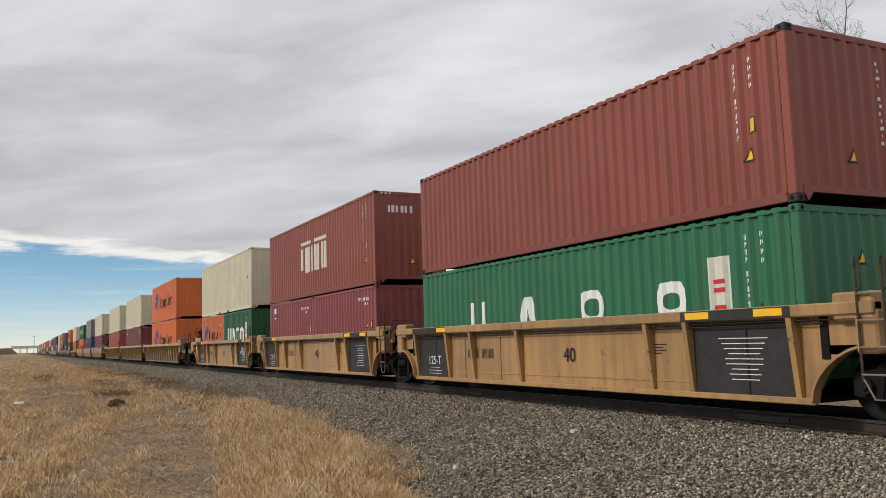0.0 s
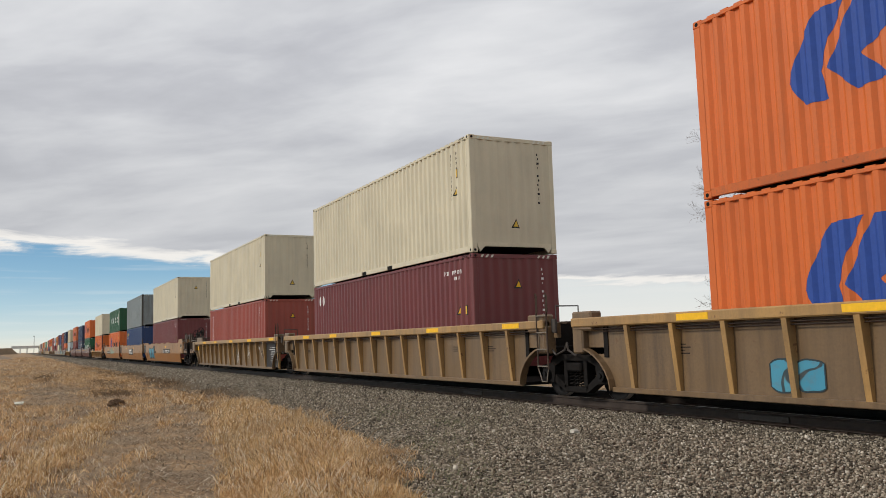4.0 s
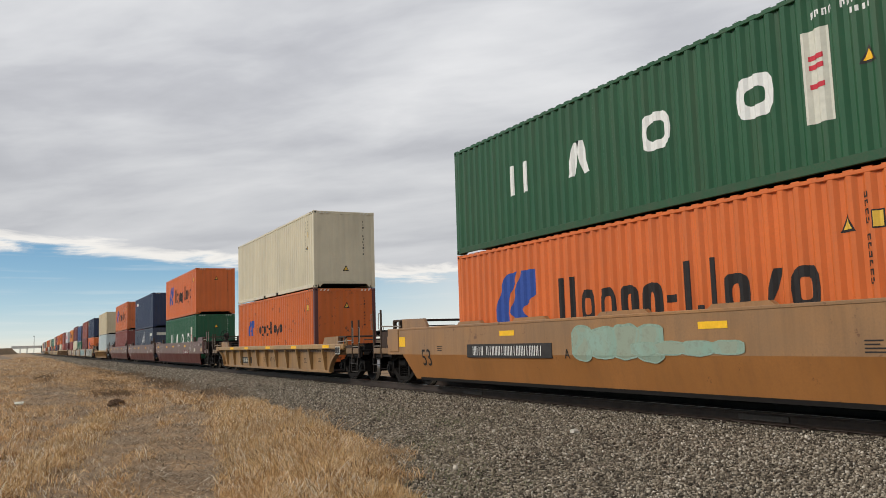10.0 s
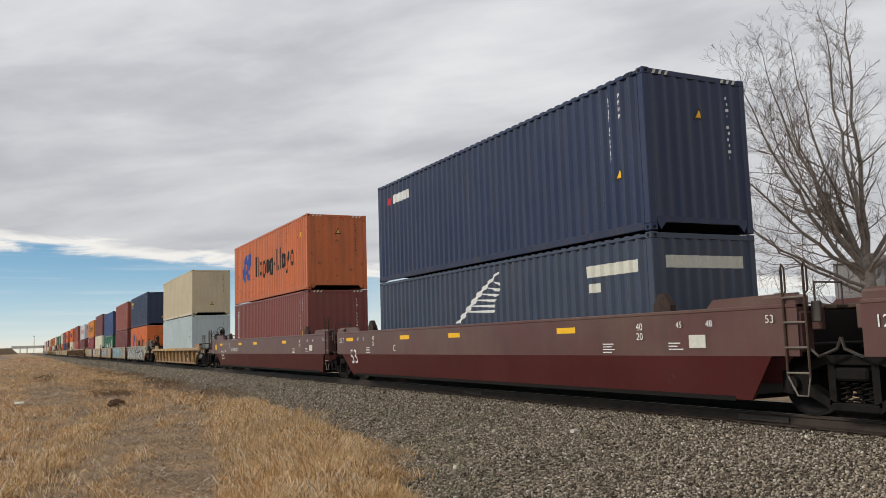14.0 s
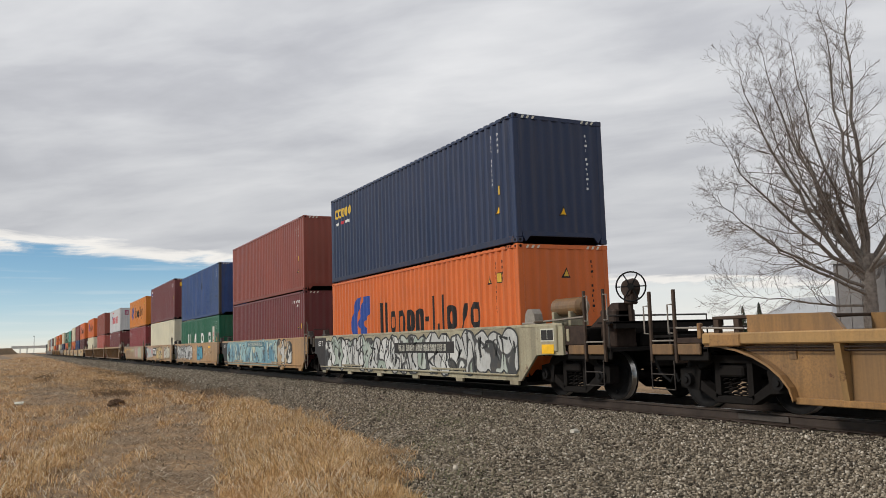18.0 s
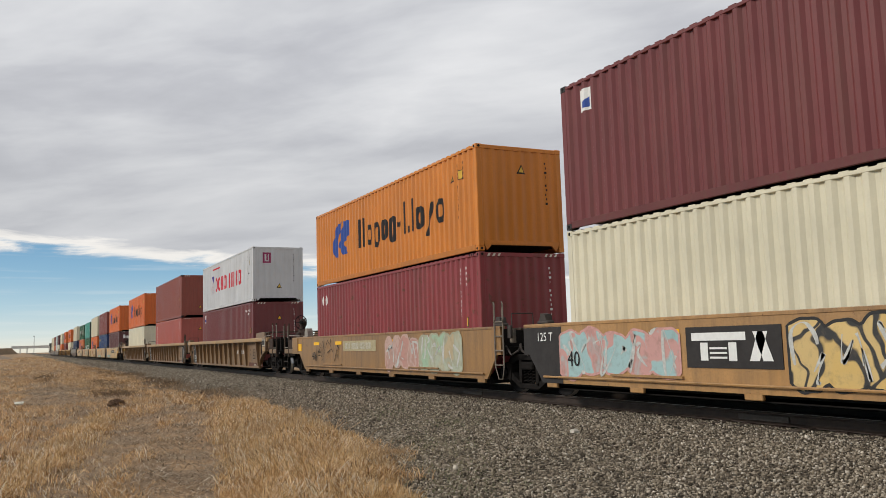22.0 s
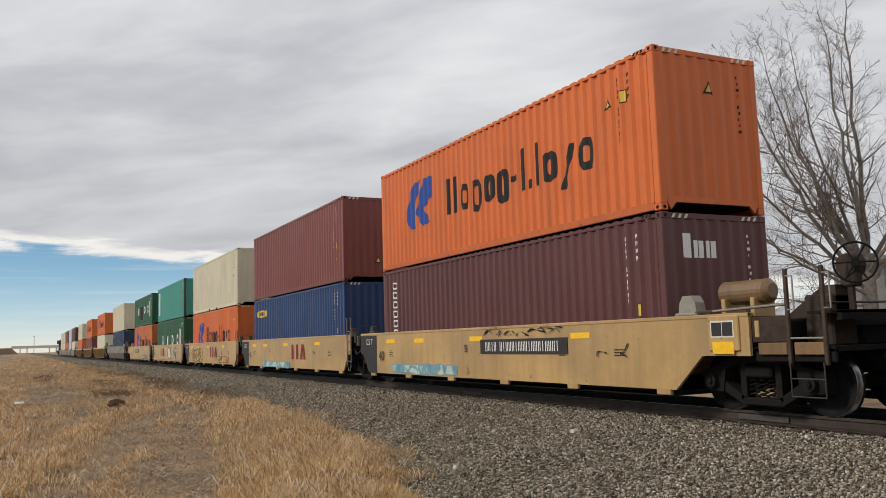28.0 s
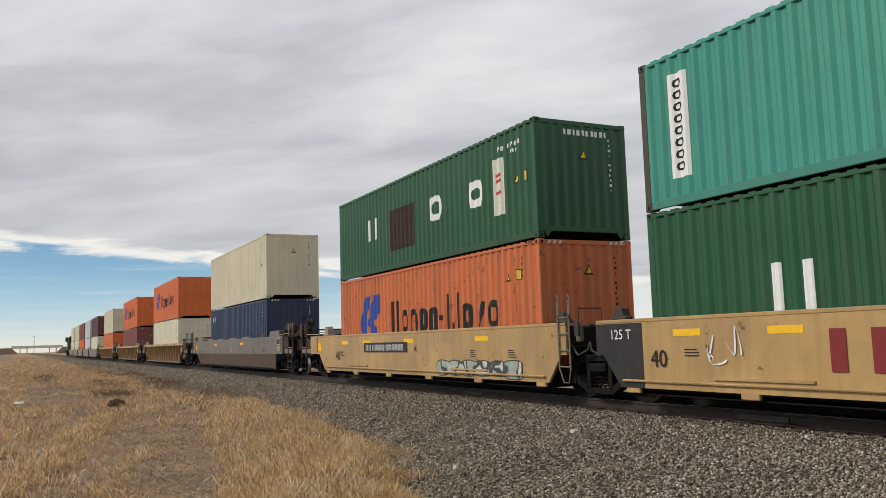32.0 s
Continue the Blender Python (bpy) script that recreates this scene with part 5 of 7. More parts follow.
def spray(parent, x0, x1, z0, z1, cols, seed, y, fold=0.0):
    """A painted piece whose outline runs over fat rounded lumps."""
    rng = random.Random(seed)
    n = max(2, round((x1 - x0) / 0.62))
    lumps = []
    for i in range(n):
        cx = x0 + (x1 - x0) * (i + 0.5) / n
        lumps.append((cx, (x1 - x0) / n * rng.uniform(0.58, 0.75), rng.uniform(0.74, 1.0), rng.uniform(0.74, 1.0)))
    b = Build()
    zc, hh = (z0 + z1) / 2, (z1 - z0) / 2
    cols_n = max(24, int((x1 - x0) / 0.05))
    last = None
    for k in range(cols_n + 1):
        x = x0 + (x1 - x0) * k / cols_n
        up = dn = 0.02
        for cx, rx, hu, hd in lumps:
            u = abs(x - cx) / rx
            if u < 1:
                r = (1 - u ** 2.6) ** 0.5
                up, dn = max(up, hu * r), max(dn, hd * r)
        up *= 1 + 0.10 * noise.noise(Vector((x * 5.0, seed, 0.3)))
        dn *= 1 + 0.10 * noise.noise(Vector((x * 5.0, seed, 7.3)))
        lo_z, hi_z = max(z0 - 0.02, zc - hh * dn), min(z1 + 0.02, zc + hh * up)
        mid_z = min(max(fold, lo_z + 0.3 * (hi_z - lo_z)), hi_z - 0.2 * (hi_z - lo_z)) if not lo_z < fold < hi_z else fold
        col = len(b.v)
        b.v += [(x, y + max(0.0, fold - q) * FOLD, q) for q in (lo_z, mid_z, hi_z)]
        if last is not None:
            b.f += [(last, col, col + 1, last + 1), (last + 1, col + 1, col + 2, last + 2)]
        last = col
    piece = part("graffiti", b, spray_mat(cols, seed), parent, "spray-painted graffiti")
    # painted outline along the edge
    edge = Build()
    m = len(b.v) // 3
    loop = [b.v[3 * k] for k in range(m)] + [b.v[3 * k + 2] for k in range(m - 1, -1, -1)]
    w = 0.022 if z1 - z0 > 0.5 else 0.012
    for k, (x, yy, z) in enumerate(loop):
        p, q = loop[k - 1], loop[(k + 1) % len(loop)]
        d = Vector((q[0] - p[0], q[2] - p[2]))
        d = Vector((d.y, -d.x)).normalized() * w if d.length > 1e-6 else Vector((0, w))
        edge.v += [(x - d.x, yy - 0.0015, z - d.y), (x + d.x, yy - 0.0015, z + d.y)]
    k = len(loop)
    edge.f = [(2 * a, 2 * ((a + 1) % k), 2 * ((a + 1) % k) + 1, 2 * a + 1) for a in range(k)]
    part("outline", edge, plain("spray_outline_%d" % seed, cols[0], 0.6), piece)


def scribble(parent, x0, x1, z0, z1, mat, seed, y, w=0.014, fold=0.0):
    """Loose hand-drawn loops that spell nothing."""
    rng = random.Random(seed)
    b = Build()
    n = max(2, int((x1 - x0) / 0.30))
    for i in range(n):
        cx = x0 + (x1 - x0) * (i + 0.5) / n
        knots = [Vector((cx + rng.uniform(-0.24, 0.24), rng.uniform(z0, z1))) for _ in range(6)]
        path = []
        for k in range(1, len(knots) - 2):
            p0, p1, p2, p3 = knots[k - 1:k + 3]
            for s in range(7):
                t = s / 7
                path.append(0.5 * (2 * p1 + (p2 - p0) * t + (2 * p0 - 5 * p1 + 4 * p2 - p3) * t * t + (3 * p1 - p0 - 3 * p2 + p3) * t ** 3))
        last = None
        for k in range(len(path) - 1):
            d = path[k + 1] - path[k]
            if d.length < 1e-4:
                continue
            q = Vector((-d.y, d.x)).normalized() * w * (0.7 + 0.5 * math.sin(k * 0.5 + i))
            col = len(b.v)
            b.v += [(path[k].x - q.x, y - 0.0003 * (i % 4), min(z1, max(z0, path[k].y - q.y))), (path[k].x + q.x, y - 0.0003 * (i % 4), min(z1, max(z0, path[k].y + q.y)))]
            if last is not None:
                b.f.append((last, col, col + 1, last + 1))
            last = col
    b.v = [(x, yy + max(0.0, fold - z) * FOLD, z) for x, yy, z in b.v]
    tagged(part("scrawl", b, mat, parent, "scrawled paint strokes"), kind="stuff")


# ---------------------------------------------------------------- rail trucks
WHEEL_R = 0.46


def side_frame_build(y):
    b = Build()
    b.prism([(-1.12, 0.34), (-0.72, 0.30), (-0.66, 0.62), (-0.74, 0.70), (-1.12, 0.64)], y - 0.11, y + 0.11)
    b.prism([(1.12, 0.34), (0.72, 0.30), (0.66, 0.62), (0.74, 0.70), (1.12, 0.64)], y - 0.11, y + 0.11)
    b.prism([(-0.78, 0.60), (-0.40, 0.74), (0.40, 0.74), (0.78, 0.60), (0.76, 0.74), (0.42, 0.86), (-0.42, 0.86), (-0.76, 0.74)], y - 0.10, y + 0.10)
    b.prism([(-0.76, 0.34), (-0.34, 0.12), (-0.20, 0.16), (-0.20, 0.24), (-0.32, 0.24), (-0.68, 0.46)], y - 0.09, y + 0.09)
    b.prism([(0.76, 0.34), (0.34, 0.12), (0.20, 0.16), (0.20, 0.24), (0.32, 0.24), (0.68, 0.46)], y - 0.09, y + 0.09)
    b.box(-0.36, 0.36, y - 0.10, y + 0.10, 0.12, 0.24, 0.02)
    b.box(-0.38, -0.27, y - 0.09, y + 0.09, 0.20, 0.78)
    b.box(0.27, 0.38, y - 0.09, y + 0.09, 0.20, 0.78)
    return b


def spring_build():
    b = Build()
    pts = []
    for i in range(0, 37):
        a = 2 * math.pi * i / 8
        pts.append((0.062 * math.cos(a), 0.062 * math.sin(a), 0.24 + 0.30 * i / 36))
    b.rod(pts, 0.018, 3)
    return b


def wheel_build():
    b = Build()
    R = WHEEL_R
    b.lathe([(0.065, 0.10), (0.065, 0.16), (0.02, 0.22), (0.015, 0.34), (0.05, R - 0.075), (0.055, R - 0.06), (0.055, R - 0.006), (0.05, R), (-0.05, R + 0.004), (-0.058, R + 0.026), (-0.075, R + 0.022), (-0.078, R - 0.06), (-0.03, R - 0.10), (-0.03, 0.22), (-0.07, 0.16), (-0.07, 0.10)], 24)
    treads = [i * 15 + q for i in range(24) for q in (6, 7)]
    # cast marks and lightening dimples that show the turning
    for i in range(3):
        a = 2 * math.pi * i / 3
        b.tube((0.30 * math.cos(a), 0.020, 0.30 * math.sin(a)), (0.30 * math.cos(a), 0.034, 0.30 * math.sin(a)), 0.035, 0.03, 8)
    return b.mesh("wheel", WHEEL, True, TREAD, treads)


def rail_truck(place):
    ob = thing("rail_truck", "grimy cast-steel two-axle rail truck with coil springs, on the rails", "rail truck", "trucks of the train")
    MOVING.append((ob, place, TRACK_Y, 0.0))
    for sy in (-1, 1):
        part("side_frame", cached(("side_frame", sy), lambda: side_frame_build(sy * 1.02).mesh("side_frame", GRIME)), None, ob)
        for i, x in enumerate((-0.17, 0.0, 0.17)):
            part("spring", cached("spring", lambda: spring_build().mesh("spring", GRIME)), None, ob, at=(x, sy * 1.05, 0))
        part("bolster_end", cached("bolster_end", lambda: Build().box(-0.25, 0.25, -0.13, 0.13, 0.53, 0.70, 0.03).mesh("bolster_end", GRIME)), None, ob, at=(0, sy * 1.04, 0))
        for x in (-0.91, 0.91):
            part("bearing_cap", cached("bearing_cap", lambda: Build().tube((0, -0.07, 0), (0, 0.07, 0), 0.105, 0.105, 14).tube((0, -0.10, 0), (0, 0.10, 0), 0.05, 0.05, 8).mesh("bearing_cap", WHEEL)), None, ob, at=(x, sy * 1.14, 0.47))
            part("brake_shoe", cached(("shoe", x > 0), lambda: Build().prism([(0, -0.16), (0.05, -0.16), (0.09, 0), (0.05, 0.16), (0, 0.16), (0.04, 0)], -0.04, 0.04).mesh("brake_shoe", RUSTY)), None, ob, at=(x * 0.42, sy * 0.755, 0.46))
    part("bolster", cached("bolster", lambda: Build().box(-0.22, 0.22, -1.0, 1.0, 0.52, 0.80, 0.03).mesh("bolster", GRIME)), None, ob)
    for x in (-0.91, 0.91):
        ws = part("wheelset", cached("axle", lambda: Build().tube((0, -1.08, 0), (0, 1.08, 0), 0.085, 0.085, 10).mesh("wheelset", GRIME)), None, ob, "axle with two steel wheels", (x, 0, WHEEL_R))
        part("wheel", cached("wheel", wheel_build), None, ws, at=(0, 0.755, 0))
        w2 = part("wheel", cached("wheel", wheel_build), None, ws, at=(0, -0.755, 0))
        w2.rotation_euler = (0, 0, math.pi)
        TURNING.append((ws, place + x, x))
    return ob


# ---------------------------------------------------------------- the train
# Each unit: rear end of the upper container along the train, lower boxes, upper box, car style, colour, kind of joint behind, car options.
W_, K_ = WHITE, INK
C = lambda col, mark="", **kw: dict(col=col, mark=mark, **kw)
GRAF_GREY = [(0.05, 0.05, 0.05), (0.45, 0.45, 0.43), (0.30, 0.36, 0.30), (0.58, 0.58, 0.55)]
GRAF_BLUE = [(0.16, 0.30, 0.36), (0.09, 0.24, 0.33), (0.46, 0.55, 0.48), (0.54, 0.52, 0.36), (0.28, 0.45, 0.46)]
GRAF_TAN = [(0.04, 0.04, 0.04), (0.45, 0.34, 0.20), (0.55, 0.55, 0.52), (0.40, 0.28, 0.15)]
GRAF_PINK = [(0.55, 0.30, 0.27), (0.30, 0.46, 0.46), (0.50, 0.26, 0.23), (0.34, 0.50, 0.50)]
GRAF_YELLOW = [(0.03, 0.03, 0.03), (0.62, 0.42, 0.14), (0.66, 0.47, 0.19), (0.60, 0.43, 0.18)]
GRAF_HOT = [(0.04, 0.04, 0.05), (0.45, 0.08, 0.06), (0.62, 0.36, 0.06), (0.62, 0.52, 0.10)]
GRAF_SKY = [(0.03, 0.05, 0.06), (0.05, 0.26, 0.38), (0.07, 0.31, 0.42), (0.06, 0.28, 0.40)]
GRAF_CREAM = [(0.16, 0.12, 0.08), (0.62, 0.56, 0.36), (0.58, 0.50, 0.40), (0.50, 0.40, 0.28), (0.55, 0.56, 0.52)]
GRAF_BW = [(0.03, 0.03, 0.032), (0.55, 0.55, 0.54), (0.62, 0.62, 0.60), (0.45, 0.46, 0.46)]
GRAF_SLATE = [(0.16, 0.15, 0.14), (0.33, 0.33, 0.31), (0.36, 0.36, 0.34)]
GRAF_ROSE = [(0.50, 0.34, 0.29), (0.46, 0.24, 0.20), (0.44, 0.27, 0.22)]
GRAF_LIME = [(0.36, 0.36, 0.26), (0.32, 0.46, 0.32), (0.40, 0.44, 0.34), (0.45, 0.36, 0.22)]
GRAF_INK = [(0.03, 0.03, 0.03), (0.07, 0.06, 0.05), (0.10, 0.08, 0.06)]
GRAF_MINT = [(0.25, 0.34, 0.27), (0.23, 0.35, 0.28), (0.26, 0.38, 0.31), (0.27, 0.32, 0.24)]

c40 = dict(rib=2.05, panel=((4.05, 6.0, 0.27, 1.36), (-6.1, -4.35, 0.30, 1.33)), text=((0.7, 0.73, "40", 0.40, K_), (-5.2, 0.62, "125-T", 0.30, W_)),
           bars=((-3.4, 0.78, 1.2, 0.22, K_),), chord=car_paint("golden"), words=" with black end panels")
r53 = dict(chord=car_paint("golden"), yellow=(-6.2, -3.2, 0.6, 4.4, 8.2), words=" with yellow reflectors")
t53 = dict(text=((-7.45, 0.58, "53", 0.60, K_), (-8.7, 1.20, "125 T", 0.22, W_), (5.9, 1.32, "40", 0.16, K_), (5.9, 1.15, "20", 0.16, K_), (6.9, 1.32, "48", 0.13, K_), (7.4, 1.32, "45", 0.13, K_), (8.25, 1.34, "53", 0.15, K_)), black_end=((-12, -8.25),), yellow=(-3.4, 2.6), lugs=True)
w53 = dict(text=((-7.68, 0.58, "53", 0.62, W_), (-8.75, 1.22, "125 T", 0.22, W_), (-5.97, 1.28, "40", 0.17, W_), (-5.97, 1.12, "20", 0.17, W_), (-7.25, 1.28, "48", 0.14, W_), (-6.75, 1.28, "45", 0.14, W_), (6.0, 1.28, "40", 0.17, W_), (6.0, 1.12, "20", 0.17, W_), (6.95, 1.30, "45", 0.14, W_), (7.6, 1.30, "48", 0.14, W_), (8.75, 1.32, "53", 0.16, W_)), plate=((7.15, 7.5, 0.98, 1.18, PALE),), yellow=(-8.0, -3.72, -0.8, 3.85), ink=WHITE, lugs=False, guides=True)
b53 = dict(text=((6.87, 0.62, "53", 0.44, K_), (-7.63, 0.52, "125T", 0.36, W_), (-8.05, 1.0, "53", 0.17, W_), (-7.25, 1.0, "46", 0.17, W_)),
           panel=((7.35, 8.55, 0.26, 1.36), (-8.35, -6.9, 0.26, 1.36)), words=" with black end panels")
g40 = dict(pipe=True, text=((-6.6, 1.14, "125 T", 0.24, W_), (-5.65, 0.66, "40", 0.40, K_)), black_end=((-12, -6.05),), yellow=(-5.4, -3.1, 1.5, 4.8))
y40 = dict(text=((-6.6, 1.14, "125 T", 0.24, W_), (-5.65, 0.68, "40", 0.40, K_)), black_end=((-12, -6.05),), yellow=(-5.0, -3.1, -0.02, 4.0))


def with_(base, **kw):
    out = dict(base)
    for k, v in kw.items():
        out[k] = tuple(base.get(k, ())) + tuple(v) if isinstance(v, tuple) and k in base else v
    return out


# plain white blocks on the dark plate, crossed by thin lines
PLATE_BLOCKS = [rect(-1.02, 0.92, 1.09, 1.21), rect(-0.70, -0.42, 0.79, 1.06), rect(0.32, 0.60, 0.79, 1.06), rect(1.02, 1.34, 0.79, 1.21, 0.30), rect(1.46, 1.78, 0.79, 1.21, -0.30)] + [rect(-0.36, 0.26, 0.82 + 0.07 * i, 0.85 + 0.07 * i) for i in range(3)]
SMALL_BLOCKS = [[(-1.95 + 0.56 * x, z) for x, z in q] for q in PLATE_BLOCKS]
UNITS = [
    (229.11, [C("faded_green", "blocks_low", h=LOW)], C("red_brown", h=LOW, codes="down", dark_corners=True), "ribbed", "tan", "art", with_(c40)),
    (213.56, [C("crimson", "tiny_sign", length=L20, h=LOW), C("crimson", length=L20, h=LOW)], C("red_brown", "arch_block", end_mark="pair"), "ribbed", "tan", "art", with_(c40)),
    (198.02, [C("worn_orange", "word_emblem", length=L20, h=LOW), C("green", "blocks_low", length=L20, h=LOW)], C("cream", fork=True), "ribbed", "tan", "cpl", with_(c40, brake="rear", tank=False, strokes=((3.0, 6.2, 0.7, 1.2, W_, 31),))),
    (176.24, [C("orange", "word_emblem")], C("orange", "word_emblem"), "ribbed", "brown_tan", "art", with_(r53, bars=((3.6, 0.84, 1.5, 0.18, W_),), graffiti=((-4.9, -4.0, 0.35, 0.85, GRAF_SKY, 11), (-1.5, 0.7, 0.35, 0.8, GRAF_SKY, 12)))),
    (156.44, [C("maroon", "corner_mark")], C("cream", fork=True), "ribbed", "brown_tan", "art", with_(r53)),
    (137.21, [C("brick", "tall_word")], C("cream", fork=True), "ribbed", "brown_tan", "cpl", with_(r53, brake="rear", tank=False, strokes=((1.0, 1.9, 0.4, 1.2, W_, 33), (3.2, 4.0, 0.6, 1.25, W_, 34), (5.4, 6.1, 0.6, 1.2, W_, 35)), panel=((6.8, 8.9, 0.30, 1.36),), text=((6.2, 0.7, "53", 0.4, K_),))),
    (113.54, [C("maroon")], C("cream", fork=True), "tub", "ochre", "art", with_(t53, brake="front", yellow=[2.6], graffiti=((-6.15, -3.4, 0.40, 1.38, GRAF_SKY, 63), (-3.75, -2.75, 1.22, 1.48, GRAF_INK, 66)), plate=((1.55, 4.85, 0.86, 1.16, BLACK_PANEL), (-3.42, -3.02, 1.06, 1.19, BLACK_PANEL), (-3.22, -2.4, 0.89, 1.02, BLACK_PANEL)), bars=((1.75, 0.91, 2.9, 0.20, W_),), text=((0.98, 0.88, "B", 0.28, K_),))),
    (93.79, [C("blue", "small_gold")], C("grey", post="dark_grey"), "tub", "ochre", "art", with_(t53, plate=((-1.25, 2.0, 0.72, 1.28, BLACK_PANEL),), shapes=PLATE_BLOCKS, text=((-3.06, 0.82, "C", 0.28, K_),), strokes=((3.0, 4.4, 0.45, 1.4, K_, 37), (3.2, 4.2, 0.45, 1.4, W_, 38)))),
    (74.14, [C("orange", "word_emblem")], C("deep_green", "four_blocks", h=LOW), "tub", "ochre", "cpl", with_(t53, plate=((-5.2, -1.7, 0.80, 1.10, BLACK_PANEL),), bars=((-4.9, 0.85, 2.9, 0.2, W_),), text=((-1.2, 0.80, "A", 0.26, K_),), graffiti=((-1.0, 1.5, 0.74, 1.42, GRAF_MINT, 14), (0.7, 3.2, 0.86, 1.10, GRAF_MINT, 65)))),
    (50.55, [C("deep_orange", "word_small", post="dark_maroon")], C("cream", fork=True), "ribbed_low", "amber_tan", "cpl", with_(r53, yellow=(), brake="rear", tank=False, chord=car_paint("golden"), rib=1.55, plate=((-5.2, -2.9, 0.42, 0.70, BLACK_PANEL),), bars=((-5.06, 0.48, 2.0, 0.16, PALE),), text=((-0.55, 0.5, "53", 0.32, K_),), strokes=((0.4, 1.2, 0.36, 0.92, K_, 39), (-2.4, -0.9, 1.06, 1.18, K_, 40)))),
    (26.80, [C("green", "blocks_low")], C("orange", "word_emblem"), "tub", "wine", "art", with_(w53, text=((1.66, 0.86, "A", 0.24, W_),), plate=((3.15, 5.3, 0.84, 1.08, plain("wine_plate", lin(112, 44, 50), 0.5)),), bars=((3.25, 0.87, 1.95, 0.17, W_),), strokes=((0.8, 2.1, 1.3, 1.44, W_, 41), (5.5, 6.0, 1.0, 1.35, W_, 42)))),
    (7.44, [C("slate", "wing", h=LOW, end_mark="plate", codes="none")], C("navy", "small_white"), "tub", "wine", "art", with_(w53, text=((-4.4, 0.95, "C", 0.26, W_),))),
    (-11.91, [C("dark_red_brown", "tall_word")], C("worn_orange", "word_emblem"), "tub", "wine", "cpl", with_(w53, bars=((-5.6, 0.98, 1.6, 0.16, W_),), brake="rear", tank=False)),
    (-36.18, [C("ice")], C("tan_cream", fork=True), "ribbed_low", "amber_tan", "cpl", with_(r53, yellow=[-4.75, -2.6, -0.4, 0.95], brake="front", tank=False, chord=car_paint("golden"), plate=((-5.1, -2.9, 0.50, 0.68, BLACK_PANEL),), bars=((-4.95, 0.53, 1.9, 0.12, W_),), rib=1.55, notice=((5.05, 0.48),), text=((-0.47, 0.50, "53", 0.42, K_),), strokes=((0.4, 1.3, 0.30, 0.86, K_, 43), (0.4, 1.3, 0.32, 0.8, PALE, 53), (6.8, 8.4, 0.34, 0.55, K_, 44)))),
    (-57.86, [C("orange", "word_emblem")], C("navy", "small_gold"), "smooth", "grey_tan", "art", with_(g40, brake="front", plate=((-0.1, 3.5, 0.90, 1.18, BLACK_PANEL),), bars=((0.2, 0.95, 2.9, 0.17, PALE),), graffiti=((-6.1, 6.4, 0.34, 1.45, GRAF_GREY, 15),), words=" covered in grey graffiti")),
    (-73.31, [C("maroon")], C("red_brown"), "smooth", "tan", "art", with_(g40, graffiti=((-6.1, 3.2, 0.34, 1.46, GRAF_BLUE, 16), (3.2, 5.3, 0.34, 1.46, GRAF_TAN, 17)), plate=((-5.9, 3.4, 0.36, 1.44, paint("pale_teal_spray", (0.30, 0.42, 0.40), 0.5, 0.3, streak=0.3, fade=0.3, dust=0.3)), (-1.9, 1.2, 1.16, 1.38, plain("teal_plate", lin(70, 110, 120), 0.5))), bars=((-1.7, 1.19, 2.6, 0.17, PALE),), words=" covered in blue graffiti")),
    (-88.90, [C("sea_green", "blocks_low", h=LOW)], C("bright_blue", "long_smudge", end_mark="row", post="dark_grey"), "smooth", "tan", "art", with_(g40, graffiti=((-5.9, -0.4, 0.40, 1.40, GRAF_BW, 18), (1.15, 2.9, 0.42, 1.38, GRAF_SLATE, 63)), strokes=((3.6, 5.2, 0.6, 1.3, PALE, 49), (-0.2, 1.1, 0.8, 1.2, PALE, 50)), words=" with white graffiti")),
    (-104.14, [C("pale_cream")], C("maroon", "tiny_sign", end_mark="yellow", dark_corners=True), "smooth", "tan", "art", with_(g40, graffiti=((-6.1, -2.8, 0.40, 1.38, GRAF_PINK, 95), (-0.7, 2.2, 0.36, 1.42, GRAF_YELLOW, 20), (3.4, 5.9, 0.40, 1.40, GRAF_CREAM, 29)), plate=((-2.65, -0.8, 0.68, 1.30, BLACK_PANEL),), shapes=SMALL_BLOCKS, words=" with pale graffiti")),
    (-119.88, [C("red", "corner_mark")], C("amber", "word_emblem", h=LOW), "smooth", "amber_tan", "cpl", with_(g40, graffiti=((0.9, 3.15, 0.40, 1.40, GRAF_ROSE, 89), (3.2, 5.6, 0.40, 1.42, GRAF_LIME, 92)), plate=((-2.6, 0.2, 0.96, 1.28, plain("khaki_plate", lin(170, 158, 126), 0.6)),), bars=((-2.4, 1.02, 2.3, 0.2, PALE),), strokes=((-5.4, -2.8, 0.6, 1.4, K_, 45),), brake="rear", tank=False, words=" with pink and green graffiti")),
    (-141.62, [C("maroon", "tiny_sign")], C("white", "red_words", end_mark="square", h=LOW), "ribbed", "dull_tan", "art", with_(b53, chord=car_paint("golden"), rib_paint=car_paint("dull_tan"), panel=[(-8.35, -6.9, 0.26, 1.36)], text=((6.12, 0.98, "20", 0.15, K_), (6.12, 0.78, "40", 0.15, K_)), bars=((3.46, 0.84, 1.6, 0.19, W_),), plate=((5.85, 8.3, 0.27, 0.45, plain("worn_wine_paint", lin(92, 56, 44), 0.6, var=0.35, scale=5)), (6.75, 7.2, 0.375, 0.395, PALE), (6.75, 7.2, 0.33, 0.35, PALE), (7.7, 8.15, 0.375, 0.395, PALE), (7.7, 8.15, 0.33, 0.35, PALE)), words=" with a wine-red band")),
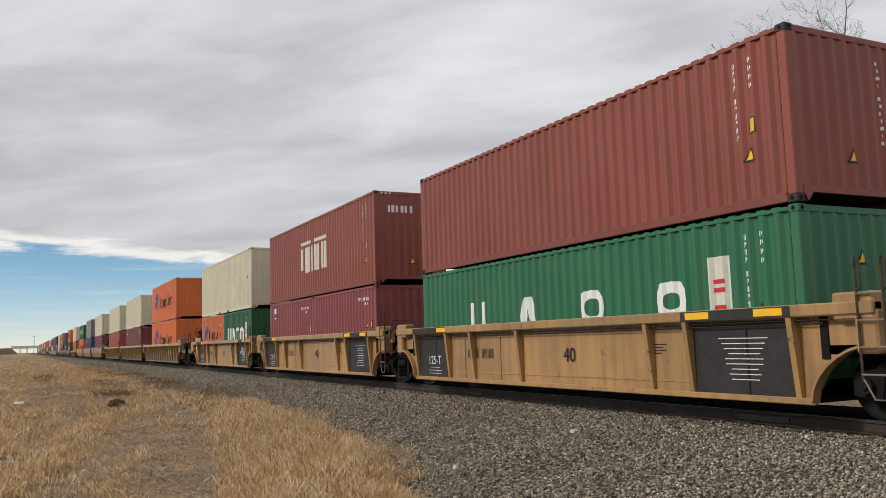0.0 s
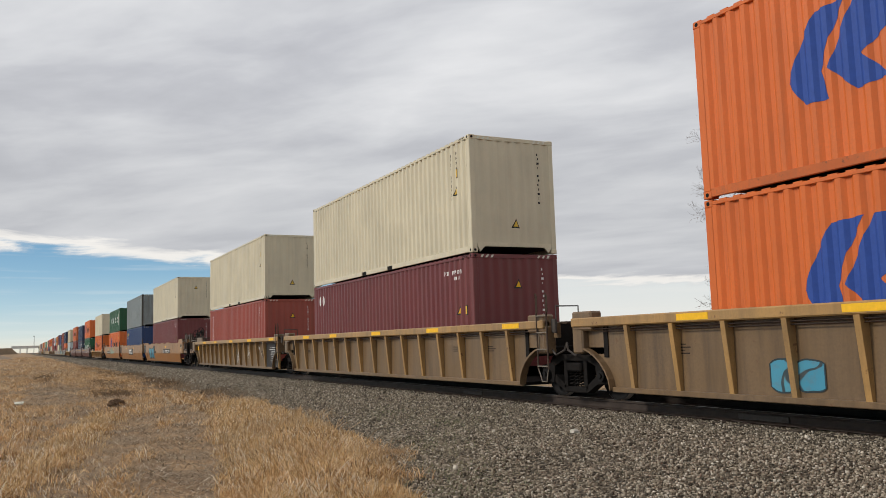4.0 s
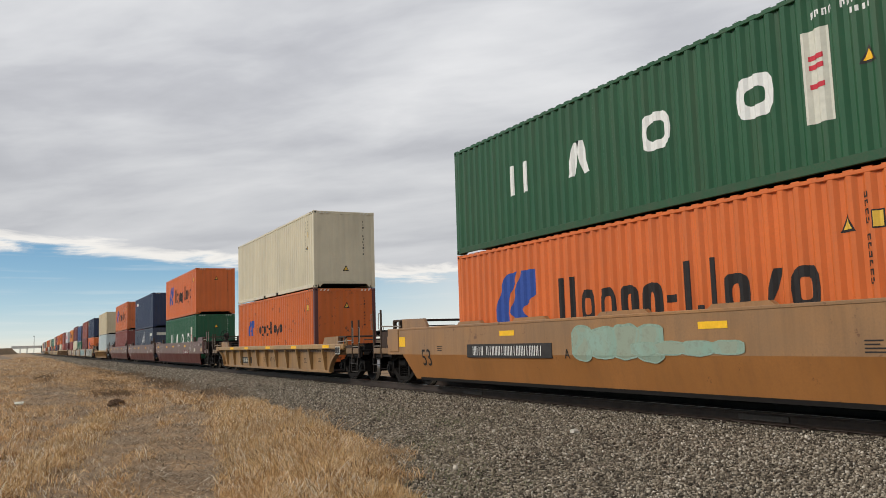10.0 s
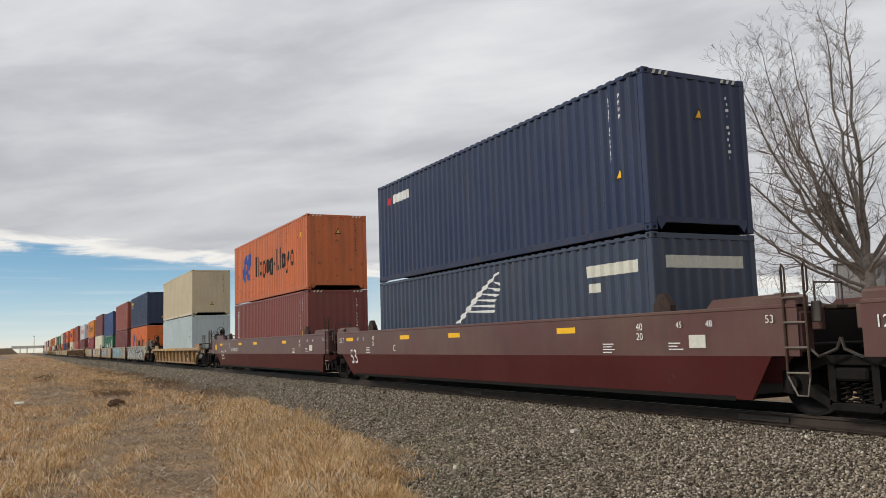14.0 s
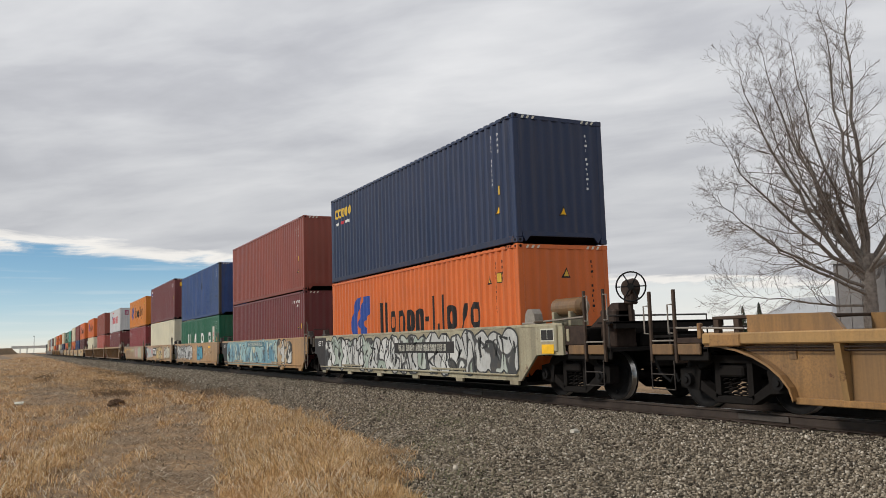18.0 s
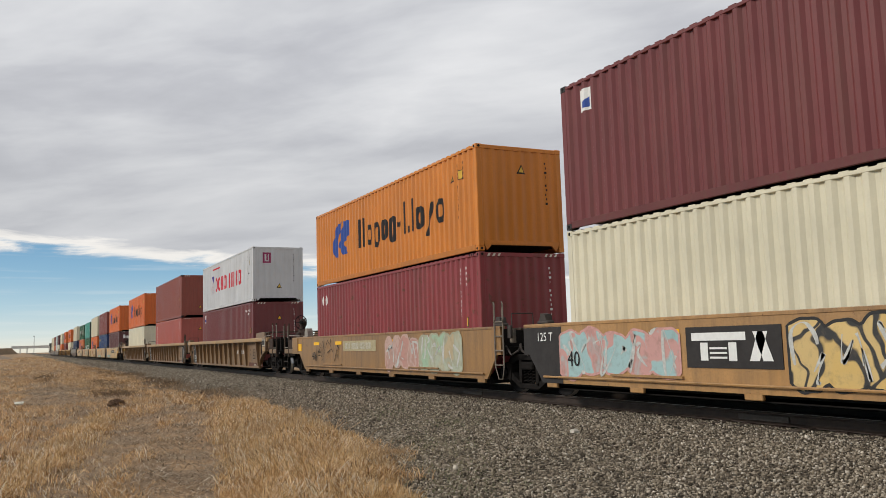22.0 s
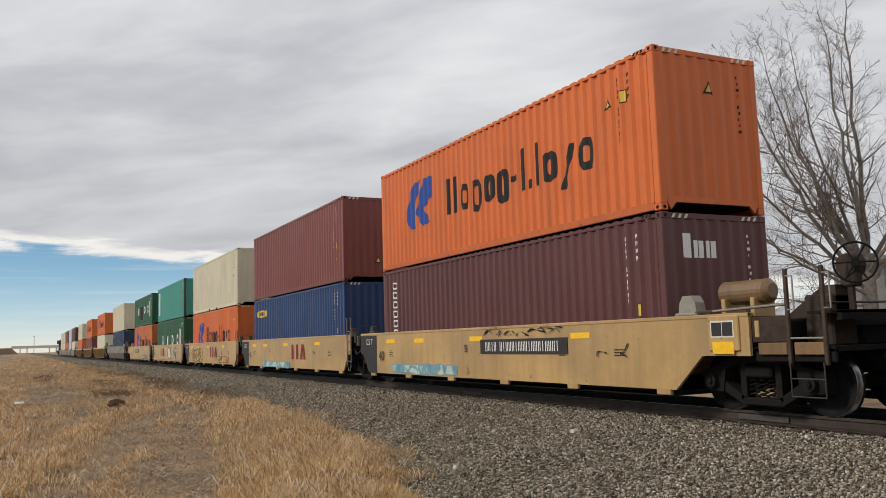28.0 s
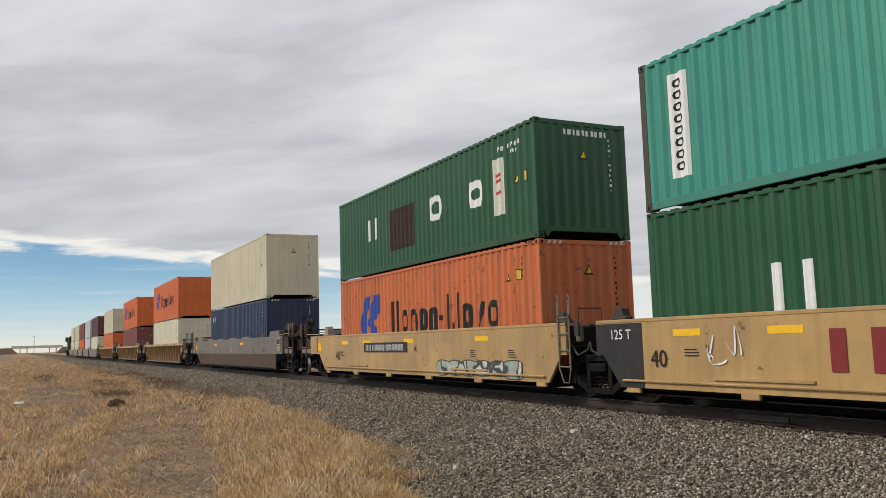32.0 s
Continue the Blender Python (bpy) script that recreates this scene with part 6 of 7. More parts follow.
    (-161.53, [C("salmon", "tall_word")], C("red_brown", dark_corners=True), "ribbed", "dull_tan", "art", with_(b53, chord=car_paint("golden"), rib_paint=car_paint("dull_tan"), ttx=-0.9, text=((7.56, 1.18, "46", 0.13, W_), (8.38, 1.18, "5", 0.13, W_), (6.05, 1.10, "20", 0.13, K_), (6.05, 0.94, "40", 0.13, K_)), plate=((5.85, 7.28, 0.27, 0.43, plain("worn_wine_paint", lin(92, 56, 44), 0.6, var=0.35, scale=5)), (6.75, 7.15, 0.365, 0.385, PALE), (6.75, 7.15, 0.32, 0.34, PALE)), mark_paint=plain("faded_wine_paint", lin(112, 74, 54), 0.6))),
    (-181.10, [C("pale_cream")], C("orange", "word_emblem"), "ribbed", "dull_tan", "cpl", with_(b53, chord=car_paint("golden"), rib_paint=car_paint("dull_tan"), bars=((-5.3, 0.88, 1.9, 0.2, W_),), brake="rear", tank=False)),
    (-202.83, [C("dark_maroon", "tall_word", end_mark="low_word")], C("orange", "word_emblem"), "smooth", "straw", "art", with_(y40, brake="front", plate=((0.2, 3.6, 0.88, 1.20, BLACK_PANEL),), bars=((0.45, 0.94, 2.9, 0.20, W_),), text=((-0.49, 0.92, "B", 0.26, K_),), graffiti=((-4.9, -1.0, 0.34, 0.62, GRAF_BLUE, 22),), strokes=((0.4, 3.4, 1.25, 1.42, K_, 46), (4.55, 5.4, 0.80, 1.1, K_, 47)))),
    (-218.44, [C("blue", "gold_only")], C("dark_red_brown"), "smooth", "straw", "art", with_(y40, ttx=0.75, text=((-2.3, 0.92, "C", 0.24, K_),), graffiti=((-3.5, 0.55, 0.30, 0.58, GRAF_BLUE, 23),))),
    (-234.05, [C("orange", "word_emblem")], C("cream", fork=True), "smooth", "straw", "art", with_(y40, ttx=0.6, graffiti=((-4.7, -1.6, 0.34, 1.16, GRAF_HOT, 24), (2.8, 5.4, 0.36, 0.72, GRAF_HOT, 25)), words=" with hot-coloured graffiti")),
    (-249.70, [C("deep_green", "blocks_low")], C("teal", "white_panel", post="dark_grey", h=LOW), "smooth", "straw", "art", with_(y40, pipe=True, ttx=-2.5, text=((2.6, 0.9, "E", 0.24, K_),), graffiti=((0.95, 2.3, 0.45, 1.38, GRAF_GREY, 26), (3.7, 5.0, 0.42, 1.3, GRAF_GREY, 27)), strokes=((-4.8, -3.9, 0.7, 1.35, W_, 48),))),
    (-265.26, [C("worn_orange", "word_emblem")], C("deep_green", "three_blocks", end_mark="row", h=LOW), "smooth", "straw", "cpl", with_(y40, pipe=True, plate=((-3.3, -0.1, 0.92, 1.20, BLACK_PANEL),), bars=((-3.1, 0.97, 2.8, 0.17, W_),), text=((0.43, 0.94, "A", 0.24, K_),), graffiti=((1.7, 5.7, 0.34, 0.78, GRAF_GREY, 28),))),
    (-287.12, [C("navy", "corner_mark")], C("cream"), "tub", "smoke", "cpl", with_(t53, brake="front", text=((0.5, 0.95, "53", 0.3, W_),))),
    (-310.76, [C("pale_cream")], C("orange", "word_emblem"), "ribbed", "brown_tan", "cpl", with_(r53, yellow=())),
    (-334.36, [C("dark_red_brown")], C("orange", "word_emblem"), "ribbed", "brown_tan", "cpl", with_(r53, yellow=())),
    (-358.30, [C("orange")], C("cream"), "ribbed", "brown_tan", "cpl", with_(r53, yellow=())),
    (-381.4, [C("pale_cream")], C("dark_maroon"), "smooth", "smoke", "art", with_(y40)),
    (-397.0, [C("white")], C("ice"), "smooth", "smoke", "art", with_(y40)),
    (-412.6, [C("orange")], C("dark_red_brown"), "smooth", "smoke", "art", with_(y40)),
    (-428.2, [C("pale_cream")], C("cream"), "smooth", "smoke", "art", with_(y40)),
    (-443.8, [C("pale_cream")], C("cream"), "smooth", "smoke", "cpl", with_(y40)),
]
SEAT = 0.375


def make_train():
    mids = [u[0] + L40 / 2 for u in UNITS]
    shift = {2: 0.95, 13: -0.95, 18: 0.65, 21: -0.95, 26: 0.5, 30: -0.5}
    joints = [UNITS[0][0] + L40 + 1.69]
    kinds = ["art"]
    for i, (a, b) in enumerate(zip(UNITS, UNITS[1:])):
        joints.append((a[0] + b[0] + L40) / 2 + shift.get(i, 0.0))
        kinds.append(a[5])
    joints.append(UNITS[-1][0] - 4.8)
    kinds.append("cpl")
    for i, (rear, lower, upper, style, colour, _, opts) in enumerate(UNITS):
        mid = mids[i]
        well_car(mid, joints[i] - mid, mid - joints[i + 1], kinds[i], kinds[i + 1], style, colour, opts)
        if len(lower) == 1:
            container(mid, SEAT, **lower[0])
        else:
            container(mid - L20 / 2 - 0.038, SEAT, **lower[0])
            container(mid + L20 / 2 + 0.038, SEAT, **lower[1])
        container(mid, SEAT + lower[0].get("h", HIGH) + 0.022, **upper)
    for j, kind in zip(joints, kinds):
        if kind == "art":
            rail_truck(j)
        else:
            rail_truck(j + 2.05)
            if j > joints[-1]:
                rail_truck(j - 2.05)
    return joints[-1]


def locomotive(front):
    """Dark diesel locomotive that pushes at the tail; front: its coupler along the train."""
    ob = thing("locomotive", "dark green and black diesel locomotive at the train tail", "locomotive")
    mid = front - 11.3
    MOVING.append((ob, mid, TRACK_Y, 0.0))
    dark = paint("loco_paint", lin(52, 56, 54), 0.45, 0.3)
    part("frame", Build().box(-10.9, 10.9, -1.45, 1.45, 1.15, 1.55, 0.03), GRIME, ob)
    part("hood", Build().box(-10.0, 6.4, -0.95, 0.95, 1.55, 4.35, 0.12), dark, ob)
    part("cab", Build().prism_x([(-1.5, 1.55), (1.5, 1.55), (1.5, 4.1), (1.05, 4.75), (-1.05, 4.75), (-1.5, 4.1)], 6.4, 8.9), dark, ob)
    part("nose", Build().prism_x([(-1.2, 1.55), (1.2, 1.55), (1.0, 3.3), (-1.0, 3.3)], 8.9, 10.6), dark, ob)
    for y in (-0.75, 0.75):
        part("windshield", Build().box(8.9, 8.915, y - 0.45, y + 0.45, 3.55, 4.25), plain("dark_glass", (0.02, 0.025, 0.03), 0.1), ob, "dark windshield pane", (0, 0, 0))
    part("radiator", Build().box(-10.0, -7.2, -1.4, 1.4, 3.6, 4.7, 0.08), dark, ob)
    part("fuel_tank", Build().prism_x([(-1.4, 1.15), (1.4, 1.15), (1.2, 0.35), (-1.2, 0.35)], -3.0, 3.0), GRIME, ob)
    part("plow", Build().prism_x([(-1.45, 0.25), (1.45, 0.25), (1.45, 1.15), (-1.45, 1.15)], 10.7, 10.95), GRIME, ob)
    for x in (-10.6, 10.8):
        part("handrail", Build().rod([(x, -1.4, 1.55), (x, -1.4, 2.6), (x, 1.4, 2.6), (x, 1.4, 1.55)], 0.03), PALE, ob)
    part("side_handrail", Build().rod([(-10.4, -1.45, 2.55), (6.2, -1.45, 2.55)], 0.025).rod([(-4, -1.45, 1.55), (-4, -1.45, 2.55)], 0.02).rod([(0, -1.45, 1.55), (0, -1.45, 2.55)], 0.02), PALE, ob)
    for x in (-7.2, 7.0):
        part("truck_frame", Build().prism([(-2.4, 0.45), (-2.0, 0.25), (2.0, 0.25), (2.4, 0.45), (2.4, 0.9), (-2.4, 0.9)], -1.15, -0.95).prism([(-2.4, 0.45), (-2.0, 0.25), (2.0, 0.25), (2.4, 0.45), (2.4, 0.9), (-2.4, 0.9)], 0.95, 1.15), GRIME, ob, at=(x, 0, 0))
        for dx in (-1.7, 0, 1.7):
            for y in (-0.755, 0.755):
                w = part("wheel", cached("wheel", wheel_build), None, ob, at=(x + dx, y, WHEEL_R))
                if y < 0:
                    w.rotation_euler = (0, 0, math.pi)


TAIL = make_train()
locomotive(TAIL)
# ---------------------------------------------------------------- ground
def edge_y(x):
    """Where the ballast ends and the grass begins, on the camera's side."""
    pts = ((-400, 6.6), (-110, 6.4), (-60, 6.3), (-36, 6.0), (-28, 6.4), (-22.8, 6.0), (-16.9, 5.6), (-14, 5.4), (-12.1, 4.85), (-9.9, 4.15), (-8.7, 3.78), (-6, 2.6), (0, 0.5), (30, -2))
    for (a, ya), (b, yb) in zip(pts, pts[1:]):
        if a <= x <= b:
            return ya + (yb - ya) * (x - a) / (b - a)
    return pts[0][1] if x < pts[0][0] else pts[-1][1]


def ground_z(x, y):
    d = y - TRACK_Y
    if abs(d) < 1.75:
        z = -0.20
    elif d < 0:
        e = edge_y(x)
        t = min(1.0, (-d - 1.75) / max(0.5, (TRACK_Y - 1.75) - (e - 0.6)))
        z = -0.20 - 0.34 * (t * t * (3 - 2 * t))
    else:
        t = min(1.0, (d - 1.75) / 4.0)
        z = -0.20 - 0.75 * (t * t * (3 - 2 * t))
    r = math.hypot(x, y)
    soft = min(1.0, max(0.0, (abs(d) - 2.0) / 3.0))
    z += soft * 0.10 * noise.noise(Vector((x * 0.22, y * 0.22, 1.3))) + soft * 0.035 * noise.noise(Vector((x * 0.9, y * 0.9, 4.1)))
    if r > 150 and abs(d) > 12:
        z += 0.6 * noise.noise(Vector((x * 0.006, y * 0.006, 7.7))) * min(1, (r - 150) / 200)
    return z


def ground_mat():
    m, nt, bs = base_mat("ballast_and_dry_ground")
    tc = nt.nodes.new("ShaderNodeTexCoord")
    sep = node(nt, "ShaderNodeSeparateXYZ", Vector=tc.outputs["Object"])
    x, y, z = sep.outputs
    # ballast edge follows the grass line
    ex = node(nt, "ShaderNodeMapRange", Value=x, From_Min=-26.0, From_Max=-4.0, To_Min=6.1, To_Max=2.2)
    wob = node(nt, "ShaderNodeTexNoise", Vector=tc.outputs["Object"], Scale=0.55, Detail=5.0, Roughness=0.6)
    dist = math_node(nt, "SUBTRACT", math_node(nt, "MULTIPLY_ADD", wob.outputs[0], 1.4, math_node(nt, "SUBTRACT", y, 0.7)), ex.outputs[0])
    near = ramp(nt, math_node(nt, "MULTIPLY_ADD", dist, 0.5, 0.5), [(0.35, (0, 0, 0)), (0.62, (1, 1, 1))])
    farside = ramp(nt, math_node(nt, "MULTIPLY_ADD", y, 0.02, 0.0), [(0.27, (1, 1, 1)), (0.33, (0, 0, 0))])
    mask = math_node(nt, "MULTIPLY", near, farside)
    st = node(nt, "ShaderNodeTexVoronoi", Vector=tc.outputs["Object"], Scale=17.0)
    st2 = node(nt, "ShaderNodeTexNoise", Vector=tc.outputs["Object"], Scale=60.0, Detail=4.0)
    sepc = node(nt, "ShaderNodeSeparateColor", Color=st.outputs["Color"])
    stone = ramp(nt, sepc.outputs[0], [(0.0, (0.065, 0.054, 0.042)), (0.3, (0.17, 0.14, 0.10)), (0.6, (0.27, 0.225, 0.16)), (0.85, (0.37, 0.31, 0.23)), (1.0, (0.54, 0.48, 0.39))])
    # shade between the stones painted in: near-black towards each cell's edge
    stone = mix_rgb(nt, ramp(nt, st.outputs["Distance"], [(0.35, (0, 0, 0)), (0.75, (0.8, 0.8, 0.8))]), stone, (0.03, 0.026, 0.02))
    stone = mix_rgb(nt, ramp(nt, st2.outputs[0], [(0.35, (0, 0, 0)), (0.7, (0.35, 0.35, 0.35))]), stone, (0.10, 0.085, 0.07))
    g1 = node(nt, "ShaderNodeTexNoise", Vector=tc.outputs["Object"], Scale=0.35, Detail=8.0, Roughness=0.65)
    g2 = node(nt, "ShaderNodeTexNoise", Vector=tc.outputs["Object"], Scale=9.0, Detail=8.0, Roughness=0.7)
    soil = ramp(nt, g1.outputs[0], [(0.30, (0.19, 0.138, 0.094)), (0.42, (0.34, 0.232, 0.138)), (0.50, (0.47, 0.31, 0.175)), (0.58, (0.33, 0.23, 0.142)), (0.72, (0.45, 0.345, 0.235))])
    soil = mix_rgb(nt, ramp(nt, g2.outputs[0], [(0.38, (0.55, 0.55, 0.55)), (0.62, (0, 0, 0))]), soil, (0.12, 0.09, 0.065))
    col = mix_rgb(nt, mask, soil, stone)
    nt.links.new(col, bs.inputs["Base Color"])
    bs.inputs["Roughness"].default_value = 0.95
    bs.inputs["Specular IOR Level"].default_value = 0.1
    hgt = math_node(nt, "MULTIPLY_ADD", st.outputs["Distance"], -1.0, math_node(nt, "MULTIPLY", g2.outputs[0], 0.8))
    bump = node(nt, "ShaderNodeBump", Strength=0.9, Distance=0.05, Height=hgt)
    nt.links.new(bump.outputs[0], bs.inputs["Normal"])
    return m


def spread(fine, step, limit, grow):
    out, s = list(fine), step
    while out[-1] < limit:
        s *= grow
        out.append(out[-1] + s)
    return out


def make_ground():
    xr = spread(np.arange(-70, 12, 0.5).tolist(), 0.5, 3500, 1.25)
    xl = sorted(-v for v in spread([70.5], 0.6, 3900, 1.12))
    xs = xl + xr
    yr = spread(np.arange(-6, 20, 0.4).tolist(), 0.5, 3900, 1.2)
    yl = sorted(-v for v in spread([6.5], 0.6, 3500, 1.25))
    ys = yl + yr
    b = Build()
    b.v = [(x, y, ground_z(x, y)) for y in ys for x in xs]
    n = len(xs)
    b.f = [(j * n + i, j * n + i + 1, (j + 1) * n + i + 1, (j + 1) * n + i) for j in range(len(ys) - 1) for i in range(n - 1)]
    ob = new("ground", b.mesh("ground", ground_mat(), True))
    tagged(ob, "dry dirt and grey-brown ballast ground reaching the horizon", "ground", kind="structure")


make_ground()


# ---------------------------------------------------------------- track
def make_track():
    steel = plain("rail_steel", lin(70, 60, 54), 0.6, 0.3, 0.3, 3)
    ob = thing("railway_track", "two steel rails on weathered timber ties in ballast", "track", kind="structure")
    prof = [(-0.07, -0.18), (0.07, -0.18), (0.07, -0.165), (0.012, -0.145), (0.012, -0.045), (0.037, -0.035), (0.037, -0.008), (0.025, 0.0), (-0.025, 0.0), (-0.037, -0.008), (-0.037, -0.035), (-0.012, -0.045), (-0.012, -0.145), (-0.07, -0.165)]
    for s in (-1, 1):
        r = part("rail", Build().prism_x(prof, -1500, 300), steel, ob, "brown steel rail", (0, TRACK_Y + s * 0.755, 0))
        part("running_surface", Build().box(-1500, 300, -0.024, 0.024, 0.0, 0.002), TREAD, r, "polished rail head", (0, 0, 0.0))
    part("rail_joint_bar", Build().box(-0.48, 0.48, -0.03, 0.0, -0.14, -0.05, 0.008), plain("joint_bar_steel", lin(84, 77, 72), 0.6, 0.2), ob, "bolted joint bar", (-18.3, TRACK_Y - 0.755 - 0.012, 0))
    part("rail_joint_bar", Build().box(-0.48, 0.48, -0.03, 0.0, -0.14, -0.05, 0.008), plain("joint_bar_steel", lin(84, 77, 72), 0.6, 0.2), ob, "bolted joint bar", (-9.2, TRACK_Y - 0.755 - 0.012, 0))
    wood = plain("weathered_tie_timber", (0.085, 0.065, 0.05), 0.9, 0, 0.45, 4)
    tie = Build().box(-0.115, 0.115, -1.30, 1.30, -0.36, -0.182, 0.012).mesh("tie", wood)
    plate = Build().box(-0.09, 0.09, -0.17, 0.17, -0.182, -0.168).mesh("tie_plate", RUSTY)
    rng = random.Random(3)
    for i in range(150):
        x = 6 - i * 0.53
        t = part("tie", tie, None, ob, at=(x + rng.uniform(-0.02, 0.02), TRACK_Y + rng.uniform(-0.05, 0.05), rng.uniform(-0.012, 0.004)))
        t.rotation_euler = (0, 0, rng.uniform(-0.02, 0.02))
        if x > -45:
            part("tie_plate", plate, None, t, at=(0, -0.755, 0.001))


make_track()


# ---------------------------------------------------------------- loose stone and grass
def stones(name, label, rows, material):
    """Many small broken stones in one mesh; rows: x, y, z, size."""
    rng = np.random.default_rng(5)
    base = np.array([(x, y, z) for x in (-0.6, 0.6) for y in (-0.6, 0.6) for z in (-0.6, 0.6)])
    tri = np.array([(0, 1, 3), (0, 3, 2), (4, 6, 7), (4, 7, 5), (0, 4, 5), (0, 5, 1), (2, 3, 7), (2, 7, 6), (0, 2, 6), (0, 6, 4), (1, 5, 7), (1, 7, 3)])
    n = len(rows)
    v = np.repeat(base[None], n, 0) * rng.uniform(0.45, 1.3, (n, 8, 3))
    v = v * rng.uniform(0.55, 1.25, (n, 1, 3))
    a = rng.uniform(0, 6.28, n)
    t = rng.uniform(-0.7, 0.7, n)
    ca, sa, ct, st = np.cos(a), np.sin(a), np.cos(t), np.sin(t)
    rot = np.stack([np.stack([ca, -sa * ct, sa * st], 1), np.stack([sa, ca * ct, -ca * st], 1), np.stack([0 * a, st, ct], 1)], 1)
    v = np.einsum("nij,nkj->nki", rot, v) * (rows[:, 3:4, None] / 2) + rows[:, None, :3]
    f = tri[None] + 8 * np.arange(n)[:, None, None]
    me = bpy.data.meshes.new(name)
    me.vertices.add(8 * n)
    me.vertices.foreach_set("co", v.ravel())
    me.loops.add(36 * n)
    me.polygons.add(12 * n)
    me.loops.foreach_set("vertex_index", f.ravel())
    me.polygons.foreach_set("loop_start", np.arange(0, 36 * n, 3))
    me.update(calc_edges=True)
    me.materials.append(material)
    ob = new(name, me)
    return tagged(ob, label, "gravel", kind="stuff")


def island_mat(name, stops, rough=0.9, fine=25.0, trans=False):
    m, nt, bs = base_mat(name)
    geo = nt.nodes.new("ShaderNodeNewGeometry")
    tc = nt.nodes.new("ShaderNodeTexCoord")
    c = ramp(nt, geo.outputs["Random Per Island"], stops)
    n = node(nt, "ShaderNodeTexNoise", Vector=tc.outputs["Object"], Scale=fine, Detail=4.0)
    c = mix_rgb(nt, ramp(nt, n.outputs[0], [(0.35, (0, 0, 0)), (0.7, (0.4, 0.4, 0.4))]), c, tuple(v * 0.55 for v in stops[0][1]))
    nt.links.new(c, bs.inputs["Base Color"])
    bs.inputs["Roughness"].default_value = rough
    bs.inputs["Specular IOR Level"].default_value = 0.15
    return m


def make_ballast():
    rng = np.random.default_rng(11)
    rows = []
    n = 0
    while n < 92000:
        # nearer strips get more stones
        x = -4.0 - 52.0 * rng.random() ** 2.2
        y = rng.uniform(2.0, 9.85)
        e = edge_y(x) - 0.6 + 0.35 * math.sin(x * 1.7)
        if y < e and rng.random() > 0.012:
            continue
        s = 0.017 + 0.034 * rng.random() ** 1.8 + 0.0006 * (-x)
        if rng.random() < 0.004:
            s *= 1.9
        rows.append((x, y, ground_z(x, y) + 0.2 * s, s))
        n += 1
    while n < 104000:
        x, y = -52.0 - 75.0 * rng.random() ** 1.3, rng.uniform(5.4, 9.6)
        if y > edge_y(x) - 0.5:
            s = rng.uniform(0.05, 0.10)
            rows.append((x, y, ground_z(x, y) + 0.2 * s, s))
            n += 1
    mat = island_mat("broken_ballast_stone", [(0.0, (0.05, 0.041, 0.031)), (0.25, (0.17, 0.138, 0.103)), (0.60, (0.335, 0.28, 0.208)), (0.88, (0.46, 0.395, 0.305)), (1.0, (0.68, 0.61, 0.51))])
    stones("ballast_stones", "loose grey-brown crushed ballast stones beside the rails", np.array(rows), mat)


make_ballast()


def grass(name, label, rows, material, seed, curl):
    """Dry curved blades in one mesh; rows: x, y, z, height, lean."""
    rng = np.random.default_rng(seed)
    n = len(rows)
    a = rng.uniform(0, 6.283, n)
    b = rng.uniform(0, 6.283, n)
    h = rows[:, 3]
    w = 0.0014 + 0.0042 * rng.random(n) ** 2.2 + 0.00016 * np.abs(rows[:, 0])
    side = np.stack([np.cos(a), np.sin(a), 0 * a], 1) * w[:, None]
    lean = np.stack([np.cos(b), np.sin(b), 0 * b], 1) * (h * rows[:, 4])[:, None]
    up = np.stack([0 * h, 0 * h, h], 1)
    droop = (curl * rng.random(n) ** 2)[:, None]
    p = rows[:, :3]
    mid = p + up * 0.45 + lean * 0.22
    high = p + up * (0.80 - 0.10 * droop) + lean * 0.60
    tip = p + up * (1.0 - 0.75 * droop) + lean * (1.0 + 0.35 * droop)
    v = np.stack([p - side, p + side, mid - side * 0.9, mid + side * 0.9, high - side * 0.8, high + side * 0.8, tip], 1)
    q = np.arange(n)[:, None] * 7
    idx = np.concatenate([q, q + 1, q + 3, q + 2, q + 2, q + 3, q + 5, q + 4, q + 4, q + 5, q + 6], 1).ravel()
    me = bpy.data.meshes.new(name)
    me.vertices.add(7 * n)
    me.vertices.foreach_set("co", v.ravel())
    me.loops.add(11 * n)
    me.loops.foreach_set("vertex_index", idx)
    me.polygons.add(3 * n)
    me.polygons.foreach_set("loop_start", (np.arange(n)[:, None] * 11 + np.array([0, 4, 8])).ravel())
    me.update(calc_edges=True)
    me.materials.append(material)
    return tagged(new(name, me), label, "grass", kind="stuff")


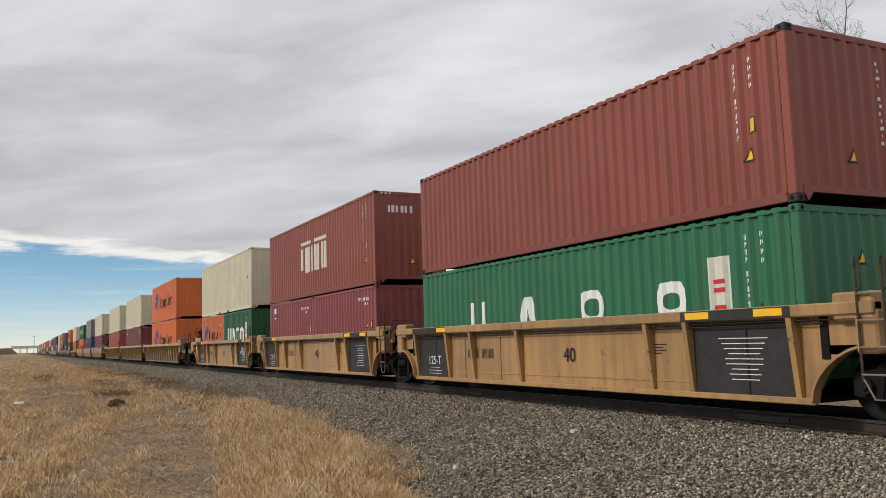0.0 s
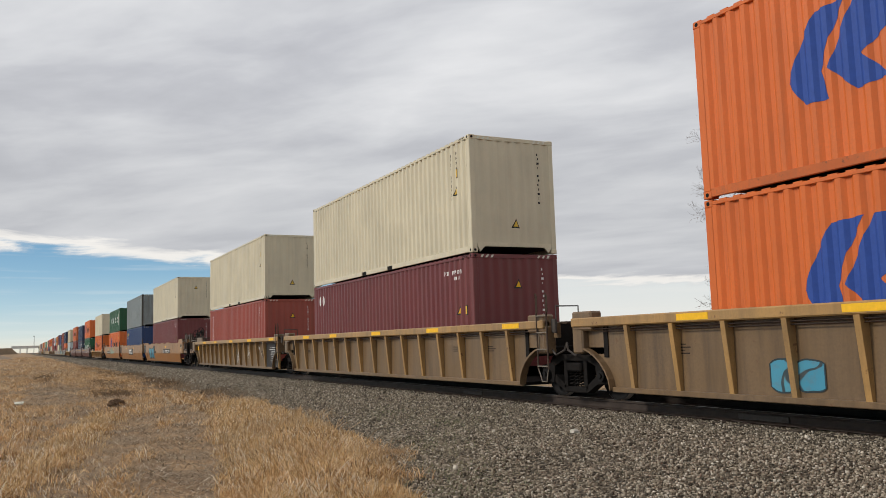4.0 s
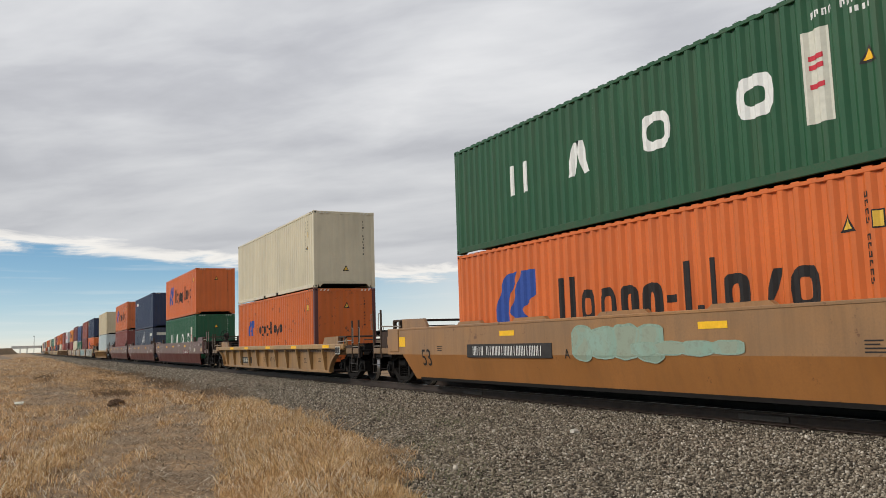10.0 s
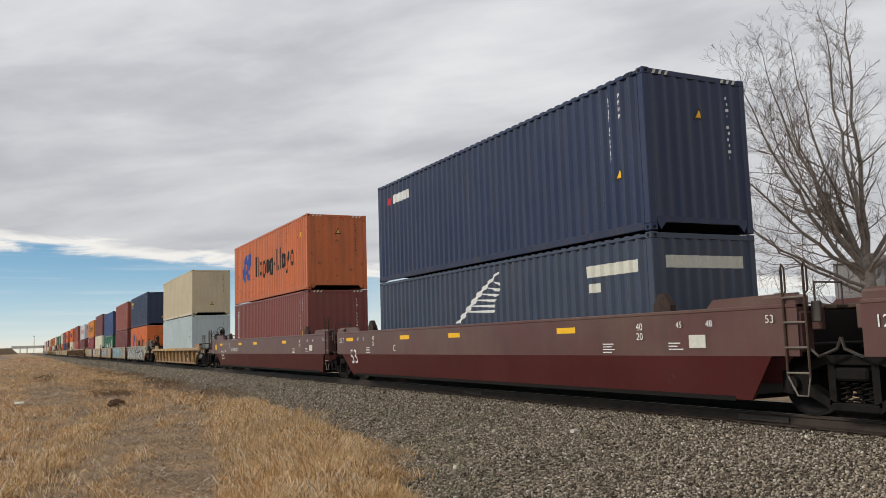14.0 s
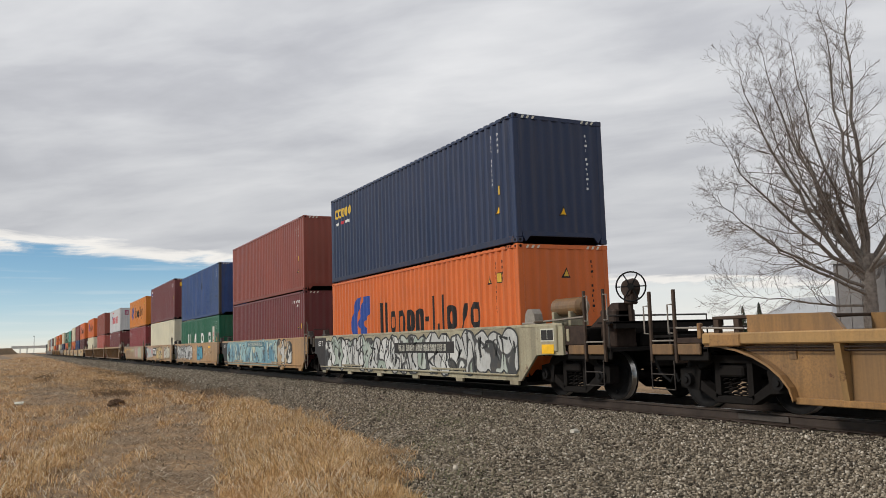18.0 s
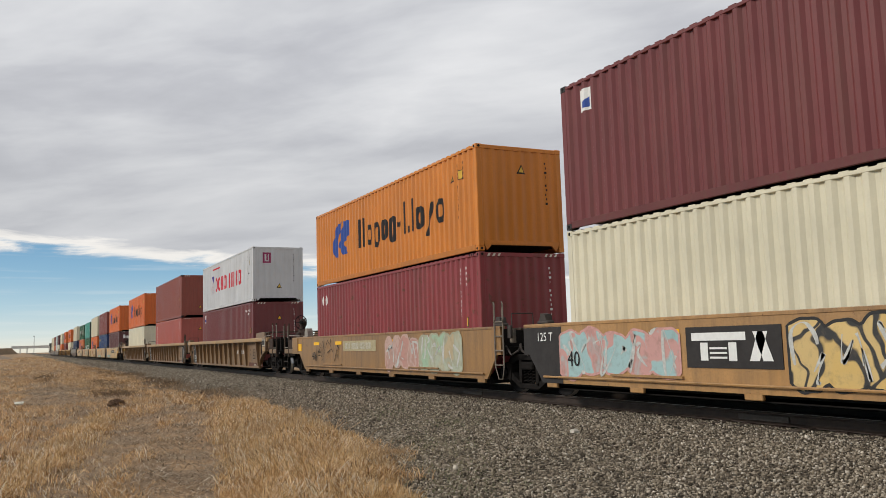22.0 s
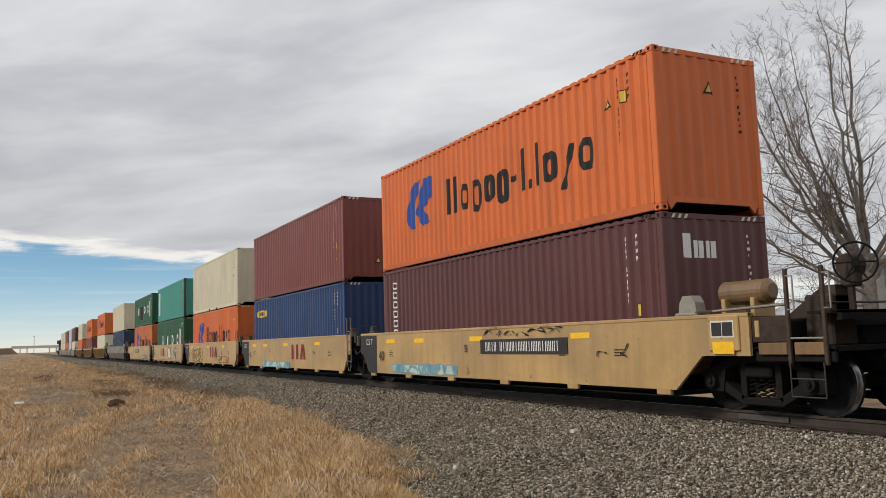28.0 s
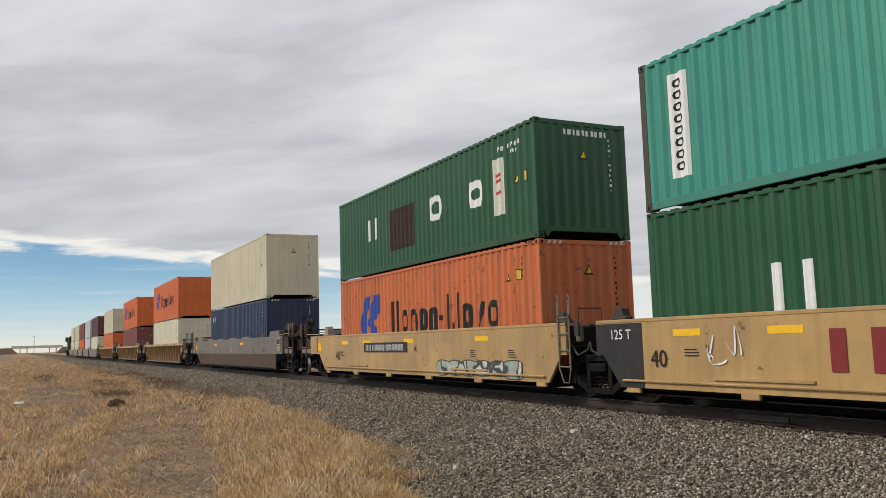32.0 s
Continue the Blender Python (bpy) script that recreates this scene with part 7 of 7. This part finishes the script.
def straw_mat(name, stops, patch, rough=0.8):
    """Dry blades: each of its own tone, with patches of another tint, letting some light through."""
    m, nt, bs = base_mat(name)
    geo = nt.nodes.new("ShaderNodeNewGeometry")
    tc = nt.nodes.new("ShaderNodeTexCoord")
    c = ramp(nt, geo.outputs["Random Per Island"], stops)
    n = node(nt, "ShaderNodeTexNoise", Vector=tc.outputs["Object"], Scale=0.9, Detail=4.0, Roughness=0.6)
    c = mix_rgb(nt, ramp(nt, n.outputs[0], [(0.42, (0, 0, 0)), (0.60, (0.40, 0.40, 0.40))]), c, patch)
    big = node(nt, "ShaderNodeTexNoise", Vector=tc.outputs["Object"], Scale=0.28, Detail=3.0, Roughness=0.5)
    c = mix_rgb(nt, ramp(nt, big.outputs[0], [(0.50, (0, 0, 0)), (0.64, (0.30, 0.30, 0.30))]), c, (0.46, 0.36, 0.24))
    fine = node(nt, "ShaderNodeTexNoise", Vector=tc.outputs["Object"], Scale=14.0, Detail=3.0)
    c = mix_rgb(nt, ramp(nt, fine.outputs[0], [(0.40, (0.22, 0.22, 0.22)), (0.60, (0, 0, 0))]), c, (0.20, 0.11, 0.05))
    nt.links.new(c, bs.inputs["Base Color"])
    bs.inputs["Roughness"].default_value = rough
    bs.inputs["Specular IOR Level"].default_value = 0.2
    tl = nt.nodes.new("ShaderNodeBsdfTranslucent")
    nt.links.new(c, tl.inputs["Color"])
    mx = nt.nodes.new("ShaderNodeMixShader")
    mx.inputs[0].default_value = 0.3
    nt.links.new(bs.outputs[0], mx.inputs[1])
    nt.links.new(tl.outputs[0], mx.inputs[2])
    nt.links.new(mx.outputs[0], nt.nodes["Material Output"].inputs["Surface"])
    return m


def blot(x, y, cx, cy, rx, ry, turn=0.0):
    """1 in the middle of an oval, falling to 0 outside."""
    dx, dy = x - cx, y - cy
    u = (dx * math.cos(turn) + dy * math.sin(turn)) / rx
    v = (-dx * math.sin(turn) + dy * math.cos(turn)) / ry
    return math.exp(-u * u - v * v)


def make_grass():
    gold = straw_mat("dry_golden_grass", [(0.0, (0.09, 0.048, 0.02)), (0.28, (0.28, 0.16, 0.065)), (0.50, (0.70, 0.44, 0.205)), (0.80, (0.92, 0.68, 0.40)), (1.0, (1.0, 0.95, 0.80))], (0.66, 0.38, 0.17))
    grey = straw_mat("matted_grey_grass", [(0.0, (0.05, 0.036, 0.025)), (0.35, (0.17, 0.125, 0.085)), (0.7, (0.42, 0.33, 0.23)), (1.0, (0.90, 0.80, 0.65))], (0.30, 0.23, 0.16))
    rng = np.random.default_rng(21)
    tall, short = [], []
    while len(tall) < 130000 or len(short) < 100000:
        # a tuft at a time
        x = -6.8 - 100.0 * rng.random() ** 2.7
        y = rng.uniform(-7.0 + 0.02 * x, 7.4)
        e = edge_y(x) + 0.35 * math.sin(x * 0.9) + 0.35 * noise.noise(Vector((x * 1.1, 0, 5.0))) + 0.45 * noise.noise(Vector((x * 2.7, y, 8.0)))
        if y > e + 0.25:
            continue
        drift = noise.noise(Vector((x * 0.16, y * 0.30, 2.2))) + 0.45 * noise.noise(Vector((x * 0.6, y * 0.7, 9.1)))
        band = math.exp(-((y - (e - 0.9)) / 1.25) ** 2) * (1.0 if x > -26 else 0.5)
        # matted and trodden places: two bands along the track, and bare spots further off
        ragged = 0.75 + 0.9 * noise.noise(Vector((x * 0.8, y * 1.1, 12.4)))
        worn = 0.0
        if -24 < x < -8:
            worn += 1.5 * ragged * math.exp(-((y - 2.23 + 0.19 * (x + 13.36)) / 0.42) ** 2) + 1.4 * ragged * math.exp(-((y - 0.70 + 0.20 * (x + 12.77)) / 0.40) ** 2)
        worn += 0.7 * blot(x, y, -24.7, 1.5, 4.0, 0.5, -0.1) + 1.2 * blot(x, y, -33.4, 0.9, 4.5, 0.7) + 0.9 * blot(x, y, -44.0, 1.2, 7.0, 0.9) - 0.5 * blot(x, y, -13.0, 4.1, 6.0, 0.9, -0.3) - 0.4 * blot(x, y, -17.0, 0.5, 4.0, 0.45, -0.18)
        k = 0.46 + drift * 0.55 + band * 0.5 - worn + rng.normal(0, 0.13)
        z = ground_z(x, y) - 0.01
        n = int(rng.integers(5, 12))
        lump = noise.noise(Vector((x * 0.9, y * 1.3, 3.3))) + 0.6 * noise.noise(Vector((x * 2.3, y * 3.1, 6.6)))
        if lump < -0.16 and rng.random() < 0.8:
            k = min(k, 0.28)
        sp = 0.05 + 0.0012 * -x
        if k > 0.30 and len(tall) < 130000:
            hh = (0.09 + 0.175 * min(1.1, max(0, k))) * (1 + 0.35 * band) * rng.uniform(0.7, 1.2) * (1.0 if x > -30 else 0.7) * (0.55 if y > e - 0.25 else 1.0) * (0.85 + 0.8 * lump)
            for _ in range(n):
                tall.append((x + rng.normal(0, sp), y + rng.normal(0, sp), z, hh * rng.uniform(0.4, 1.05), rng.uniform(0.1, 1.5)))
        elif k > -0.9 and len(short) < 100000:
            for _ in range(n):
                short.append((x + rng.normal(0, 2 * sp), y + rng.normal(0, 2 * sp), z, rng.uniform(0.015, 0.085), rng.uniform(0.8, 4.5)))
        if len(tall) >= 130000 and rng.random() < 0.02:
            short.append((x, y, z, 0.08, 1.0))
    # the thick stand along the ballast foot, and a smaller one further out
    clump = []
    while len(clump) < 78000:
        x = -7.6 - 17.0 * rng.random() ** 1.5
        if rng.random() < 0.80:
            lo = 2.75 - 0.19 * (x + 13.36) + 0.35 * noise.noise(Vector((x * 0.9, 3.0, 1.0)))
            hi = edge_y(x) + 0.05 + 0.35 * noise.noise(Vector((x * 1.3, 9.0, 2.0)))
            y = rng.uniform(lo, hi)
            rim_ = min(1.0, 0.45 + (hi - y) * 1.1, 0.35 + (y - lo) * 1.6)
        else:
            mid_ = 0.10 - 0.17 * (x + 13.36)
            y = mid_ + rng.normal(0, 0.32)
            rim_ = max(0.35, 0.85 - abs(y - mid_))
        lump = noise.noise(Vector((x * 1.3, y * 1.9, 3.3))) + 0.5 * noise.noise(Vector((x * 3.1, y * 4.1, 6.6)))
        if lump < -0.28 and rng.random() < 0.75:
            continue
        z = ground_z(x, y) - 0.01
        hh = 0.27 * rim_ * (1 + 0.55 * lump) * rng.uniform(0.75, 1.2)
        for _ in range(int(rng.integers(6, 12))):
            clump.append((x + rng.normal(0, 0.045), y + rng.normal(0, 0.045), z, hh * rng.uniform(0.45, 1.15), rng.uniform(0.05, 0.9)))
    weeds, green = [], []
    for x, y, r in ((-38.0, 5.9, 1.2), (-44.0, 6.3, 1.6), (-52.0, 6.0, 2.2), (-58.0, 6.4, 2.0), (-31.0, 6.3, 0.9), (-66.0, 5.6, 3.0), (-47.0, 3.8, 1.5), (-60.0, 1.2, 3.0), (-80.0, 5.5, 4.0), (-36.0, 3.2, 0.8)):
        for _ in range(900):
            px, py = x + rng.normal(0, 1.5 * r), y + rng.normal(0, 0.4)
            weeds.append((px, py, ground_z(px, py) - 0.01, rng.uniform(0.05, 0.20), rng.uniform(0.1, 1.2)))
    for x, y, r in ((-11.6, 5.6, 0.7), (-12.8, 6.1, 0.6), (-9.6, 4.9, 0.6), (-17.0, 7.2, 0.8), (-8.3, 4.4, 0.5), (-14.2, 7.4, 0.7)):
        for _ in range(260):
            px, py = x + rng.normal(0, r), y + rng.normal(0, 0.35)
            green.append((px, py, ground_z(px, py), rng.uniform(0.02, 0.07), rng.uniform(0.6, 2.0)))
    far = []
    while len(far) < 50000:
        x = -46.0 - 280.0 * rng.random() ** 1.7
        y = rng.uniform(-40.0 + 0.1 * x, 6.2)
        if noise.noise(Vector((x * 0.05, y * 0.12, 1.1))) + 0.5 * noise.noise(Vector((x * 0.2, y * 0.4, 4.1))) < -0.12:
            continue
        for _ in range(5):
            far.append((x + rng.normal(0, 0.4), y + rng.normal(0, 0.25), ground_z(x, y) - 0.02, rng.uniform(0.08, 0.26), rng.uniform(0.2, 1.2)))
    grass("far_dry_grass", "distant orange-tan dry grass on open ground", np.array(far), gold, 8, 0.8)
    grass("dark_dry_weeds", "dark brown withered weeds at the ballast foot", np.array(weeds), straw_mat("withered_weeds", [(0.0, (0.06, 0.045, 0.03)), (0.6, (0.16, 0.11, 0.07)), (1.0, (0.34, 0.24, 0.15))], (0.14, 0.095, 0.06)), 5, 0.8)
    grass("small_green_weeds", "sparse grey-green weeds among the ballast stones", np.array(green), straw_mat("grey_green_weeds", [(0.0, (0.10, 0.12, 0.06)), (0.6, (0.20, 0.22, 0.12)), (1.0, (0.32, 0.32, 0.2))], (0.16, 0.18, 0.1)), 6, 0.6)
    pale = straw_mat("pale_gold_grass", [(0.0, (0.12, 0.065, 0.027)), (0.25, (0.34, 0.20, 0.085)), (0.45, (0.74, 0.48, 0.22)), (0.75, (0.98, 0.74, 0.44)), (1.0, (1.0, 0.97, 0.84))], (0.70, 0.46, 0.20))
    grass("thick_dry_grass", "thick stand of pale golden dry grass along the ballast", np.array(clump), pale, 3, 1.4)
    grass("tall_dry_grass", "tall golden dry grass growing beside the ballast", np.array(tall), gold, 1, 1.3)
    grass("short_dry_grass", "short matted grey-tan dead grass on the ground", np.array(short), grey, 2, 0.6)


make_grass()


# ---------------------------------------------------------------- tree, buildings and distance
def bare_tree(at, facing, seed):
    """Leafless cottonwood: a short trunk, long limbs that sweep out and up, and thinning twigs."""
    rng = random.Random(seed)
    bark = plain("grey_bark", (0.20, 0.175, 0.155), 0.9, 0, 0.35, 5)
    twig = plain("twig_bark", (0.15, 0.115, 0.095), 0.9, 0, 0.3, 5)
    ob = thing("bare_tree", "large leafless cottonwood tree with grey bark and fine twigs", "tree", at=at)
    crown = Build()

    def shoot(target, p, d, length, r, level):
        """A branch that bends up towards the light, with side shoots."""
        steps = (0, 7, 6, 4, 3)[level]
        bend = (0, 0.05, 0.06, 0.05, 0.02)[level]
        side = rng.choice((-1, 1))
        for s in range(steps):
            d = (d + Vector((rng.uniform(-1, 1), rng.uniform(-1, 1), rng.uniform(-0.8, 0.7))) * 0.19 + Vector((0, 0, bend))).normalized()
            q = p + d * (length / steps)
            r2 = max(0.0045, r * (1 - 0.85 / steps))
            target.tube(p, q, r, r2, 5 if r > 0.05 else 3, False)
            p, r = q, r2
            if level < 4 and s >= (1 if level < 3 else 0):
                for _ in range(2 if level < 3 and rng.random() < 0.65 else 1):
                    side = -side
                    ax = d.cross(Vector((rng.uniform(-1, 1), rng.uniform(-1, 1), rng.uniform(-1, 1)))).normalized()
                    nd = (d * 0.75 + ax * rng.uniform(0.5, 1.0)).normalized()
                    left = 1 - 0.55 * s / steps
                    shoot(crown if level >= 2 else target, p, nd, length * rng.uniform(0.38, 0.58) * left, max(0.0065, r * 0.5), level + 1)

    part("trunk", Build().tube((0, 0, -0.2), (0.05, 0, 1.2), 0.62, 0.46, 14, False).tube((0.05, 0, 1.2), (0, 0.05, 3.2), 0.46, 0.40, 14, False).tube((0, 0.05, 3.2), (0.05, 0.1, 6.2), 0.40, 0.30, 12), bark, ob)
    # heading from the facing side, start height, reach, top height, radius
    for off, z0, reach, z1, r in ((0, 4.6, 6.6, 17.6, 0.20), (12, 5.0, 8.6, 12.6, 0.17), (-22, 5.4, 4.8, 19.5, 0.20), (22, 3.9, 8.6, 8.0, 0.13), (-12, 3.3, 7.6, 4.4, 0.09), (5, 4.3, 8.8, 10.0, 0.13),
                                  (38, 5.6, 3.0, 20.5, 0.18), (0, 5.6, 3.6, 19.5, 0.16), (100, 5.0, 6.5, 15.0, 0.16), (150, 5.2, 7.0, 14.0, 0.18), (185, 5.4, 6.0, 18.0, 0.18), (215, 4.6, 7.5, 11.0, 0.14), (-70, 5.0, 6.0, 16.0, 0.17), (-110, 5.4, 4.0, 20.0, 0.17), (60, 6.0, 1.5, 22.5, 0.22), (-5, 5.2, 5.4, 16.0, 0.14), (-42, 5.4, 4.2, 18.5, 0.16), (28, 5.0, 6.0, 15.0, 0.14)):
        a = facing + radians(off)
        limb = Build()
        out = Vector((math.cos(a), math.sin(a), 0))
        base = Vector((0.03, 0.05, z0))
        steps = 11
        last, rr = base, r
        for s in range(1, steps + 1):
            t = s / steps
            q = base + out * (0.95 * reach * (1 - (1 - t) ** 1.35)) + Vector((0, 0, 0.93 * (z1 - z0) * t ** 1.1)) + Vector((rng.uniform(-1, 1), rng.uniform(-1, 1), rng.uniform(-0.6, 0.6))) * 0.15
            r2 = max(0.018, r * (1 - 0.92 * t))
            limb.tube(last, q, 0.8 * rr, 0.8 * r2, 7, False)
            d = (q - last).normalized()
            if s >= 2:
                for _ in range(3 if s > 6 else 2):
                    ax = d.cross(Vector((rng.uniform(-1, 1), rng.uniform(-1, 1), rng.uniform(-1, 1)))).normalized()
                    nd = (d * 0.75 + ax * rng.uniform(0.5, 1.0)).normalized()
                    shoot(limb, q, nd, rng.uniform(2.0, 3.3) * (1.15 - 0.5 * t), max(0.012, r2 * 0.38), 2)
            last, rr = q, r2
        part("limb", limb, bark, ob)
    tagged(part("crown", crown, twig, ob, "airy crown of fine bare twigs"), kind="stuff")
    return ob


def conifer(at, h):
    ob = thing("conifer", "small dark green conifer behind the track", "tree", "conifers", at)
    part("trunk", Build().tube((0, 0, 0), (0, 0, h * 0.9), 0.09, 0.02, 6), RUSTY, ob)
    rng = random.Random(int(h * 10))
    b = Build()
    for i in range(260):
        z = h * (0.12 + 0.86 * rng.random())
        a = rng.uniform(0, 6.283)
        r = (1 - z / h) * h * 0.24 * rng.uniform(0.5, 1.15)
        p = Vector((math.cos(a) * r, math.sin(a) * r, z - 0.15 * r))
        q = Vector((math.cos(a + 1.57), math.sin(a + 1.57), 0)) * 0.16
        b.face([(0.2 * p.x, 0.2 * p.y, z + 0.12), tuple(p - q), tuple(p * 1.08), tuple(p + q)])
    part("crown", b, plain("conifer_needles", (0.025, 0.04, 0.022), 0.9), ob)


def make_distance():
    siding = plain("grey_corrugated_siding", lin(128, 126, 126), 0.6, 0.2, 0.12, 2)
    roof = plain("pale_metal_roof", lin(176, 178, 180), 0.5, 0.3, 0.08, 2)
    barn = thing("metal_shed", "tall grey weathered metal-clad shed behind the track", "shed", at=(-31.6, 46.5, -0.95))
    part("wall", Build().box(-3.4, 3.4, -1.6, 1.6, 0, 6.1), siding, barn)
    part("roof", Build().prism([(-3.6, 6.1), (3.6, 6.1), (3.2, 6.32), (-3.2, 6.32)], -1.8, 1.8), roof, barn)
    for i in range(9):
        part("wall_seam", cached("wall_seam", lambda: Build().box(-0.03, 0.03, -1.64, -1.6, 0, 6.1).mesh("wall_seam", siding)), None, barn, at=(-3.2 + i * 0.8, 0, 0))
    hut = thing("metal_roofed_building", "low building with a pale grey metal hip roof", "building", at=(-68.5, 84.0, -0.95))
    part("wall", Build().box(-5.0, 5.0, -3.6, 3.6, 0, 3.4), siding, hut)
    rb = Build()
    rb.v = [(-5.5, -4.0, 3.4), (5.5, -4.0, 3.4), (5.5, 4.0, 3.4), (-5.5, 4.0, 3.4), (-2.6, 0, 5.9), (2.6, 0, 5.9)]
    rb.f = [(0, 1, 5, 4), (1, 2, 5), (2, 3, 4, 5), (3, 0, 4), (3, 2, 1, 0)]
    part("roof", rb, roof, hut)
    for x, y, h in ((-72.0, 76, 4.9), (-70.0, 76.5, 5.2), (-73.6, 77, 4.0)):
        conifer((x, y, -0.95), h)
    bare_tree((-30.3, 41.6, -0.95), radians(243), 4)
    # road bridge, embankments and tower far down the line
    conc = plain("pale_concrete", lin(206, 204, 198), 0.8, 0, 0.08, 0.3)
    br = thing("road_bridge", "pale concrete road bridge over the line, far away", "bridge", at=(-1200, 0, 0))
    part("deck", Build().box(-5, 5, -14, 46, 6.4, 8.6), conc, br)
    part("guard_rail", Build().box(-5.1, -4.9, -14, 46, 8.6, 9.8), conc, br)
    part("guard_rail", Build().box(4.9, 5.1, -14, 46, 8.6, 9.8), conc, br)
    for y in (-4, 4, 30, 38):
        part("pier", Build().box(-3.5, 3.5, y - 0.6, y + 0.6, -1.5, 6.4), conc, br)
    earth = plain("dry_earth_bank", (0.24, 0.18, 0.125), 0.95, 0, 0.25, 0.05)
    for y0, s in ((-14, -1), (46, 1)):
        b = Build()
        b.prism_x([(y0 - s * 9, -1.2), (y0, 7.4), (y0 + s * 500, 6.0), (y0 + s * 620, -1.2)], -14, 14)
        tagged(new("embankment", b.mesh("embankment", earth)), "dry brown earth embankment carrying the road", "embankment", "embankments").location = (-1200, 0, 0)
    mound = Build()
    for i in range(24):
        a0, a1 = 2 * math.pi * i / 24, 2 * math.pi * (i + 1) / 24
        ringp = lambda a, k: (math.cos(a) * 30 * k, math.sin(a) * 24 * k)
        for k0, z0, k1, z1 in ((1.0, -1.0, 0.75, 0.9), (0.75, 0.9, 0.45, 2.9), (0.45, 2.9, 0.0, 3.5)):
            p, q, r, t = ringp(a0, k0), ringp(a1, k0), ringp(a1, k1), ringp(a0, k1)
            mound.face([(*p, z0), (*q, z0), (*r, z1), (*t, z1)] if k1 else [(*p, z0), (*q, z0), (0, 0, z1)])
    tagged(new("earth_mound", mound.mesh("earth_mound", earth, True)), "low brown earth mound beside the line", "mound").location = (-300, -25.5, 0)
    mast = thing("radio_tower", "thin grey lattice tower far beyond the track", "tower", at=(-1800, 17.9, -0.9))
    part("pole", Build().tube((0, 0, 0), (0, 0, 34), 0.55, 0.35, 8), STEEL, mast)
    part("crossarm", Build().box(-0.3, 0.3, -1.6, 1.6, 32.0, 32.7), STEEL, mast)


make_distance()


def make_litter():
    for x, y, s, sd in ((-28.3, 2.63, 0.30, 1), (-27.9, 2.5, 0.18, 2)):
        b = Build()
        rng = random.Random(sd)
        for k in range(11):
            for m in range(16):
                a, t = 2 * math.pi * m / 16, math.pi * k / 10
                d = Vector((math.sin(t) * math.cos(a), math.sin(t) * math.sin(a), 0.62 * math.cos(t)))
                b.v.append(tuple(d * s * (0.8 + 0.55 * noise.noise(d * 2.3 + Vector((sd * 5.0, 0, 0))) + 0.25 * noise.noise(d * 6.0))))
        b.f = [(k * 16 + m, k * 16 + (m + 1) % 16, (k + 1) * 16 + (m + 1) % 16, (k + 1) * 16 + m) for k in range(10) for m in range(16)]
        tagged(new("earth_clod", b.mesh("earth_clod", plain("dark_soil", (0.11, 0.065, 0.038), 0.95, 0, 0.4, 8))), "dark lump of earth in the dry grass", "clod", "earth clods").location = (x, y, ground_z(x, y) + 0.05)
    b = Build()
    b.prism([(-0.16, 0), (0.15, 0.0), (0.18, 0.04), (0.04, 0.10), (-0.05, 0.06), (-0.15, 0.07)], -0.14, 0.14)
    tagged(new("litter", b.mesh("litter", PALE)), "crumpled white scrap of litter lying in the grass", "litter").location = (-32.4, -0.1, ground_z(-32.4, -0.1) + 0.02)
    b = Build()
    b.prism([(-0.055, -0.01), (0.05, -0.01), (0.062, 0.02), (0.03, 0.05), (-0.03, 0.045), (-0.06, 0.02)], -0.04, 0.04)
    tagged(new("pale_stone", b.mesh("pale_stone", plain("pale_stone", lin(186, 180, 168), 0.9))), "single pale stone lying on the ballast", "stone").location = (-10.7, 7.58, ground_z(-10.7, 7.58) + 0.02)


make_litter()


# ---------------------------------------------------------------- movement
def along(t):
    """How far the train has gone at t seconds."""
    return 15.2458 * (t - 16.0) - 0.02065 * (t - 16.0) ** 2


def motions():
    times = [4.0 * i for i in range(9)]
    for ob, place, y, z in MOVING:
        walk(ob, [(t, pose(place + along(t), y, z)) for t in times])
    for ws, place, x in TURNING:
        # the wheels are seen to turn while they pass near the camera
        near = [k / FPS for k in range(0, 32 * FPS + 1) if -48 < place + along(k / FPS) < 3]
        keys = sorted({0.0, 32.0, *near})
        a0 = near[0] if near else 0.0
        rows = []
        for t in keys:
            tt = min(max(t, a0), near[-1]) if near else 0.0
            rows.append((t, pose(x, 0, WHEEL_R, 0, math.degrees((along(tt) - along(a0)) / WHEEL_R) % 360, 0)))
        walk(ws, rows)


motions()
